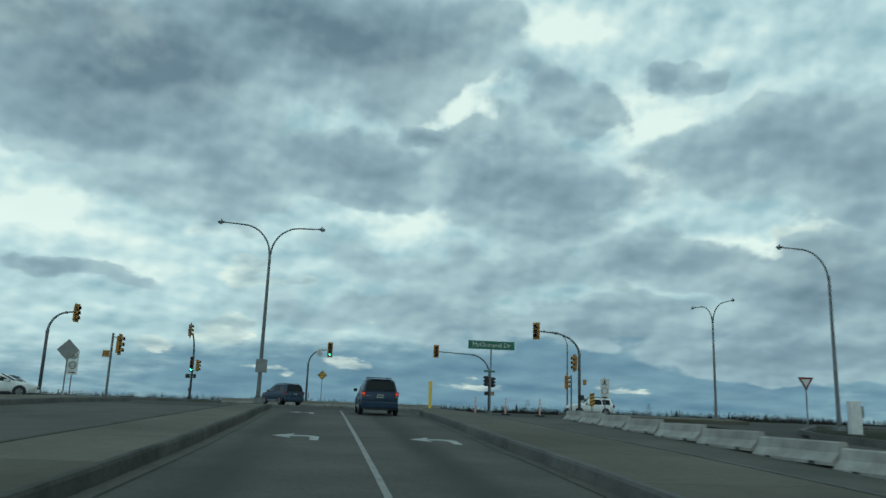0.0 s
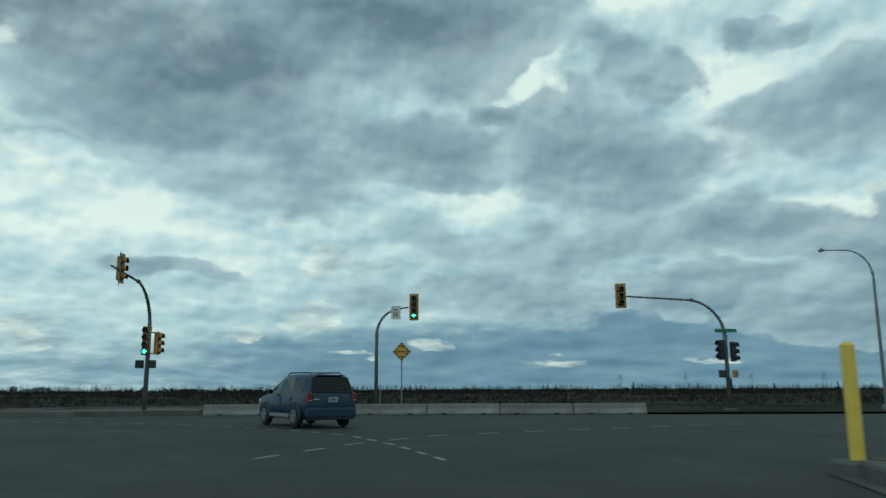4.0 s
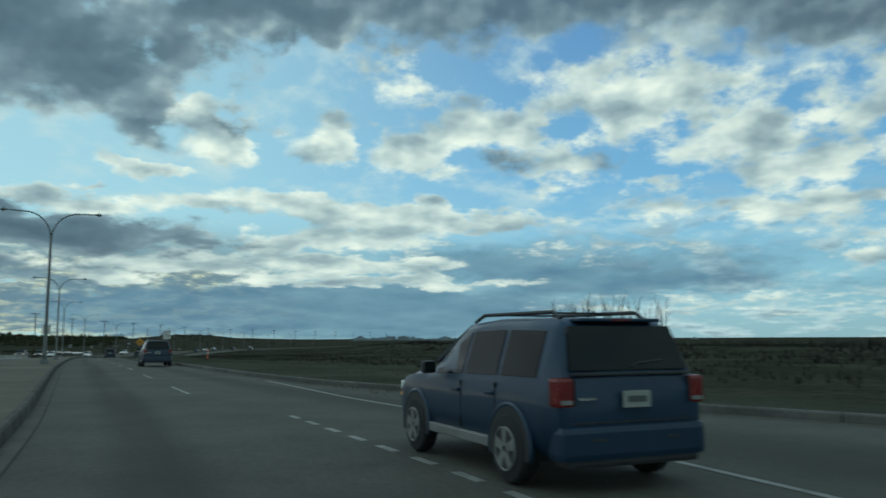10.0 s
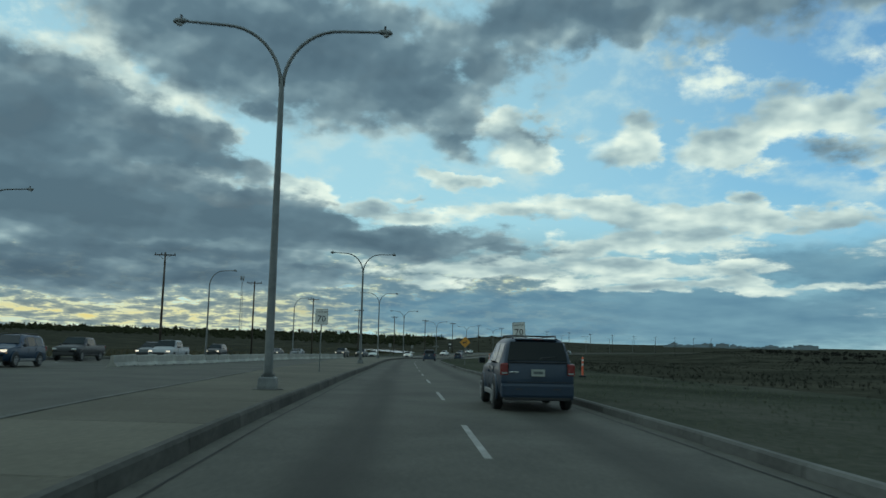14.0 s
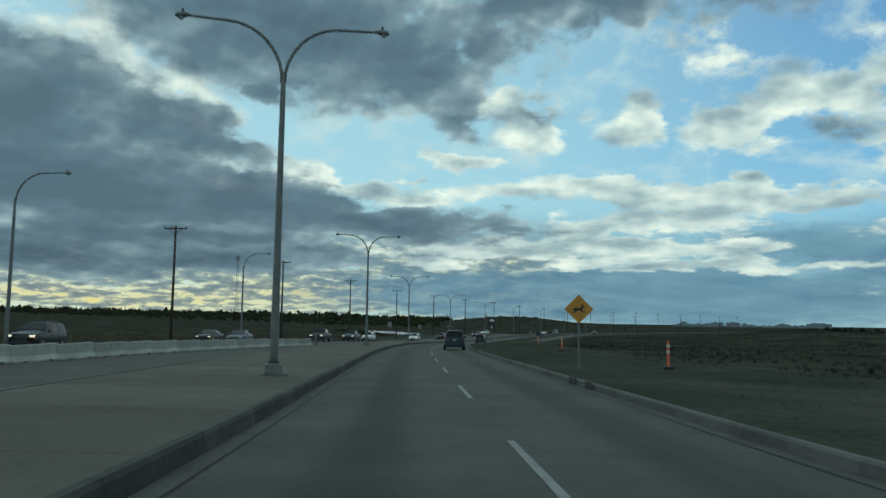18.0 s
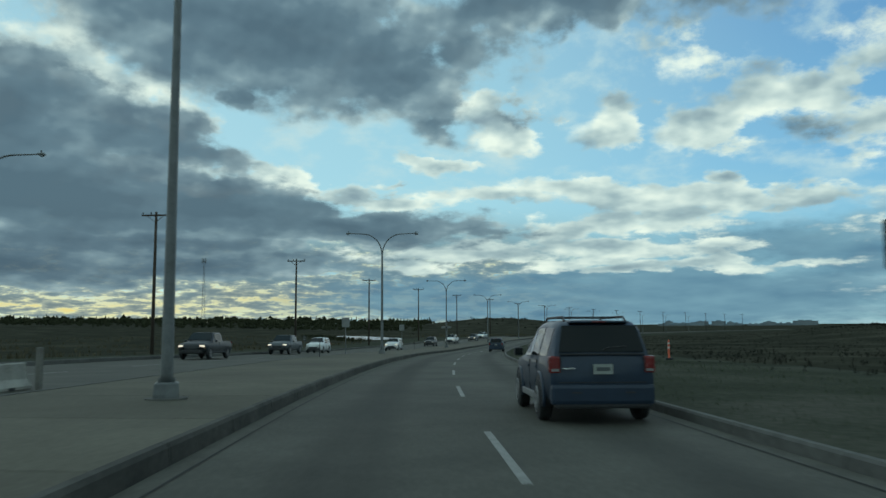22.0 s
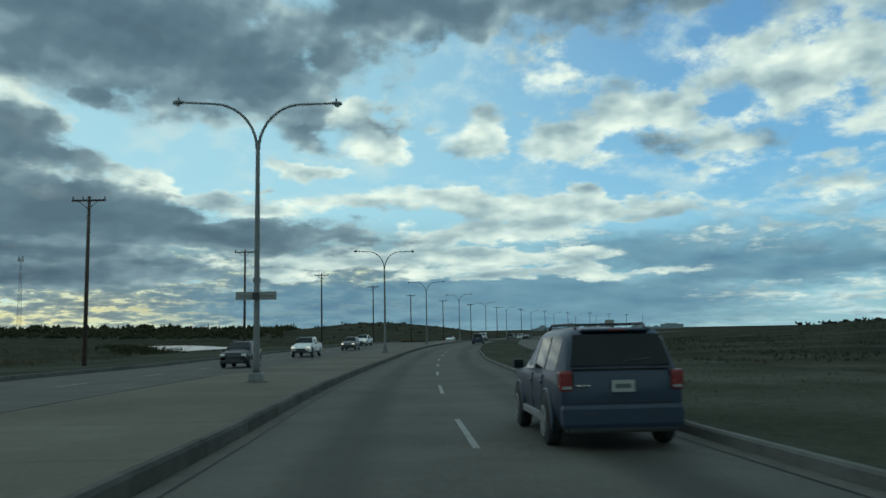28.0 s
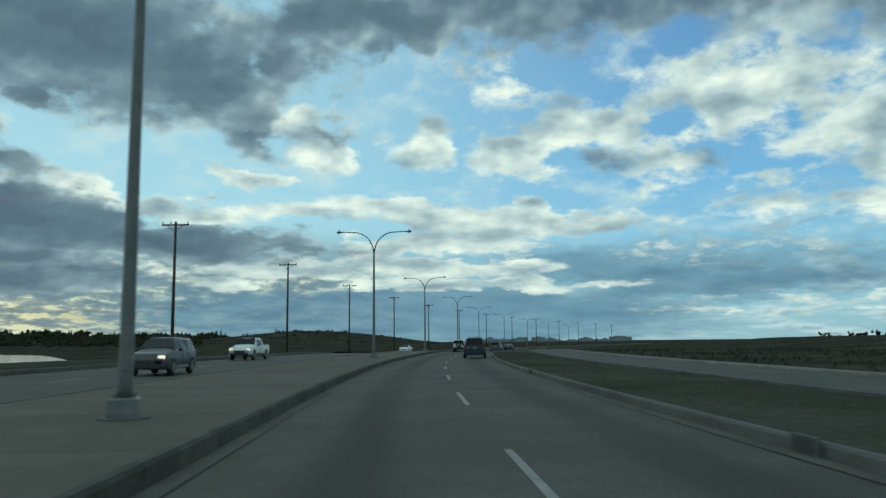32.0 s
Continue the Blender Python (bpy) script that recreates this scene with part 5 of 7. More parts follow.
ring = [(0.2 * math.cos(radians(a)), -0.054, 0.2 * math.sin(radians(a))) for a in range(0, 361, 20)]
WALKER = [(-0.04, 0.15), (0.04, 0.15), (0.05, 0.02), (0.1, -0.15), (0.05, -0.15), (0, -0.03), (-0.07, -0.15), (-0.12, -0.13), (-0.05, 0.02)]
route = stand("path_sign", -17.2, 50.3, 8, "white walking and cycling plates with green rings and an arrow plate", 0.15)
post(route, 3.0)
for z in (2.55, 1.93):
    part("plate", plate_bm(rounded(0.62, 0.6, 0.03), -0.05, -0.035), WHITE_SIGN, route).location = (0, 0, z)
    part("ring_shape", tube_bm(ring, 0.026, 6), GREEN_SIGN, route).location = (0, 0, z)
part("walker_shape", plate_bm(WALKER, -0.056, -0.051), BLACK_PAINT, route).location = (0, 0, 2.55)
for k in (-0.07, 0.07):
    part("cycle_wheel_shape", tube_bm([(k + 0.05 * math.cos(radians(a)), -0.054, 0.05 * math.sin(radians(a))) for a in range(0, 361, 30)], 0.012, 6), BLACK_PAINT, route).location = (0, 0, 1.9)
part("arrow_plate", plate_bm(rounded(0.62, 0.27, 0.03), -0.05, -0.035), WHITE_SIGN, route).location = (0, 0, 1.48)
part("arrow", plate_bm([(0.2, 0), (0.1, 0.07), (0.1, 0.025), (-0.2, 0.025), (-0.2, -0.025), (0.1, -0.025), (0.1, -0.07)], -0.056, -0.051), BLACK_PAINT, route).location = (0, 0, 1.48)

ped = stand("path_sign", 18.1, 53.8, -10, "two white walking and cycling plates on one post", 0.05)
post(ped, 2.75)
part("lower_plate", plate_bm(rounded(0.62, 0.26, 0.03), -0.05, -0.035), WHITE_SIGN, ped).location = (0, 0, 1.36)
part("bar", plate_bm([(-0.18, -0.05), (0.18, -0.05), (0.18, 0.05), (-0.18, 0.05)], -0.056, -0.051), BLACK_PAINT, ped).location = (0, 0, 1.36)
for z, s in ((2.4, 0.6), (1.8, 0.6)):
    part("plate", plate_bm(rounded(0.62, s, 0.03), -0.05, -0.035), WHITE_SIGN, ped).location = (0, 0, z)
part("walker_shape", plate_bm([(-0.04, 0.2), (0.04, 0.2), (0.06, 0.02), (0.14, -0.2), (0.07, -0.2), (0, -0.04), (-0.1, -0.2), (-0.16, -0.18), (-0.06, 0.02)], -0.056, -0.051), BLACK_PAINT, ped).location = (0, 0, 2.4)
bm = tube_bm([(0.21 * math.cos(radians(a)), -0.054, 0.21 * math.sin(radians(a))) for a in range(0, 361, 20)], 0.018, 6)
part("ring_shape", bm, BLACK_PAINT, ped).location = (0, 0, 1.82)


def hazard(x, y, turn, centre, label):
    top = stand("hazard_board", x, y, turn, label, 0.05, "road sign")
    post(top, centre + 0.4)
    part("board", plate_bm(rounded(0.34, 0.85, 0.02), -0.05, -0.035), YELLOW_SIGN, top).location = (0, 0, centre)
    for k in range(4):
        z = centre - 0.36 + 0.22 * k
        part("bar", plate_bm([(-0.16, 0.0), (0.16, 0.15), (0.16, 0.05), (-0.16, -0.1)], -0.056, -0.051), BLACK_PAINT, top).location = (0, 0, z)
    return top


hazard(16.2, 50.8, 0, 1.15, "yellow and black striped hazard board on a post")
nose = stand("hazard_board", -287.9, 29.3, 80, "orange and black chevron board under a grey plate", 0.05, "road sign")
post(nose, 2.4)
part("board", plate_bm(rounded(0.36, 0.8, 0.02), -0.05, -0.035), DULL_ORANGE, nose).location = (0, 0, 1.45)
for k in range(3):
    part("chevron", plate_bm([(-0.17, -0.12), (0, 0.0), (0.17, -0.12), (0.17, 0.0), (0, 0.12), (-0.17, 0.0)], -0.056, -0.051), BLACK_PAINT, nose).location = (0, 0, 1.2 + 0.25 * k)
part("upper_plate", plate_bm(rounded(0.52, 0.62, 0.03), -0.05, -0.035), SIGN_BACK, nose).location = (0, 0, 2.2)

yld = stand("yield_sign", 24.6, 39.5, -10, "white triangular yield sign with a red rim", 0.05)
post(yld, 2.6)
part("rim", plate_bm([(-0.42, 0.3), (0.42, 0.3), (0, -0.42)], -0.05, -0.035), RED_GLASS, yld).location = (0, 0, 2.4)
part("board", plate_bm([(-0.25, 0.2), (0.25, 0.2), (0, -0.22)], -0.056, -0.051), WHITE_SIGN, yld).location = (0, 0, 2.4)
box = tagged(base("utility_cabinet", 21.4, 30.9, rise(21.4, 30.9), -20), "pale grey utility cabinet on the grass", "utility cabinet")
part("body", box_bm(-0.23, 0.23, -0.25, 0.25, 0.1, 1.5, 0.03), WHITE_SIGN, box)
part("plinth", box_bm(-0.3, 0.3, -0.32, 0.32, -0.2, 0.12, 0.02), CONCRETE, box)
part("meter_box", box_bm(0.232, 0.34, -0.15, 0.15, 0.8, 1.3, 0.02), SIGN_BACK, box)
part("cabinet_door", box_bm(-0.19, 0.19, -0.265, -0.252, 0.2, 1.4), WHITE_SIGN, box)


# ---- posts and markers ----
def delineator(x, y, material, label, group, lift=0.0, tall=1.1):
    top = tagged(base("delineator_post", x, y, rise(x, y) + lift), label, "marker post", group)
    part("foot", box_bm(-0.28, 0.28, -0.2, 0.2, -0.02, 0.09, 0.03), RUBBER, top)
    part("tube", tube_bm([(0, 0, 0.08), (0, 0, tall - 0.05), (0, 0, tall)], [0.055, 0.05, 0.03], 12), material, top)
    for z in (0.62, 0.86):
        part("band", tube_bm([(0, 0, z), (0, 0, z + 0.1)], 0.0565, 12), WHITE_SIGN, top)


for x, y in ((-100.8, 60.3), (-136.1, 50.9), (-167.9, 44.6), (-202.6, 39.3)):
    delineator(x, y, ORANGE, "orange tube marker with pale bands on a black foot", "orange verge markers", 0.2)
PALE = surface("faded_red_plastic", (0.5, 0.25, 0.2), (0.65, 0.4, 0.33), 4, 0.6)
for x, y in ((8.0, 49.1), (10.0, 49.3), (12.1, 48.7)):
    delineator(x, y, PALE, "faded pink tube marker on a black rubber foot", "faded lane markers")
for x in (-207, -258, -300):
    px, py = along(x, -8.0)
    th = tagged(base("marker_post", px, py, rise(px, py) + 0.14), "thin dark marker post on the median", "marker post", "thin median markers")
    part("rod", tube_bm([(0, 0, 0), (0, 0, 1.3)], 0.03, 8), DARK, th)
bol = tagged(base("bollard", 5.4, 52.3, rise(5.4, 52.3)), "tall yellow bollard on a round concrete foot", "bollard")
part("pipe", tube_bm([(0, 0, 0.2), (0, 0, 2.0), (0, 0, 2.05)], [0.11, 0.11, 0.06], 16), YELLOW_POST, bol)
part("foot", tube_bm([(0, 0, -0.1), (0, 0, 0.18), (0, 0, 0.22)], [0.42, 0.4, 0.34], 18), CONCRETE, bol)
plate = part("lamp_sign", plate_bm(rounded(0.62, 0.72, 0.03), -0.15, -0.125), SIGN_BACK, lamp0)
plate.location = (0.05, 0, 2.05)
cross5 = tagged(base("lamp_sign_board", -269.9, 13.49, rise(-269.9, 13.49) + 0.15, 96), "grey plate bolted across a lamp pole", "road sign")
part("board", box_bm(-0.71, 0.71, -0.17, -0.14, 2.95, 3.24, 0.01), SIGN_BACK, cross5)
part("rail", box_bm(-0.6, -0.12, -0.19, -0.171, 3.08, 3.11), GALV, cross5)
part("rail", box_bm(0.12, 0.6, -0.19, -0.171, 3.08, 3.11), GALV, cross5)
part("clamp", box_bm(-0.12, 0.12, -0.2, -0.171, 2.97, 3.22, 0.01), DARK, cross5)
part("clamp", tube_bm([(0, 0, 3.58), (0, 0, 3.74)], 0.14, 12), GALV, cross5)


# ---- concrete barriers ----
PALE_BARRIER = surface("pale_barrier_concrete", (0.2, 0.195, 0.175), (0.4, 0.39, 0.35), 1.2, 0.85, 0, 25, 0.3, 0.01, varied=0.1, shine=0.2)


def barrier_run(points, label, length=3.6, high=0.52, stone=None):
    """A row of cast barrier blocks along a line of points; each block is its own thing."""
    p = np.array(points, float)
    s = np.concatenate(([0], np.cumsum(np.hypot(*np.diff(p, axis=0).T))))
    n = int(s[-1] / length)
    first = None
    for k in range(n):
        q = (k + 0.5) * length
        x, y = float(np.interp(q, s, p[:, 0])), float(np.interp(q, s, p[:, 1]))
        j = min(max(int(np.searchsorted(s, q)) - 1, 0), len(p) - 2)
        turn = math.degrees(math.atan2(p[j + 1][1] - p[j][1], p[j + 1][0] - p[j][0])) + random.uniform(-0.7, 0.7)
        m = pose(x, y, rise(x, y), 0, 0, turn)
        if first is None:
            first = base("concrete_barrier", 0, 0, 0)
            tagged(first, label, "barrier", label)
            h = length / 2 - 0.03
            bm = bmesh.new()
            prof = [(-0.3, 0.0), (-0.3, 0.08), (-0.13, 0.28), (-0.09, high - 0.03), (-0.06, high), (0.06, high), (0.09, high - 0.03), (0.13, 0.28), (0.3, 0.08), (0.3, 0.0)]
            rows = [[bm.verts.new((xx, a, z)) for a, z in prof] for xx in (-h, -h + 0.04, h - 0.04, h)]
            for r0, r1 in zip(rows, rows[1:]):
                for i in range(len(prof) - 1):
                    bm.faces.new((r0[i], r0[i + 1], r1[i + 1], r1[i]))
            bm.faces.new(rows[0])
            bm.faces.new(rows[-1][::-1])
            bmesh.ops.recalc_face_normals(bm, faces=bm.faces)
            part("block", bm, stone or BARRIER, first)
            for sx in (-h * 0.55, h * 0.55):
                part("lifting_slot", box_bm(sx - 0.12, sx + 0.12, -0.305, 0.305, 0.0, 0.075), DARK, first)
            part("key", box_bm(h, h + 0.05, -0.05, 0.05, 0.1, high - 0.15), CONCRETE, first)
            first.matrix_world = m
        else:
            copy_thing(first, m)


barrier_run([(10.3, -20), (10.7, 12), (11.0, 22), (11.25, 30.6), (11.5, 36), (11.9, 42.2)], "pale concrete barrier block beside the slip lane", stone=PALE_BARRIER)
barrier_run([(-12.4, 78.0), (0.6, 78.6), (12.4, 78.3)], "grey concrete barrier block at the far side of the crossing")
barrier_run([(-98, 32.6), (-108, 30.4), (-122.5, 27.3), (-144, 22.6), (-163, 19.9), (-178, 19.2)], "weathered concrete barrier block along the closed turning lane", 3.6, 0.72, PALE_BARRIER)
flat_sheet("corner_pad", [(-24.2, 77.35), (-22.8, 77.0), (-21, 76.85), (-17.8, 76.95), (-14.3, 77.85), (-13.0, 78.7), (-13.5, 82), (-15.4, 84), (-18.3, 82.7), (-19.6, 80.2), (-21.9, 79.6), (-23.6, 78.2)], MEDIAN, 0.23, label="low concrete corner pad", category="pavement")
kerb_line("corner_kerb", [(-13.5, 82.1), (-15.4, 84.15), (-18.4, 82.85), (-19.7, 80.35), (-21.95, 79.75), (-23.75, 78.3), (-24.4, 77.3), (-22.8, 76.85), (-21, 76.7), (-17.8, 76.8), (-14.3, 77.7), (-12.9, 78.6)], -1)
flat_sheet("slip_mouth", [(-27, 75), (-12.2, 75), (-12.2, 87.4), (-20.6, 86.5), (-25.3, 84.1), (-27, 83)], ASPHALT, -0.01, label="asphalt turning lane behind the corner pad")
flat_sheet("back_pad", [(-26.8, 83.0), (-24.1, 81.8), (-22.6, 83.3), (-23.5, 85.0), (-25.2, 84.2)], MEDIAN, 0.2, label="small concrete pad by the turning lane", category="pavement")
kerb_line("back_kerb", [(-25.3, 83.9), (-23.5, 85.2), (-20.6, 86.4), (-12.3, 87.2)], -1)
flat_sheet("sidewalk", [(-17.5, -60), (-14.2, -60), (-14.2, 52.5), (-16.5, 55), (-19, 55)], MEDIAN, 0.22, label="tan concrete sidewalk at the corner", category="pavement")
kerb_line("sidewalk_kerb", [(-14.0, -60), (-14.0, 20), (-14.0, 52.5)], -1)
flat_sheet("field_edge", [(-62, 69), (-49, 72.2), (-38, 78.3), (-31, 82.8), (-25.3, 84.2), (-20.6, 86.5), (-12.5, 87.3), (-12.2, 79.2), (60, 79.2), (60, 96), (-62, 96)], SCRUB, 0.05, label="rough grass beyond the crossing", category="grass")
flat_sheet("signal_island", [(-25, 58.5), (-20.5, 56.6), (-20, 58), (-24.5, 60)], MEDIAN, 0.23, label="small concrete island under a signal", category="pavement")
flat_sheet("lawn", [(17, -60), (60, -60), (60, 41), (24, 37.5), (17.8, 29), (17, 10)], GRASS, 0.1, label="green lawn inside the slip lane", category="grass")
kerb_line("lawn_kerb", [(60, 41.2), (24, 37.7), (17.7, 29), (16.8, 10), (16.8, -60)], 1)
flat_sheet("corner_right", [(15.2, 46), (24, 44.6), (28, 55), (22, 62), (16.5, 60.5)], MEDIAN, 0.2, label="concrete corner pad beneath the near signal", category="pavement")

# ---- ramp beside the west road ----
RAMP_N = ((288, 296, 340, 400, 450, 520), (11.6, 10.3, 10.4, 9.6, 6.5, 5.2))
RAMP_F = ((288, 296, 340, 400, 450, 520), (13.0, 14.2, 14.8, 14.6, 11.5, 9.0))
tagged(ribbon("ramp_road", lane(-288, -520, RAMP_N, RAMP_F), [0.13, 0.13], LANES), "pale asphalt ramp running beside the road", "road", kind="structure")
kerb_line("ramp_kerb", lane(-288, -480, RAMP_F)[0], 1, BARRIER, height=0.28, width=0.3)
kerb_line("ramp_kerb", lane(-288, -440, RAMP_N)[0], -1, height=0.17, width=0.15)
kerb_line("ramp_kerb", [lane(-288, -520, RAMP_N)[0][0], lane(-288, -520, RAMP_F)[0][0]], 1, height=0.2)

# ---- kerb inlets ----
for x in (-92.3, -96.5, -124.9, -126.8, -162.0, -190.0, -192.2, -232.0, -313.0, -315.5, -338.0):
    px, py = along(x, KR)
    g = tagged(base("kerb_inlet", px, py, rise(px, py), course(x)), "black slotted storm drain inlet in the kerb", "storm drain", "kerb inlets")
    part("frame", box_bm(-0.03, 0.03, -0.3, 0.3, 0.0, 0.24, 0.01), CONCRETE, g)
    for k in range(4):
        part("slot", box_bm(-0.036, -0.03, -0.23 + 0.13 * k, -0.16 + 0.13 * k, 0.03, 0.2), DARK, g)


# ---- arrows painted on the approach ----
def turn_arrow(x, y):
    top = tagged(base("turn_arrow", x, y, rise(x, y) + 0.007), "worn white left turn arrow painted on the asphalt", "road marking", kind="structure")
    outline = [(-0.85, 0.25), (-0.28, 1.12), (-0.32, 0.5), (0.05, 0.58), (0.3, 0.42), (0.4, 0.1), (0.42, -1.0), (0.33, -1.08), (0.2, -1.02), (0.17, -0.1), (0.08, 0.12), (-0.1, 0.16), (-0.36, 0.1), (-0.3, -0.5)]
    bm = bmesh.new()
    slope = (rise(x, y + 1) - rise(x, y - 1)) / 2
    bm.faces.new([bm.verts.new((a, b, b * slope)) for a, b in outline])
    for f in bm.faces:
        if f.normal.z < 0:
            f.normal_flip()
    part("paint", bm, ARROW, top)


for x, y in ((-1.1, 20.5), (2.5, 20.5), (-2.0, 37.4)):
    turn_arrow(x, y)

# two square posts beside the closed turning lane, and a chevron board beyond the far carriageway
for x, y in ((-154.5, 20.6), (-175.8, 19.9)):
    st = tagged(base("marker_post", x, y, rise(x, y)), "short grey square post at the end of a barrier", "marker post", "square posts")
    part("stake", box_bm(-0.07, 0.07, -0.07, 0.07, -0.1, 1.15, 0.015), BARRIER, st)
    part("cap", box_bm(-0.075, 0.075, -0.075, 0.075, 1.15, 1.18, 0.01), BARRIER, st)
chv = stand("chevron_board", -258.0, -4.3, 95, "dark chevron board beside the far carriageway", 0.1)
post(chv, 2.0)
part("board", plate_bm(rounded(0.5, 0.7, 0.03), -0.05, -0.035), BLACK_PAINT, chv).location = (0, 0, 1.6)
for k in range(2):
    part("chevron", plate_bm([(-0.2, -0.1), (0, 0.06), (0.2, -0.1), (0.2, 0.02), (0, 0.18), (-0.2, 0.02)], -0.056, -0.051), SIGN_BACK, chv).location = (0, 0, 1.42 + 0.28 * k)

NAVY_CAR = car_paint("navy_car_paint", (0.018, 0.032, 0.055))

# ---- vehicles: built facing +y, on their wheels at z = 0 ----
SHAPES = {
    # stations from the tail forward: y, half width, sill, belt, top, half width of the roof
    "suv": [(-2.22, 0.8, 0.46, 0.94, 1.0, 0.76), (-2.18, 0.85, 0.4, 1.02, 1.12, 0.76), (-2.0, 0.885, 0.36, 1.06, 1.6, 0.66), (-1.85, 0.895, 0.34, 1.06, 1.69, 0.66), (-0.6, 0.9, 0.34, 1.05, 1.73, 0.655),
            (0.2, 0.905, 0.34, 1.04, 1.69, 0.645), (0.9, 0.905, 0.34, 1.05, 1.2, 0.76), (1.1, 0.9, 0.3, 1.05, 1.13, 0.78), (1.85, 0.88, 0.32, 0.99, 1.06, 0.72), (2.1, 0.84, 0.34, 0.9, 0.98, 0.68), (2.2, 0.78, 0.36, 0.74, 0.8, 0.6), (2.24, 0.72, 0.4, 0.62, 0.65, 0.55)],
    "offroad": [(-2.1, 0.76, 0.5, 0.98, 1.02, 0.72), (-2.05, 0.79, 0.45, 1.08, 1.16, 0.74), (-1.98, 0.8, 0.44, 1.1, 1.74, 0.7), (-1.7, 0.8, 0.44, 1.1, 1.8, 0.7), (-0.4, 0.8, 0.44, 1.1, 1.82, 0.7),
             (0.45, 0.8, 0.44, 1.1, 1.78, 0.69), (0.75, 0.8, 0.44, 1.1, 1.2, 0.72), (0.9, 0.78, 0.45, 1.08, 1.16, 0.68), (1.8, 0.7, 0.46, 1.02, 1.1, 0.6), (1.92, 0.66, 0.5, 0.95, 1.0, 0.55), (2.02, 0.62, 0.55, 0.75, 0.78, 0.5)],
    "sedan": [(-2.35, 0.74, 0.42, 0.78, 0.82, 0.62), (-2.25, 0.82, 0.32, 0.95, 1.02, 0.68), (-1.75, 0.88, 0.27, 0.98, 1.08, 0.68), (-1.3, 0.9, 0.25, 0.97, 1.24, 0.62), (-0.6, 0.905, 0.24, 0.95, 1.42, 0.62),
              (0.25, 0.905, 0.24, 0.93, 1.42, 0.62), (1.1, 0.9, 0.25, 0.91, 1.0, 0.7), (1.3, 0.89, 0.25, 0.88, 0.95, 0.7), (2.0, 0.85, 0.27, 0.78, 0.84, 0.64), (2.25, 0.78, 0.3, 0.68, 0.72, 0.56), (2.35, 0.68, 0.36, 0.56, 0.59, 0.5)],
    "pickup": [(-2.9, 0.9, 0.55, 1.18, 1.2, 0.8), (-2.85, 0.97, 0.48, 1.22, 1.24, 0.86), (-1.0, 0.98, 0.46, 1.22, 1.24, 0.86), (-0.96, 0.98, 0.46, 1.2, 1.8, 0.74), (-0.8, 0.98, 0.46, 1.2, 1.88, 0.75), (0.6, 0.98, 0.46, 1.18, 1.88, 0.75),
               (1.35, 0.98, 0.46, 1.17, 1.3, 0.82), (1.6, 0.97, 0.46, 1.15, 1.24, 0.82), (2.55, 0.95, 0.48, 1.08, 1.15, 0.78), (2.78, 0.9, 0.5, 0.95, 1.0, 0.72), (2.88, 0.82, 0.52, 0.78, 0.8, 0.65)],
}
AXLES = {"suv": (-1.31, 1.33, 0.36), "offroad": (-1.35, 1.4, 0.4), "sedan": (-1.38, 1.42, 0.33), "pickup": (-1.75, 1.85, 0.42)}
DOORS = {"suv": ((-1.78, -1.02), (-0.92, -0.12), (-0.03, 0.72)), "offroad": ((-1.85, -0.85), (-0.75, -0.1), (-0.02, 0.55)), "sedan": ((-1.25, -0.7), (-0.62, 0.1), (0.18, 0.85)), "pickup": ((-0.72, -0.12), (-0.04, 0.6), (0.66, 1.05))}
GLASS = {"suv": ((-2.16, 1.17, -2.0, 1.6), (0.28, 1.65, 0.87, 1.22)), "offroad": ((-2.045, 1.2, -1.985, 1.7), (0.48, 1.72, 0.73, 1.24)), "sedan": ((-1.72, 1.1, -0.72, 1.4), (0.32, 1.4, 1.05, 1.04)), "pickup": ((-1.0, 1.28, -0.965, 1.76), (0.68, 1.84, 1.3, 1.34))}


def station(shape, y):
    s = np.array(SHAPES[shape])
    return [float(np.interp(y, s[:, 0], s[:, i])) for i in range(1, 6)]


def ring(w, zl, zb, zt, rw):
    half = [(0.86 * w, zl), (0.97 * w, zl + 0.1), (w, zl + 0.3), (0.99 * w, zb - 0.1), (0.955 * w, zb), (rw * 1.05, max(zt - 0.1, zb + 0.01)), (rw * 0.9, zt - 0.015), (rw * 0.45, zt + 0.008)]
    return half + [(-x, z) for x, z in half[::-1]]


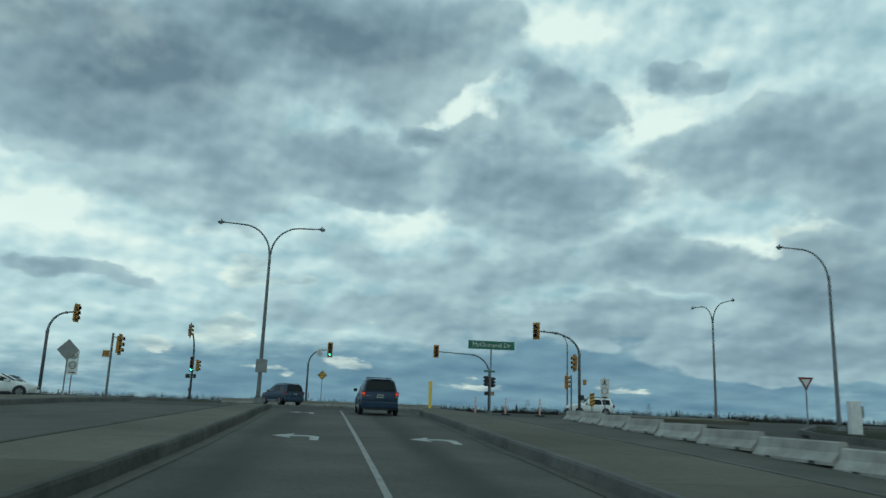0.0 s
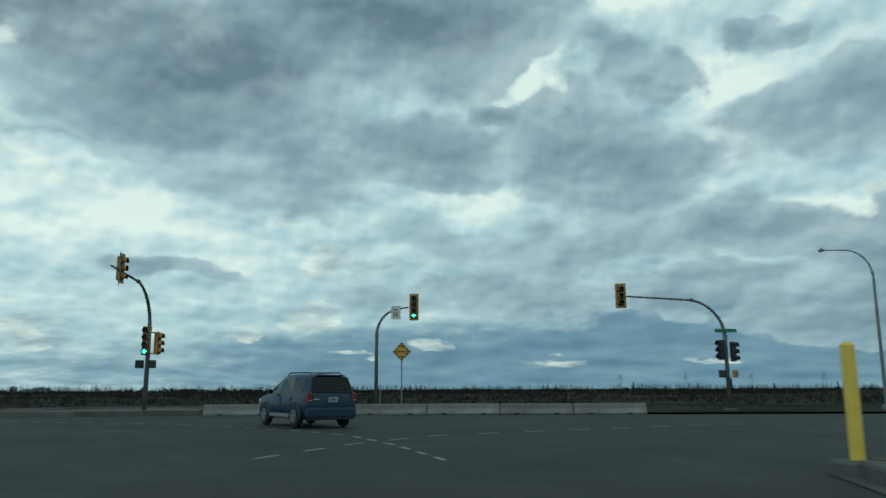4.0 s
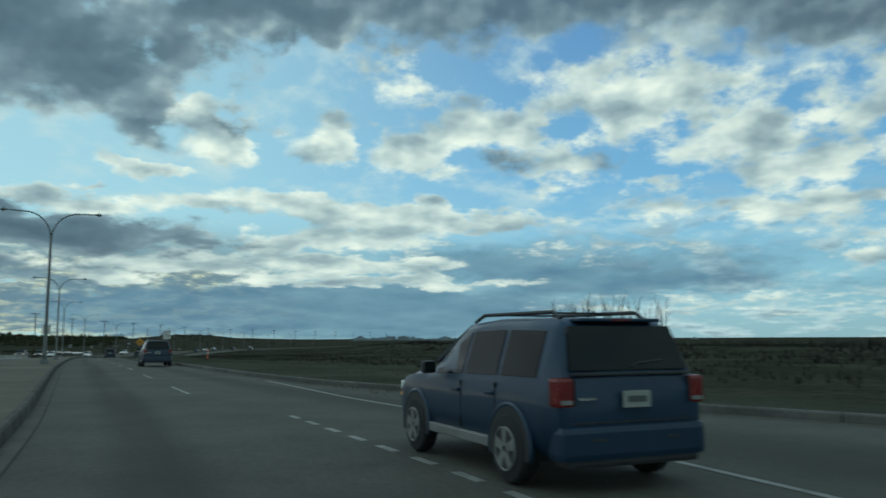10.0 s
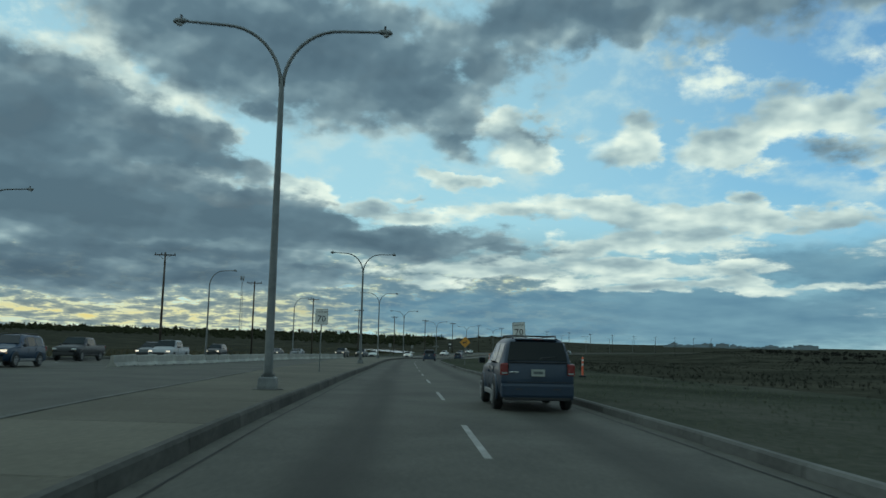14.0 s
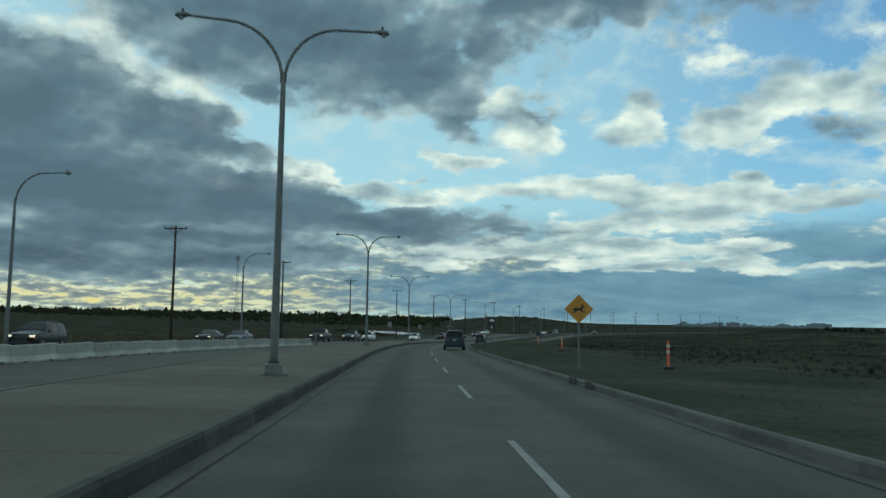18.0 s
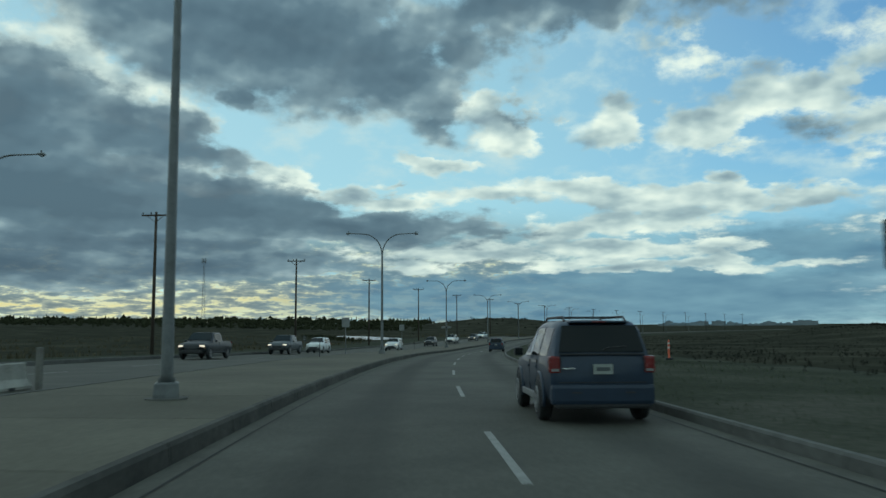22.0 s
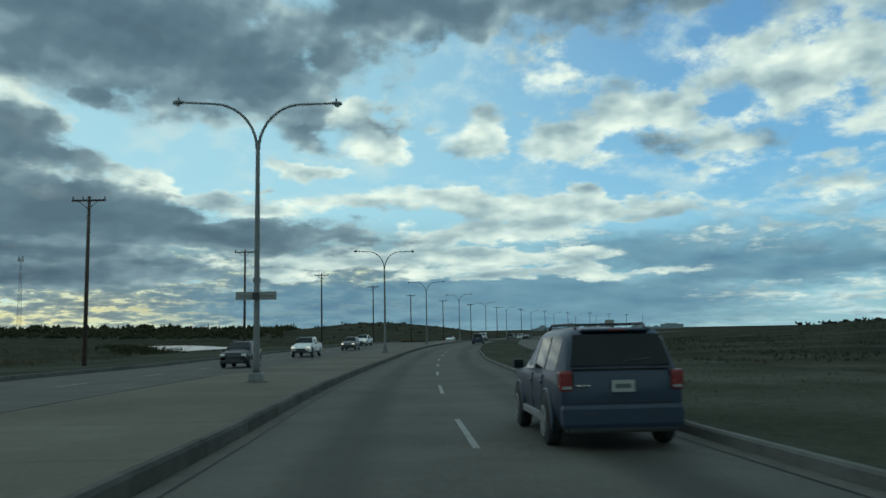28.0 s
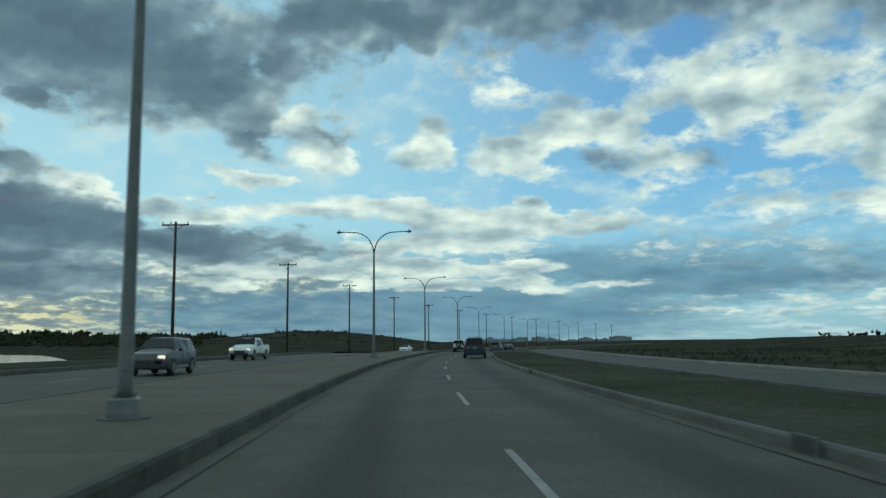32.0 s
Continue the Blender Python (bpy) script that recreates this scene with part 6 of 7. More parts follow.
def vehicle(kind, paint, label, category, x, y, heading, braking=False, beams=False, plated=True):
    """A whole vehicle with its wheels, panes, lamps and fittings."""
    shape = SHAPES[kind]
    z0 = rise(x, y) + 0.005
    name = {"suv": "suv", "offroad": "offroad_car", "sedan": "sedan", "pickup": "pickup_truck"}[kind]
    fx, fy = -math.sin(radians(heading)) * 1.3, math.cos(radians(heading)) * 1.3
    ahead, behind = rise(x + fx, y + fy), rise(x - fx, y - fy)
    top = tagged(base(name, x, y, z0, heading), label, category)
    top.matrix_world = pose(x, y, (ahead + behind) / 2 + 0.005, math.degrees(math.atan2(ahead - behind, 2.6)), 0, heading)
    bm = bmesh.new()
    fine = []
    ys = [s[0] for s in shape]
    for a, b in zip(ys, ys[1:]):
        fine += [a + (b - a) * k / 2 for k in range(2)] if b - a > 0.3 else [a]
    fine.append(ys[-1])
    rings = [[bm.verts.new((px, yy, pz)) for px, pz in ring(*station(kind, yy))] for yy in fine]
    n = len(rings[0])
    for r0, r1 in zip(rings, rings[1:]):
        for k in range(n):
            bm.faces.new((r0[k], r0[(k + 1) % n], r1[(k + 1) % n], r1[k]))
    bm.faces.new(rings[0])
    bm.faces.new(rings[-1][::-1])
    bmesh.ops.recalc_face_normals(bm, faces=bm.faces)
    body = part("body", bm, paint, top, smooth=True)
    body.data.set_sharp_from_angle(angle=radians(38))
    wide = max(s[1] for s in shape)

    def side_pane(y0, y1, side, pane):
        bm = bmesh.new()
        v = []
        for yy, u in ((y0, 0.08), (y1, 0.08), (y1, 0.95), (y0, 0.95)):
            w, zl, zb, zt, rw = station(kind, yy)
            a, b = Vector((0.955 * w, yy, zb)), Vector((rw * 1.05, yy, max(zt - 0.1, zb + 0.01)))
            q = a.lerp(b, u)
            v.append(q + Vector((0.008, 0, 0.003)))
        inner = [q - Vector((0.02, 0, 0.008)) for q in v]
        f = [bm.verts.new((q.x * side, q.y, q.z)) for q in v]
        g = [bm.verts.new((q.x * side, q.y, q.z)) for q in inner]
        bm.faces.new(f)
        for i in range(4):
            bm.faces.new((f[i], f[(i + 1) % 4], g[(i + 1) % 4], g[i]))
        bmesh.ops.recalc_face_normals(bm, faces=bm.faces)
        part(pane, bm, CAR_GLASS, top)

    for side in (-1, 1):
        for y0, y1 in DOORS[kind]:
            side_pane(y0, y1, side, "side_window")
        for y0, y1 in DOORS[kind][1:]:
            w = station(kind, y0)[0]
            part("door_handle", box_bm(side * (w - 0.03), side * (w + 0.025), y0 - 0.02, y0 + 0.16, station(kind, y0)[2] - 0.17, station(kind, y0)[2] - 0.13, 0.008), paint if kind != "pickup" else CHROME, top)
            bm = box_bm(side * (w - 0.02), side * (w + 0.002), y0 - 0.045, y0 - 0.035, station(kind, y0)[1] + 0.12, station(kind, y0)[2] - 0.03)
            part("door_gap", bm, DARK, top)
        yy = DOORS[kind][2][1] - 0.08
        w, zb = station(kind, yy)[0], station(kind, yy)[2]
        mirror = part("mirror", box_bm(side * (w + 0.02), side * (w + 0.2), yy - 0.06, yy + 0.06, zb + 0.02, zb + 0.18, 0.035), paint if kind == "sedan" else DARK, top)
        part("mirror_glass", box_bm(side * (w + 0.04), side * (w + 0.18), yy - 0.066, yy - 0.061, zb + 0.04, zb + 0.16), CAR_GLASS, mirror)
        if kind in ("suv",):
            part("roof_rail", tube_bm([(side * 0.52, -1.75, 1.69), (side * 0.52, -1.6, 1.765), (side * 0.52, 0.0, 1.78), (side * 0.52, 0.25, 1.7)], 0.022, 8), DARK, top)
        # sill trim
        part("sill", box_bm(side * (wide - 0.1), side * (wide + 0.015), AXLES[kind][0] + 0.42, AXLES[kind][1] - 0.42, SHAPES[kind][4][2] - 0.02, SHAPES[kind][4][2] + 0.1, 0.02), ALLOY if kind == "suv" else DARK, top)
    if kind == "suv":
        part("rear_wiper", tube_bm([(0.02, -2.19, 1.2), (0.1, -2.17, 1.24), (0.42, -2.16, 1.27)], 0.011, 6), DARK, top)
        part("spoiler", box_bm(-0.5, 0.5, -2.06, -1.86, 1.655, 1.69, 0.015), paint, top)
        part("high_brake_lamp", box_bm(-0.12, 0.12, -2.066, -2.058, 1.664, 1.68), RED_GLASS, top)
        part("window_frame", box_bm(-0.7, 0.7, -2.215, -2.17, 1.125, 1.15, 0.008), DARK, top)
        for yy in (-1.1, -0.2):
            part("cross_bar", box_bm(-0.52, 0.52, yy - 0.03, yy + 0.03, 1.765, 1.785, 0.005), DARK, top)
    for pane, (ya, za, yb, zb) in zip(("rear_window", "windshield"), GLASS[kind]):
        bm = bmesh.new()
        out = Vector((0, zb - za, -(yb - ya))).normalized()
        out = out if out.z > 0 or pane == "rear_window" and out.y < 0 else -out
        if pane == "rear_window" and out.y > 0:
            out = -out
        v = []
        for yy, zz, k in ((ya, za, 0.84 if kind == "suv" else 0.92), (yb, zb, 0.94 if kind == "suv" else 0.9)):
            rw = station(kind, yy)[4]
            w = rw * k * (1.12 if (zz < 1.35) else 1.0)
            v.append((w, yy, zz))
        quad = [Vector((-v[0][0], v[0][1], v[0][2])), Vector((v[0][0], v[0][1], v[0][2])), Vector((v[1][0], v[1][1], v[1][2])), Vector((-v[1][0], v[1][1], v[1][2]))]
        f = [bm.verts.new(q + out * 0.03) for q in quad]
        g = [bm.verts.new(q - out * 0.03) for q in quad]
        bm.faces.new(f)
        for i in range(4):
            bm.faces.new((f[i], f[(i + 1) % 4], g[(i + 1) % 4], g[i]))
        bmesh.ops.recalc_face_normals(bm, faces=bm.faces)
        part(pane, bm, CAR_GLASS, top)
    rear, front, r = AXLES[kind]
    for yy in (rear, front):
        for side in (-1, 1):
            xo = wide + 0.012
            arch = bmesh.new()
            pts = [(math.cos(radians(a)) * (r + 0.075), math.sin(radians(a)) * (r + 0.075)) for a in range(-12, 193, 12)]
            v0 = [arch.verts.new((side * (xo + 0.004), yy + a, r + b)) for a, b in pts]
            v1 = [arch.verts.new((side * (xo - 0.2), yy + a, r + b)) for a, b in pts]
            arch.faces.new(v0)
            for k in range(len(pts) - 1):
                arch.faces.new((v0[k], v0[k + 1], v1[k + 1], v1[k]))
            bmesh.ops.recalc_face_normals(arch, faces=arch.faces)
            part("wheel_arch", arch, DARK, top)
            lip = tube_bm([(side * (wide - 0.005), yy + a * 1.04, r + b * 1.04) for a, b in pts], 0.03, 8)
            part("arch_flare", lip, DARK if kind == "offroad" else paint, top, smooth=True)
            wheel = base("wheel", 0, 0, 0)
            wheel.parent = top
            wheel.location = (side * (xo - 0.1), yy, r)
            t = tube_bm([(-0.11, 0, 0), (-0.1, 0, 0), (-0.06, 0, 0), (0.06, 0, 0), (0.1, 0, 0), (0.11, 0, 0)], [r * 0.7, r * 0.93, r, r, r * 0.93, r * 0.7], 24)
            part("tyre", t, RUBBER, wheel, smooth=False).location = (side * 0.02, 0, 0)
            rim = tube_bm([(side * 0.1, 0, 0), (side * 0.136, 0, 0)], [r * 0.63, r * 0.6], 20)
            part("rim", rim, DARK, wheel)
            for k in range(5):
                a = radians(72 * k + 90)
                u, v = Vector((0, math.cos(a), math.sin(a))), Vector((0, -math.sin(a), math.cos(a)))
                sp = bmesh.new()
                quad = [u * 0.03 - v * 0.04, u * r * 0.58 - v * 0.055, u * r * 0.58 + v * 0.055, u * 0.03 + v * 0.04]
                lo = [sp.verts.new(q + Vector((side * 0.13, 0, 0))) for q in quad]
                hi_v = [sp.verts.new(q * 0.97 + Vector((side * 0.152, 0, 0))) for q in quad]
                sp.faces.new(hi_v)
                for e in range(4):
                    sp.faces.new((lo[e], lo[(e + 1) % 4], hi_v[(e + 1) % 4], hi_v[e]))
                bmesh.ops.recalc_face_normals(sp, faces=sp.faces)
                part("spoke", sp, ALLOY, wheel)
            ringb = tube_bm([(side * 0.142, math.cos(radians(a)) * r * 0.61, math.sin(radians(a)) * r * 0.61) for a in range(0, 361, 24)], 0.012, 6)
            part("rim_edge", ringb, ALLOY, wheel)
    tail, nose = shape[0][0], shape[-1][0]
    tw = station(kind, tail + 0.1)[0]
    zb = station(kind, tail + 0.1)[2]
    part("rear_bumper", box_bm(-tw * 0.99, tw * 0.99, tail - 0.045, tail + 0.25, shape[0][2] - (0.14 if kind == "suv" else 0.02), shape[0][2] + 0.2, 0.07), paint if kind in ("sedan", "suv") else (CHROME if kind == "pickup" else DARK), top)
    part("front_bumper", box_bm(-0.78 * wide, 0.78 * wide, nose - 0.15, nose + 0.05, shape[-1][2] - 0.08, shape[-1][2] + 0.13, 0.04), paint if kind == "sedan" else DARK, top)
    part("valance", box_bm(-tw * 0.9, tw * 0.9, tail - 0.02, tail + 0.25, shape[0][2] - (0.2 if kind == "suv" else 0.16), shape[0][2] + 0.01, 0.04), DARK, top)
    part("tailgate_gap", box_bm(-tw * 0.84, tw * 0.84, tail - 0.012, tail + 0.03, shape[0][2] + 0.215, shape[0][2] + 0.228), DARK, top)
    part("grille", box_bm(-0.45, 0.45, nose - 0.06, nose + 0.03, shape[-1][3] - 0.13, shape[-1][3] + 0.05, 0.02), DARK, top)
    for side in (-1, 1):
        hi = zb - 0.02 if kind != "sedan" else zb - 0.06
        if kind == "suv":
            tl = part("tail_light", box_bm(side * (tw * 0.8), side * (tw + 0.012), tail - 0.014, tail + 0.17, hi - 0.18, hi + 0.1, 0.035), RED_GLASS, top, "glowing red brake light" if braking else "")
            part("brake_lamp", box_bm(side * (tw * 0.83), side * (tw - 0.02), tail - 0.02, tail - 0.013, hi - 0.06, hi + 0.04, 0.002), RED_LAMP if braking else RED_GLASS, tl)
            part("reverse_lens", box_bm(side * (tw * 0.83), side * (tw - 0.02), tail - 0.02, tail - 0.013, hi - 0.15, hi - 0.11), SIGN_BACK, tl)
            part("lens_rim", box_bm(side * (tw * 0.79), side * (tw * 0.8), tail - 0.018, tail + 0.1, hi - 0.17, hi + 0.09), DARK, tl)
            part("bumper_vent", box_bm(side * (tw * 0.42), side * (tw * 0.6), tail - 0.05, tail - 0.044, shape[0][2] + 0.05, shape[0][2] + 0.075), DARK, top)
        else:
            tl = part("tail_light", box_bm(side * (tw * 0.87), side * (tw + 0.015), tail - 0.012, tail + 0.16, hi - 0.17, hi + 0.05, 0.02), RED_LAMP if braking else RED_GLASS, top, "glowing red brake light" if braking else "")
            part("reverse_lens", box_bm(side * (tw * 0.87), side * (tw * 1.0), tail - 0.026, tail - 0.02, hi - 0.09, hi - 0.045), WHITE_SIGN, tl)
        fy = nose - 0.14
        fw, fzb = station(kind, fy)[0], station(kind, fy)[2]
        part("headlight", box_bm(side * fw * 0.62, side * (fw * 0.98), fy - 0.06, fy + 0.09, fzb - 0.13, fzb + 0.01, 0.03), HEAD_LAMP if beams else WHITE_SIGN, top, "lit headlight" if beams else "")
        part("turn_lens", box_bm(side * fw * 0.8, side * (fw * 1.0), fy - 0.1, fy + 0.05, fzb - 0.21, fzb - 0.15, 0.02), AMBER, top)
    if plated:
        plate = part("number_plate", box_bm(-0.16, 0.16, tail - 0.062, tail - 0.045, shape[0][3] - 0.12, shape[0][3] + 0.04), PLATE, top)
        part("plate_bar", box_bm(-0.11, 0.11, tail - 0.066, tail - 0.062, shape[0][3] - 0.07, shape[0][3] - 0.01), GREY_CAR, plate)
        part("badge", box_bm(-0.66, -0.46, tail - 0.04, tail - 0.02, shape[0][3] - 0.04, shape[0][3] - 0.015), CHROME, top)
    part("underbody", box_bm(-wide * 0.8, wide * 0.8, tail + 0.15, nose - 0.2, shape[4][2] - 0.06, shape[4][2] + 0.06), DARK, top)
    for k in (-0.35, 0.4):
        part("exhaust", tube_bm([(k, tail + 0.02, shape[4][2] - 0.05), (k, tail + 0.4, shape[4][2] - 0.05)], 0.03, 8), DARK, top)
        if kind != "pickup":
            break
    if kind == "offroad":
        sp = base("spare_wheel", 0, 0, 0)
        sp.parent = top
        sp.location = (0.05, tail - 0.16, 1.02)
        part("tyre", tube_bm([(0, -0.12, 0), (0, -0.09, 0), (0, 0.09, 0), (0, 0.12, 0)], [0.28, 0.39, 0.39, 0.28], 22), RUBBER, sp)
        part("rim", tube_bm([(0, -0.13, 0), (0, -0.1, 0)], [0.22, 0.25], 16), ALLOY, sp)
    if kind == "pickup":
        part("bed_floor", box_bm(-0.8, 0.8, -2.78, -1.05, 1.225, 1.252), DARK, top)
        part("tailgate_gap", box_bm(-0.86, 0.86, tail - 0.012, tail + 0.02, 0.78, 0.8), DARK, top)
        for side in (-1, 1):
            part("bed_rail", box_bm(side * 0.82, side * 0.93, -2.82, -1.05, 1.23, 1.3, 0.02), paint, top)
    return top


vehicle("suv", BLUE_CAR, "blue compact SUV with roof rails turning through the crossing", "car", -5.7, 67.0, 33)
vehicle("suv", BLUE_CAR, "blue compact SUV leaving the crossing beside the verge", "car", -31.2, 72.3, 103)
vehicle("suv", BLUE_CAR, "blue compact SUV with lit brake lights beside the long island", "car", 1.33, 39.0, 3, True)
vehicle("sedan", WHITE_CAR, "white sedan waiting at the stop line of the far carriageway", "car", -21.8, 51.0, 285)
vehicle("pickup", GREY_CAR, "dark grey pickup truck waiting beside a white sedan", "truck", -24.4, 54.3, 285)
vehicle("sedan", WHITE_CAR, "white sedan at the mouth of the far carriageway", "car", -29.5, 59.2, 285)
vehicle("suv", WHITE_CAR, "white SUV waiting at the far side of the junction", "car", 23.2, 73.6, 92)
QUEUE = "oncoming traffic on the far carriageway"
for kind, paint, label, cat, x, y in (
        ("pickup", GREY_CAR, "dark grey pickup truck waiting on the far carriageway", "truck", -68, 36.7),
        ("suv", WHITE_CAR, "white SUV with lit headlights waiting in the queue", "car", -82.1, 33.2),
        ("suv", BLUE_CAR, "dark blue SUV with lit headlights in the queue", "car", -92.6, 30.3),
        ("sedan", BLACK_CAR, "dark sedan waiting beside a blue SUV", "car", -96.1, 24.3),
        ("pickup", BLACK_CAR, "black pickup truck waiting in the outer lane of the queue", "truck", -111.7, 19.8),
        ("pickup", SILVER_CAR, "silver pickup truck with lit headlights in the queue", "truck", -117.8, 24.1),
        ("suv", GREY_CAR, "dark grey SUV with lit headlights behind the barrier blocks", "car", -124.6, 18.0),
        ("suv", BLACK_CAR, "dark SUV with lit headlights behind the barrier blocks", "car", -146, 13.2),
        ("sedan", BLACK_CAR, "black sedan with lit headlights on the far carriageway", "car", -181, 5.4),
        ("sedan", GREY_CAR, "grey sedan passing the end of the barrier blocks", "car", -177.9, 10.6),
        ("pickup", BLACK_CAR, "black pickup truck with lit headlights on the far carriageway", "truck", -207.9, 7.7),
        ("pickup", GREY_CAR, "grey pickup truck with amber lamps on the far carriageway", "truck", -229.2, 4.9),
        ("suv", WHITE_CAR, "white SUV coming along the far carriageway", "car", -239.4, 4.6),
        ("suv", WHITE_CAR, "white SUV with lit headlights in the inner far lane", "car", -259.9, 8.0),
        ("suv", BLACK_CAR, "black SUV coming along the far carriageway", "car", -294.7, 5.8),
        ("pickup", WHITE_CAR, "white pickup truck with amber lamps on the far carriageway", "truck", -318.0, 5.5),
        ("suv", GREY_CAR, "dark grey SUV with lit headlights on the far carriageway", "car", -342.9, 6.2),
        ("pickup", WHITE_CAR, "white pickup truck with lit headlights farther back", "truck", -374.2, 3.9),
        ("sedan", WHITE_CAR, "white sedan far along the far carriageway", "car", -455, 17.5)):
    tagged(vehicle(kind, paint, label, cat, x, y, course(max(x, -880)) + 180 if x < -60 else 285, beams="lit" in label or "amber" in label, plated=False), group=QUEUE)
for kind, paint, label, cat, x, lat in (
        ("suv", NAVY_CAR, "dark navy SUV driving ahead beside the verge", "car", -76.5, 3.15),
        ("suv", NAVY_CAR, "dark navy SUV in the outer lane near the diamond sign", "car", -171, 3.15),
        ("suv", NAVY_CAR, "dark navy SUV ahead beside the long kerb", "car", -256, 3.15),
        ("suv", NAVY_CAR, "dark navy SUV driving far ahead beside the verge", "car", -372, 3.15),
        ("offroad", WHITE_CAR, "white boxy off-road car with a spare wheel on its tail", "car", -421, -0.7),
        ("suv", GREY_CAR, "grey SUV driving ahead in the distance", "car", -442, 3.15),
        ("sedan", BLACK_CAR, "black sedan driving ahead in the distance", "car", -472, 3.15),
        ("suv", WHITE_CAR, "white SUV driving ahead in the distance", "car", -486, -0.7)):
    px, py = along(x, lat)
    tagged(vehicle(kind, paint, label, cat, px, py, course(x)), group="traffic driving ahead")

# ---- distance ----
# far concrete: the blue-grey haze of distance is put into its colour
HAZY = surface("haze_tinted_concrete", (0.1680, 0.2160, 0.2400), (0.2640, 0.3240, 0.3600), 0.05, 0.9, varied=0.15, shine=0.0)
BARK = surface("bark", (0.0150, 0.0125, 0.0100), (0.0375, 0.0310, 0.0250), 3, 0.9, 0, 30, 0.4, 0.01)
WATER = surface("pond_water", (0.02, 0.03, 0.035), (0.03, 0.042, 0.045), 0.1, 0.12, 0, 1.5, 0.05, 0.01)
STRAW = surface("straw", (0.0494, 0.0455, 0.0267), (0.173, 0.144, 0.0949), 0.3, 0.9, 0, 3, 0.2, 0.02, third=(0.0939, 0.0815, 0.0504), shine=0.0)
BLADE = surface("green_blades", (0.0436, 0.0580, 0.0321), (0.1308, 0.1350, 0.1002), 0.4, 0.9, 0, 3, 0.2, 0.02, shine=0.0)
SPRUCE = surface("dark_trees", (0.0190, 0.0231, 0.0136), (0.0543, 0.0572, 0.0326), 0.05, 0.95, 0, 0.6, 0.2, 0.05, shine=0.0)
BRUSH = surface("dark_brush", (0.0134, 0.0135, 0.0121), (0.0430, 0.0393, 0.0351), 0.3, 0.9, 0, 3, 0.2, 0.02, third=(0.0238, 0.0238, 0.0202), shine=0.0)
rng = random.Random(11)


def skyline(bearing0, bearing1, dist, count, tall, eye, label):
    for i in range(count):
        a = radians(bearing0 + (bearing1 - bearing0) * (i + rng.uniform(-0.3, 0.3)) / max(count - 1, 1))
        d = dist * rng.uniform(0.95, 1.05)
        x, y = eye[0] - d * math.sin(a), eye[1] + d * math.cos(a)
        w, dep, h = rng.uniform(14, 46), rng.uniform(12, 24), tall * rng.choice((0.35, 0.5, 0.6, 0.8, 1.0))
        top = tagged(base("far_building", x, y, land(x, y) - 1, math.degrees(a)), label, "building", label)
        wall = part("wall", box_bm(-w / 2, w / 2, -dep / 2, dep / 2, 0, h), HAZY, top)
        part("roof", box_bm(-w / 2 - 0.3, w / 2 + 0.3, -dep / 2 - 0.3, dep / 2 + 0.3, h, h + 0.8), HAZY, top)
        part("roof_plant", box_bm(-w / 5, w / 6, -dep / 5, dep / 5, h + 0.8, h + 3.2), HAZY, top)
        for k in range(int(h / 4)):
            part("window_band", box_bm(-w / 2 + 1.2, w / 2 - 1.2, -dep / 2 - 0.08, -dep / 2 - 0.02, 1.4 + 4 * k, 2.9 + 4 * k), SIGN_BACK, wall)


skyline(77.0, 86.0, 2300, 24, 12, (-46, 65), "hazy grey city building on the horizon")
skyline(26.4, 29.0, 2400, 5, 18, (-4, 54), "hazy works building on the horizon")
skyline(62, 66, 2500, 4, 8, (-16, 68), "low hazy shed on the horizon")

# lattice mast
mast_top = tagged(base("radio_mast", -978, -410, land(-978, -410) - 0.5), "tall steel lattice radio mast among far trees", "radio mast")
LEG = [(2.6, 0), (-1.3, 2.25), (-1.3, -2.25)]
H_MAST = 74.0
for lx, ly in LEG:
    part("leg", tube_bm([(lx, ly, 0), (lx * 0.35, ly * 0.35, H_MAST)], [0.18, 0.1], 6), GALV, mast_top)
for k in range(18):
    z0, z1 = H_MAST * k / 18, H_MAST * (k + 1) / 18
    f0, f1 = 1 - 0.65 * k / 18, 1 - 0.65 * (k + 1) / 18
    for (ax, ay), (bx, by) in zip(LEG, LEG[1:] + LEG[:1]):
        part("brace", tube_bm([(ax * f0, ay * f0, z0), (bx * f1, by * f1, z1)], 0.09, 4), GALV, mast_top)
        part("strut", tube_bm([(ax * f1, ay * f1, z1), (bx * f1, by * f1, z1)], 0.08, 4), GALV, mast_top)
for k in range(6):
    a = radians(60 * k)
    part("antenna", box_bm(2.2 * math.cos(a) - 0.25, 2.2 * math.cos(a) + 0.25, 2.2 * math.sin(a) - 0.25, 2.2 * math.sin(a) + 0.25, H_MAST - 4, H_MAST + 1.5), SIGN_BACK, mast_top)
part("platform", tube_bm([(0, 0, H_MAST - 2.2), (0, 0, H_MAST - 2.0)], 2.4, 12), GALV, mast_top)

# pond
bm = bmesh.new()
pts = []
for k in range(28):
    a = 2 * math.pi * k / 28
    r = 1 + 0.18 * noise.noise((math.cos(a) * 1.4, math.sin(a) * 1.4, 5))
    pts.append((-426 + r * (70 * 0.889 * math.cos(a) - 8 * 0.458 * math.sin(a)), -44 + r * (70 * 0.458 * math.cos(a) + 8 * 0.889 * math.sin(a))))
zp = -3.75
bm.faces.new([bm.verts.new((x, y, zp)) for x, y in pts])
tagged(part("pond", bm, WATER), "still pond that mirrors the pale sky", "pond", kind="structure")


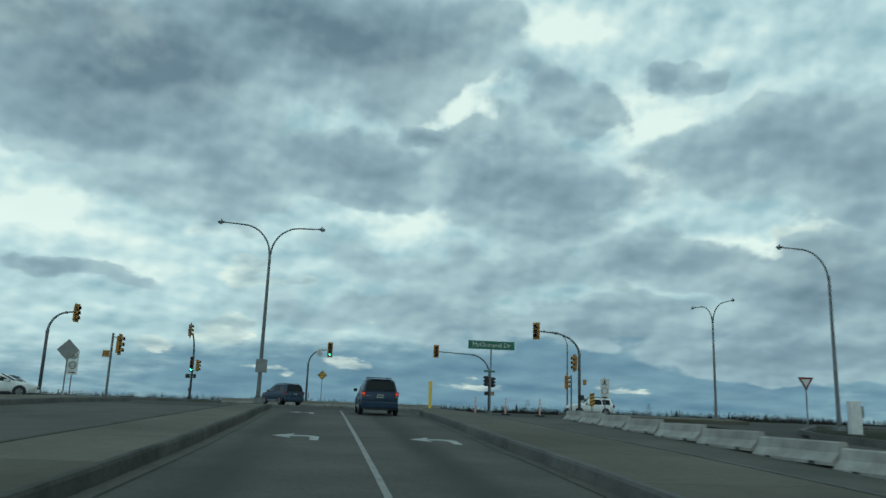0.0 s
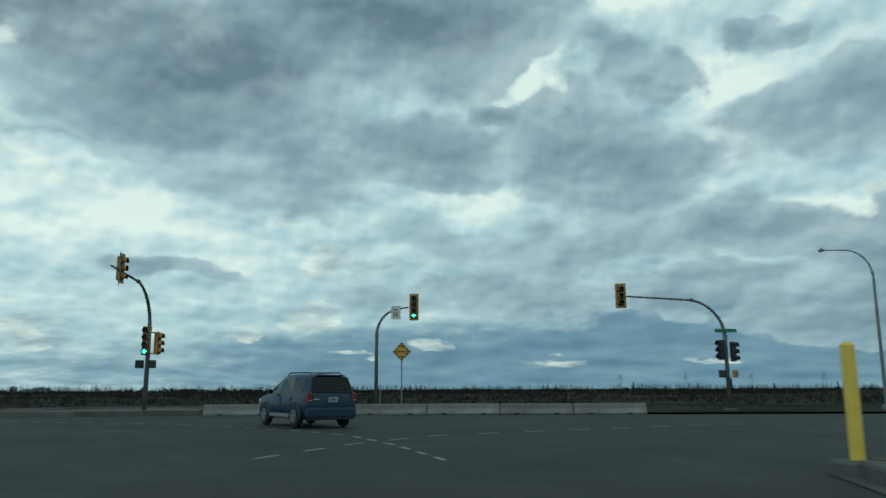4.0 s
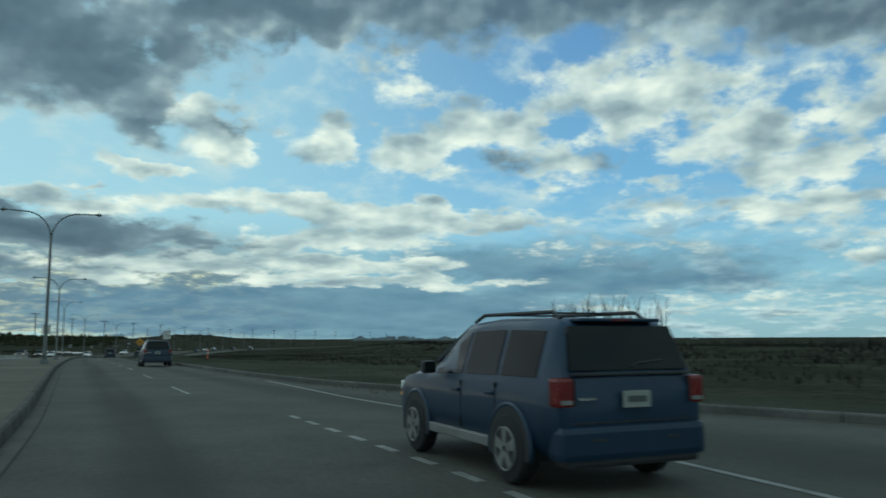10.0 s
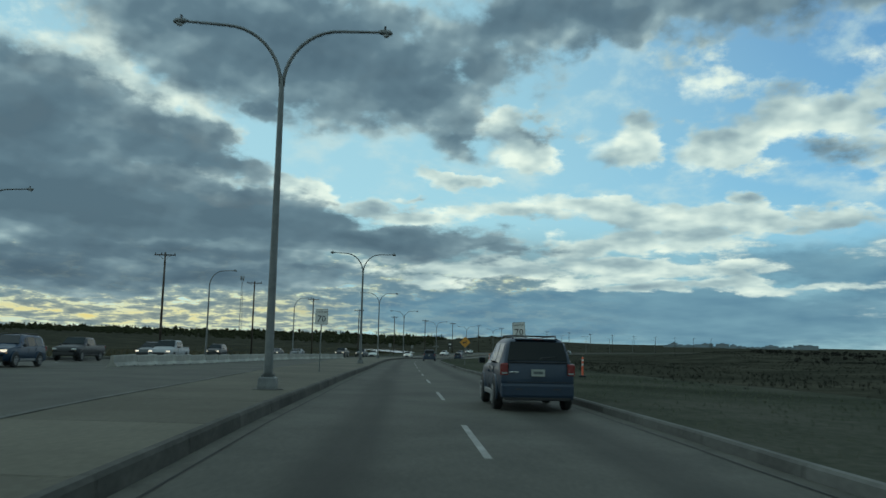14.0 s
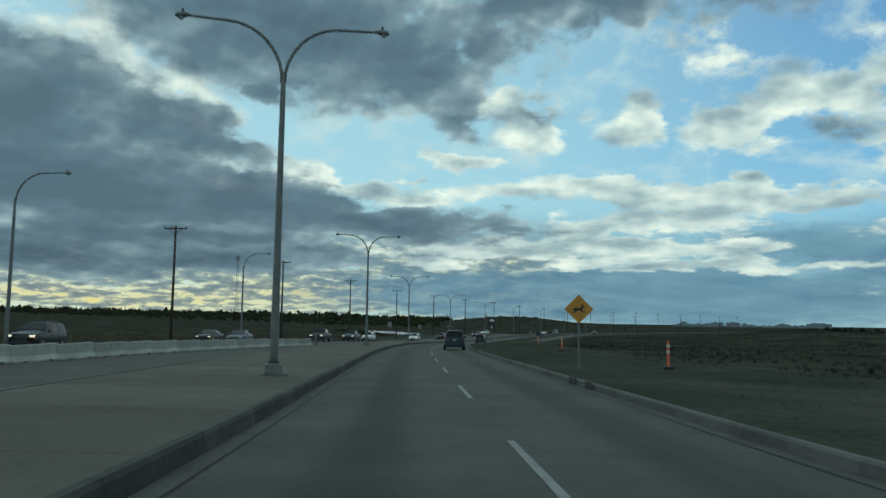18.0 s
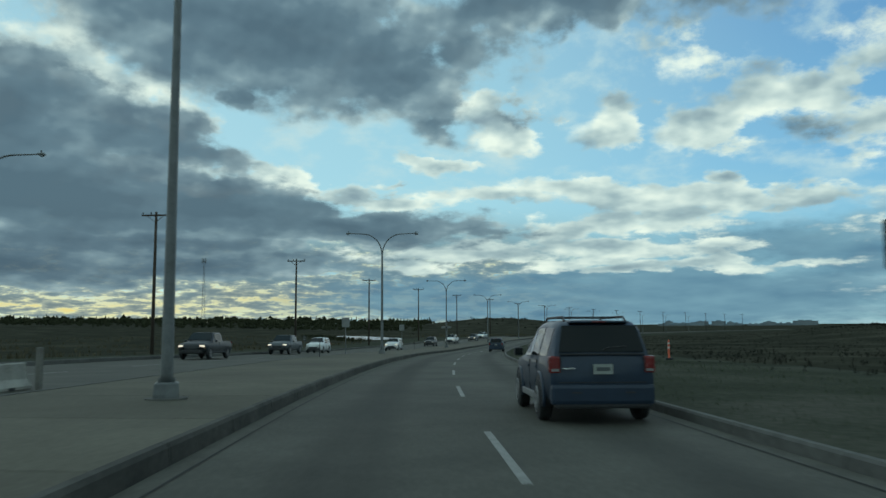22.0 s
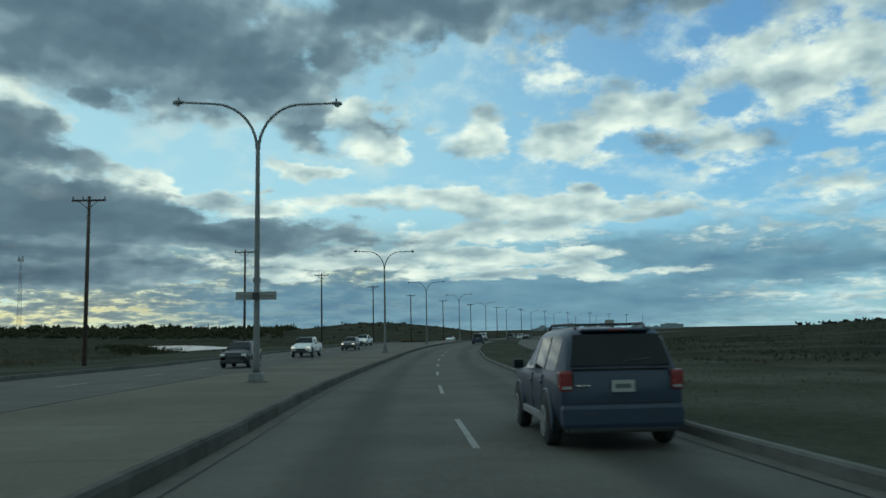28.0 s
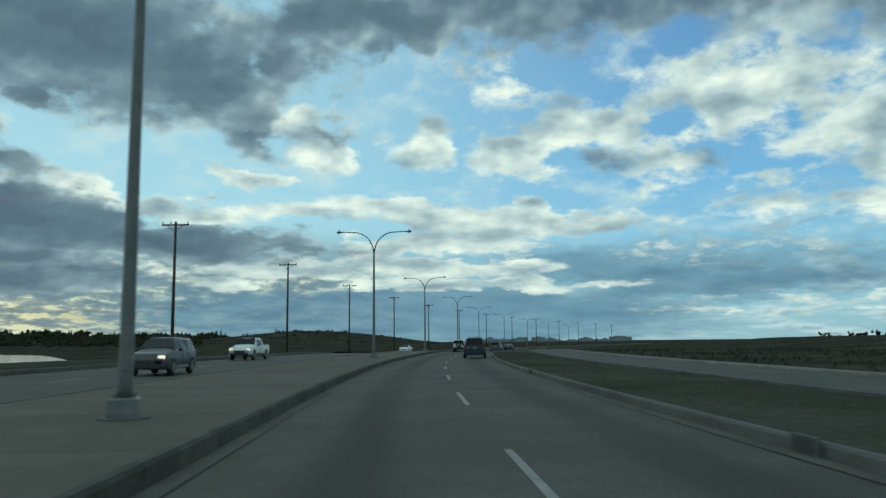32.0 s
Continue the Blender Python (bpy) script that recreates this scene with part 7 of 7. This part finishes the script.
# ---- bare trees ----
def grow(bm, p, d, length, r, depth, rnd, spread):
    q = p + d * length
    mid = p + d * length * 0.5 + Vector((rnd.uniform(-1, 1), rnd.uniform(-1, 1), 0)) * length * 0.04
    tube_bm([p, mid, q], [r, r * 0.8, r * 0.6], 5, bm, False)
    if depth:
        for k in range(rnd.choice((2, 3))):
            nd = (d + Vector((rnd.uniform(-1, 1), rnd.uniform(-1, 1), rnd.uniform(-0.1, 0.6))) * spread).normalized()
            grow(bm, q if k else mid, nd, length * rnd.uniform(0.55, 0.8), r * 0.55, depth - 1, rnd, spread)


def bare_tree(tall, seed, spread, stems):
    rnd = random.Random(seed)
    top = base("bare_tree", 0, 0, 0)
    trunk = bmesh.new()
    twigs = bmesh.new()
    for s in range(stems):
        p = Vector((rnd.uniform(-0.25, 0.25) * (stems > 1), rnd.uniform(-0.25, 0.25) * (stems > 1), -0.2))
        lean = Vector((rnd.uniform(-0.12, 0.12), rnd.uniform(-0.12, 0.12), 1)) if stems == 1 else Vector((rnd.uniform(-0.6, 0.6), rnd.uniform(-0.6, 0.6), 1))
        lean.normalize()
        h = tall * rnd.uniform(0.8, 1.0) if stems == 1 else tall * 0.45
        top_p = p + lean * h
        tube_bm([p, p.lerp(top_p, 0.5), top_p], [(0.017 if stems == 1 else 0.024) * tall ** 0.6, (0.011 if stems == 1 else 0.016) * tall ** 0.6, 0.008], 6, trunk)
        n = 9 if stems == 1 else 5
        for k in range(n):
            q = p.lerp(top_p, 0.25 + 0.72 * k / n)
            nd = (lean + Vector((rnd.uniform(-1, 1), rnd.uniform(-1, 1), 0.1)) * spread).normalized()
            grow(twigs, q, nd, tall * rnd.uniform(0.1, 0.18), (0.0075 if stems == 1 else 0.014) * tall ** 0.5, 2 if stems == 1 else 3, rnd, spread)
    part("trunk", trunk, BARK, top)
    part("crown", twigs, BARK, top)
    return top


kinds = [bare_tree(6.4, s, 0.3, 1) for s in (1, 2, 3, 4)]
for i in range(104):
    f = i / 91 if i < 92 else 1.08 + (i - 92) * 0.06
    x, y = -117 - 33 * f + rng.uniform(-1.5, 1.5), 114.1 - 3.1 * f + rng.uniform(-4, 4)
    m = pose(x, y, land(x, y), 0, 0, rng.uniform(0, 360)) @ Matrix.Scale(rng.uniform(0.62, 1.2) * (1.0 if f < 1 else 0.75), 4)
    k = kinds[i % 4]
    if i < 4:
        k.matrix_world = m
    else:
        c = copy_thing(k, m)
        c.scale = m.to_scale()
        k = c
    tagged(k, "slender bare leafless tree in a loose row", "tree", "row of bare trees")
bush = tagged(bare_tree(6.2, 9, 0.75, 4), "wide bare leafless bush in the dark field", "bush")
bush.matrix_world = pose(-48.1, 108.1, land(-48, 108))
lone = tagged(bare_tree(8, 14, 0.8, 4), "small bare tree on the far mound", "tree")
lone.matrix_world = pose(-905, -84, land(-905, -84))


# ---- scrub, grass and far woods ----
def clumps(name, spots, material, label, blades, tall, width):
    """Tufts of bent narrow blades, all in one mesh."""
    verts, faces = [], []
    for x, y, k in spots:
        z = max(land(x, y), -50)
        for b in range(blades):
            a = rng.uniform(0, 6.283)
            h = tall * k * rng.uniform(0.5, 1.0)
            o = tall * 0.35 * k
            bx, by = x + rng.uniform(-o, o), y + rng.uniform(-o, o)
            lx, ly = math.cos(a) * h * 0.35, math.sin(a) * h * 0.35
            w = width * k * rng.uniform(0.6, 1.3)
            cx, cy = -math.sin(a) * w, math.cos(a) * w
            i = len(verts)
            verts += [(bx - cx, by - cy, z - 0.1), (bx + cx, by + cy, z - 0.1), (bx + lx * 0.4 + cx * 0.6, by + ly * 0.4 + cy * 0.6, z + h * 0.65), (bx + lx * 0.4 - cx * 0.6, by + ly * 0.4 - cy * 0.6, z + h * 0.65), (bx + lx, by + ly, z + h)]
            faces += [(i, i + 1, i + 2, i + 3), (i + 3, i + 2, i + 4)]
    return tagged(sheet(name, verts, faces, material), label, "plants", kind="stuff")


spots = []
while len(spots) < 15000:
    x = rng.uniform(-420, 70)
    if x < -24:
        y = west_y(x) + 15 + rng.expovariate(0.12) * 0.35 + 105 * rng.random() ** 1.3
    else:
        y = 84 + 95 * rng.random() ** 1.5
    if noise.noise((x / 11, y / 7, 1)) + 0.4 * noise.noise((x / 3, y / 3, 4)) > rng.uniform(-0.35, 0.25):
        spots.append((x, y, rng.uniform(0.5, 1.0) * (1.3 if y - 60 > 40 else 0.8)))
clumps("scrub_north", spots, BRUSH, "dark brown weeds and scrub in the field", 7, 0.42, 0.022)
spots = []
while len(spots) < 2600:
    x = rng.uniform(-560, -50)
    y = west_y(x) - 34 - 130 * rng.random() ** 1.5
    if noise.noise((x / 18, y / 18, 2)) > -0.1 and not (((x + 426) * 0.889 + (y + 44) * 0.458) / 95) ** 2 + (((y + 44) * 0.889 - (x + 426) * 0.458) / 26) ** 2 < 1:
        spots.append((x, y, rng.uniform(0.6, 1.2)))
clumps("scrub_south", spots, STRAW, "dry brown weeds beyond the far carriageway", 7, 0.8, 0.04)


def turf(name, count, x0, x1, lat0, lat1, lift, label):
    """Short grass blades beside the road."""
    verts, faces = [], []
    for k in range(count):
        px, py = along(rng.uniform(x0, x1), 0)
        i = int(np.argmin(abs(WEST[:, 0] - px)))
        lat = lat0 + (lat1 - lat0) * rng.random() ** 1.3
        x, y = WEST[i] + WRIGHT[i] * lat + WDIR[i] * rng.uniform(-1.1, 1.1)
        z = rise(x, y) + lift - 0.01 * (lat - lat0)
        a, h, w = rng.uniform(0, 6.283), rng.uniform(0.05, 0.14), rng.uniform(0.008, 0.018)
        n = len(verts)
        verts += [(x - w * math.cos(a), y - w * math.sin(a), z - 0.02), (x + w * math.cos(a), y + w * math.sin(a), z - 0.02), (x + rng.uniform(-0.05, 0.05), y + rng.uniform(-0.05, 0.05), z + h)]
        faces.append((n, n + 1, n + 2))
    return tagged(sheet(name, verts, faces, BLADE), label, "grass", kind="stuff")


spots = []
for k in range(620):
    f = rng.random()
    x, y = -113 - 43 * f + rng.uniform(-2, 2), 112.2 - 2.7 * f + rng.gauss(0, 2.2)
    spots.append((x, y, rng.uniform(0.5, 1.0) * (1.0 if f < 0.75 else 0.55)))
clumps("undergrowth", spots, SPRUCE, "dark leafless undergrowth below the bare trees", 10, 2.4, 0.03)
spots = []
for k in range(420):
    u, v = rng.uniform(-78, 78), rng.gauss(-13, 3)
    spots.append((-426 + u * 0.889 - v * 0.458, -44 + u * 0.458 + v * 0.889, rng.uniform(0.4, 1.1)))
clumps("reeds", spots, SPRUCE, "dark reeds and low bushes on the bank of the pond", 9, 1.3, 0.08)
turf("verge_grass", 26000, -40, -345, 5.2, 15, 0.14, "short dull green grass blades of the verge")


def woods(name, spots, label, material=SPRUCE):
    """Far trees: ragged spruces and round crowns, all in one mesh."""
    verts, faces = [], []
    for x, y, h, spruce in spots:
        z = land(x, y) - 0.5
        if spruce:
            for layer in range(4):
                z0, z1 = z + h * (0.08 + 0.22 * layer), z + h * (0.42 + 0.195 * layer)
                r = h * 0.2 * (1 - 0.21 * layer)
                i = len(verts)
                verts += [(x + r * rng.uniform(0.7, 1.2) * math.cos(k * 1.0472), y + r * rng.uniform(0.7, 1.2) * math.sin(k * 1.0472), z0 + rng.uniform(-0.04, 0.04) * h) for k in range(6)]
                verts.append((x, y, z1))
                faces += [(i + k, i + (k + 1) % 6, i + 6) for k in range(6)]
        else:
            for blob in range(7):
                c = (x + rng.uniform(-0.35, 0.35) * h, y + rng.uniform(-0.35, 0.35) * h, z + h * rng.uniform(0.25, 0.75))
                r = h * rng.uniform(0.14, 0.27)
                i = len(verts)
                for dx, dy, dz in ((1, 0, 0), (-1, 0, 0), (0, 1, 0), (0, -1, 0), (0, 0, 1), (0, 0, -1)):
                    k = r * rng.uniform(0.7, 1.25)
                    verts.append((c[0] + dx * k, c[1] + dy * k, c[2] + dz * k))
                for a in (0, 1):
                    for b in (2, 3):
                        for e in (4, 5):
                            faces.append((i + a, i + b, i + e))
    return tagged(sheet(name, verts, faces, material), label, "trees", kind="stuff")


spots = []
for i in range(6500):
    a = radians(rng.uniform(101, 165))
    d = 640 + 420 * rng.random()
    x, y = -60 - d * math.sin(a), 40 + d * math.cos(a)
    if y > west_y(max(x, -880)) - 60:
        continue
    tall = rng.uniform(3.0, 5.4) if rng.random() < 0.9 else rng.uniform(5.5, 8)
    spots.append((x, y, tall * (d / 850), rng.random() < 0.45))
woods("woods_south", spots, "dark far line of spruces and round trees")
spots = []
for i in range(3400):
    x, y = rng.uniform(-300, 420), 150 + 260 * rng.random()
    h = rng.uniform(0.5, 1.2) * (y / 200)
    spots.append((x, y, h, rng.random() < 0.02))
for a, d, h in ((-14.6, 260, 4), (-21.3, 250, 5.5), (-19, 300, 4), (-24, 280, 3.5), (-28, 240, 4)):
    spots.append((-1.5 - d * math.sin(radians(a)), 44 + d * math.cos(radians(a)), h, True))
for i in range(220):
    x = rng.uniform(-560, -300)
    spots.append((x, west_y(x) + rng.uniform(95, 170), rng.uniform(1, 2.4), False))
for i in range(160):
    spots.append((-870 + rng.gauss(0, 70), -45 + rng.gauss(0, 45), rng.uniform(1.0, 2.2), False))
woods("brush_north", spots, "dark brush and low trees at the edge of the field", BRUSH)
spots = []
while len(spots) < 5200:
    x, y = rng.uniform(-260, 330), 125 + 210 * rng.random()
    if noise.noise((x / 26, y / 26, 8)) > rng.uniform(-0.5, 0.4):
        spots.append((x, y, rng.uniform(0.5, 1.25) * (y / 200)))
clumps("far_twigs", spots, BRUSH, "thin leafless brown twigs at the edge of the field", 7, 2.1, 0.035)

# ---- far pylons ----
for k, a in enumerate((-13, -17.4, -21.6, -26)):
    x, y = 1500 * math.sin(radians(-a)), 1500 * math.cos(radians(a))
    py = tagged(base("pylon", x, y, land(x, y)), "hazy steel pylon on the horizon", "pylon", "far pylons")
    for sx in (-1, 1):
        part("leg", tube_bm([(4 * sx, 0, 0), (0.6 * sx, 0, 26)], 0.3, 4), GALV, py)
    for z, wd in ((18, 7), (22, 5.5), (26, 4)):
        part("crossarm", box_bm(-wd, wd, -0.2, 0.2, z, z + 0.5), GALV, py)
for x, y in ((-49.5, 34.5), (-96.7, 23.4), (-143.4, 13.2), (-190, 4.5)):
    tall = copy_thing(single, pose(x, y, rise(x, y), 0, 0, 105))
    tall.scale = (1.08, 1.08, 1.08)
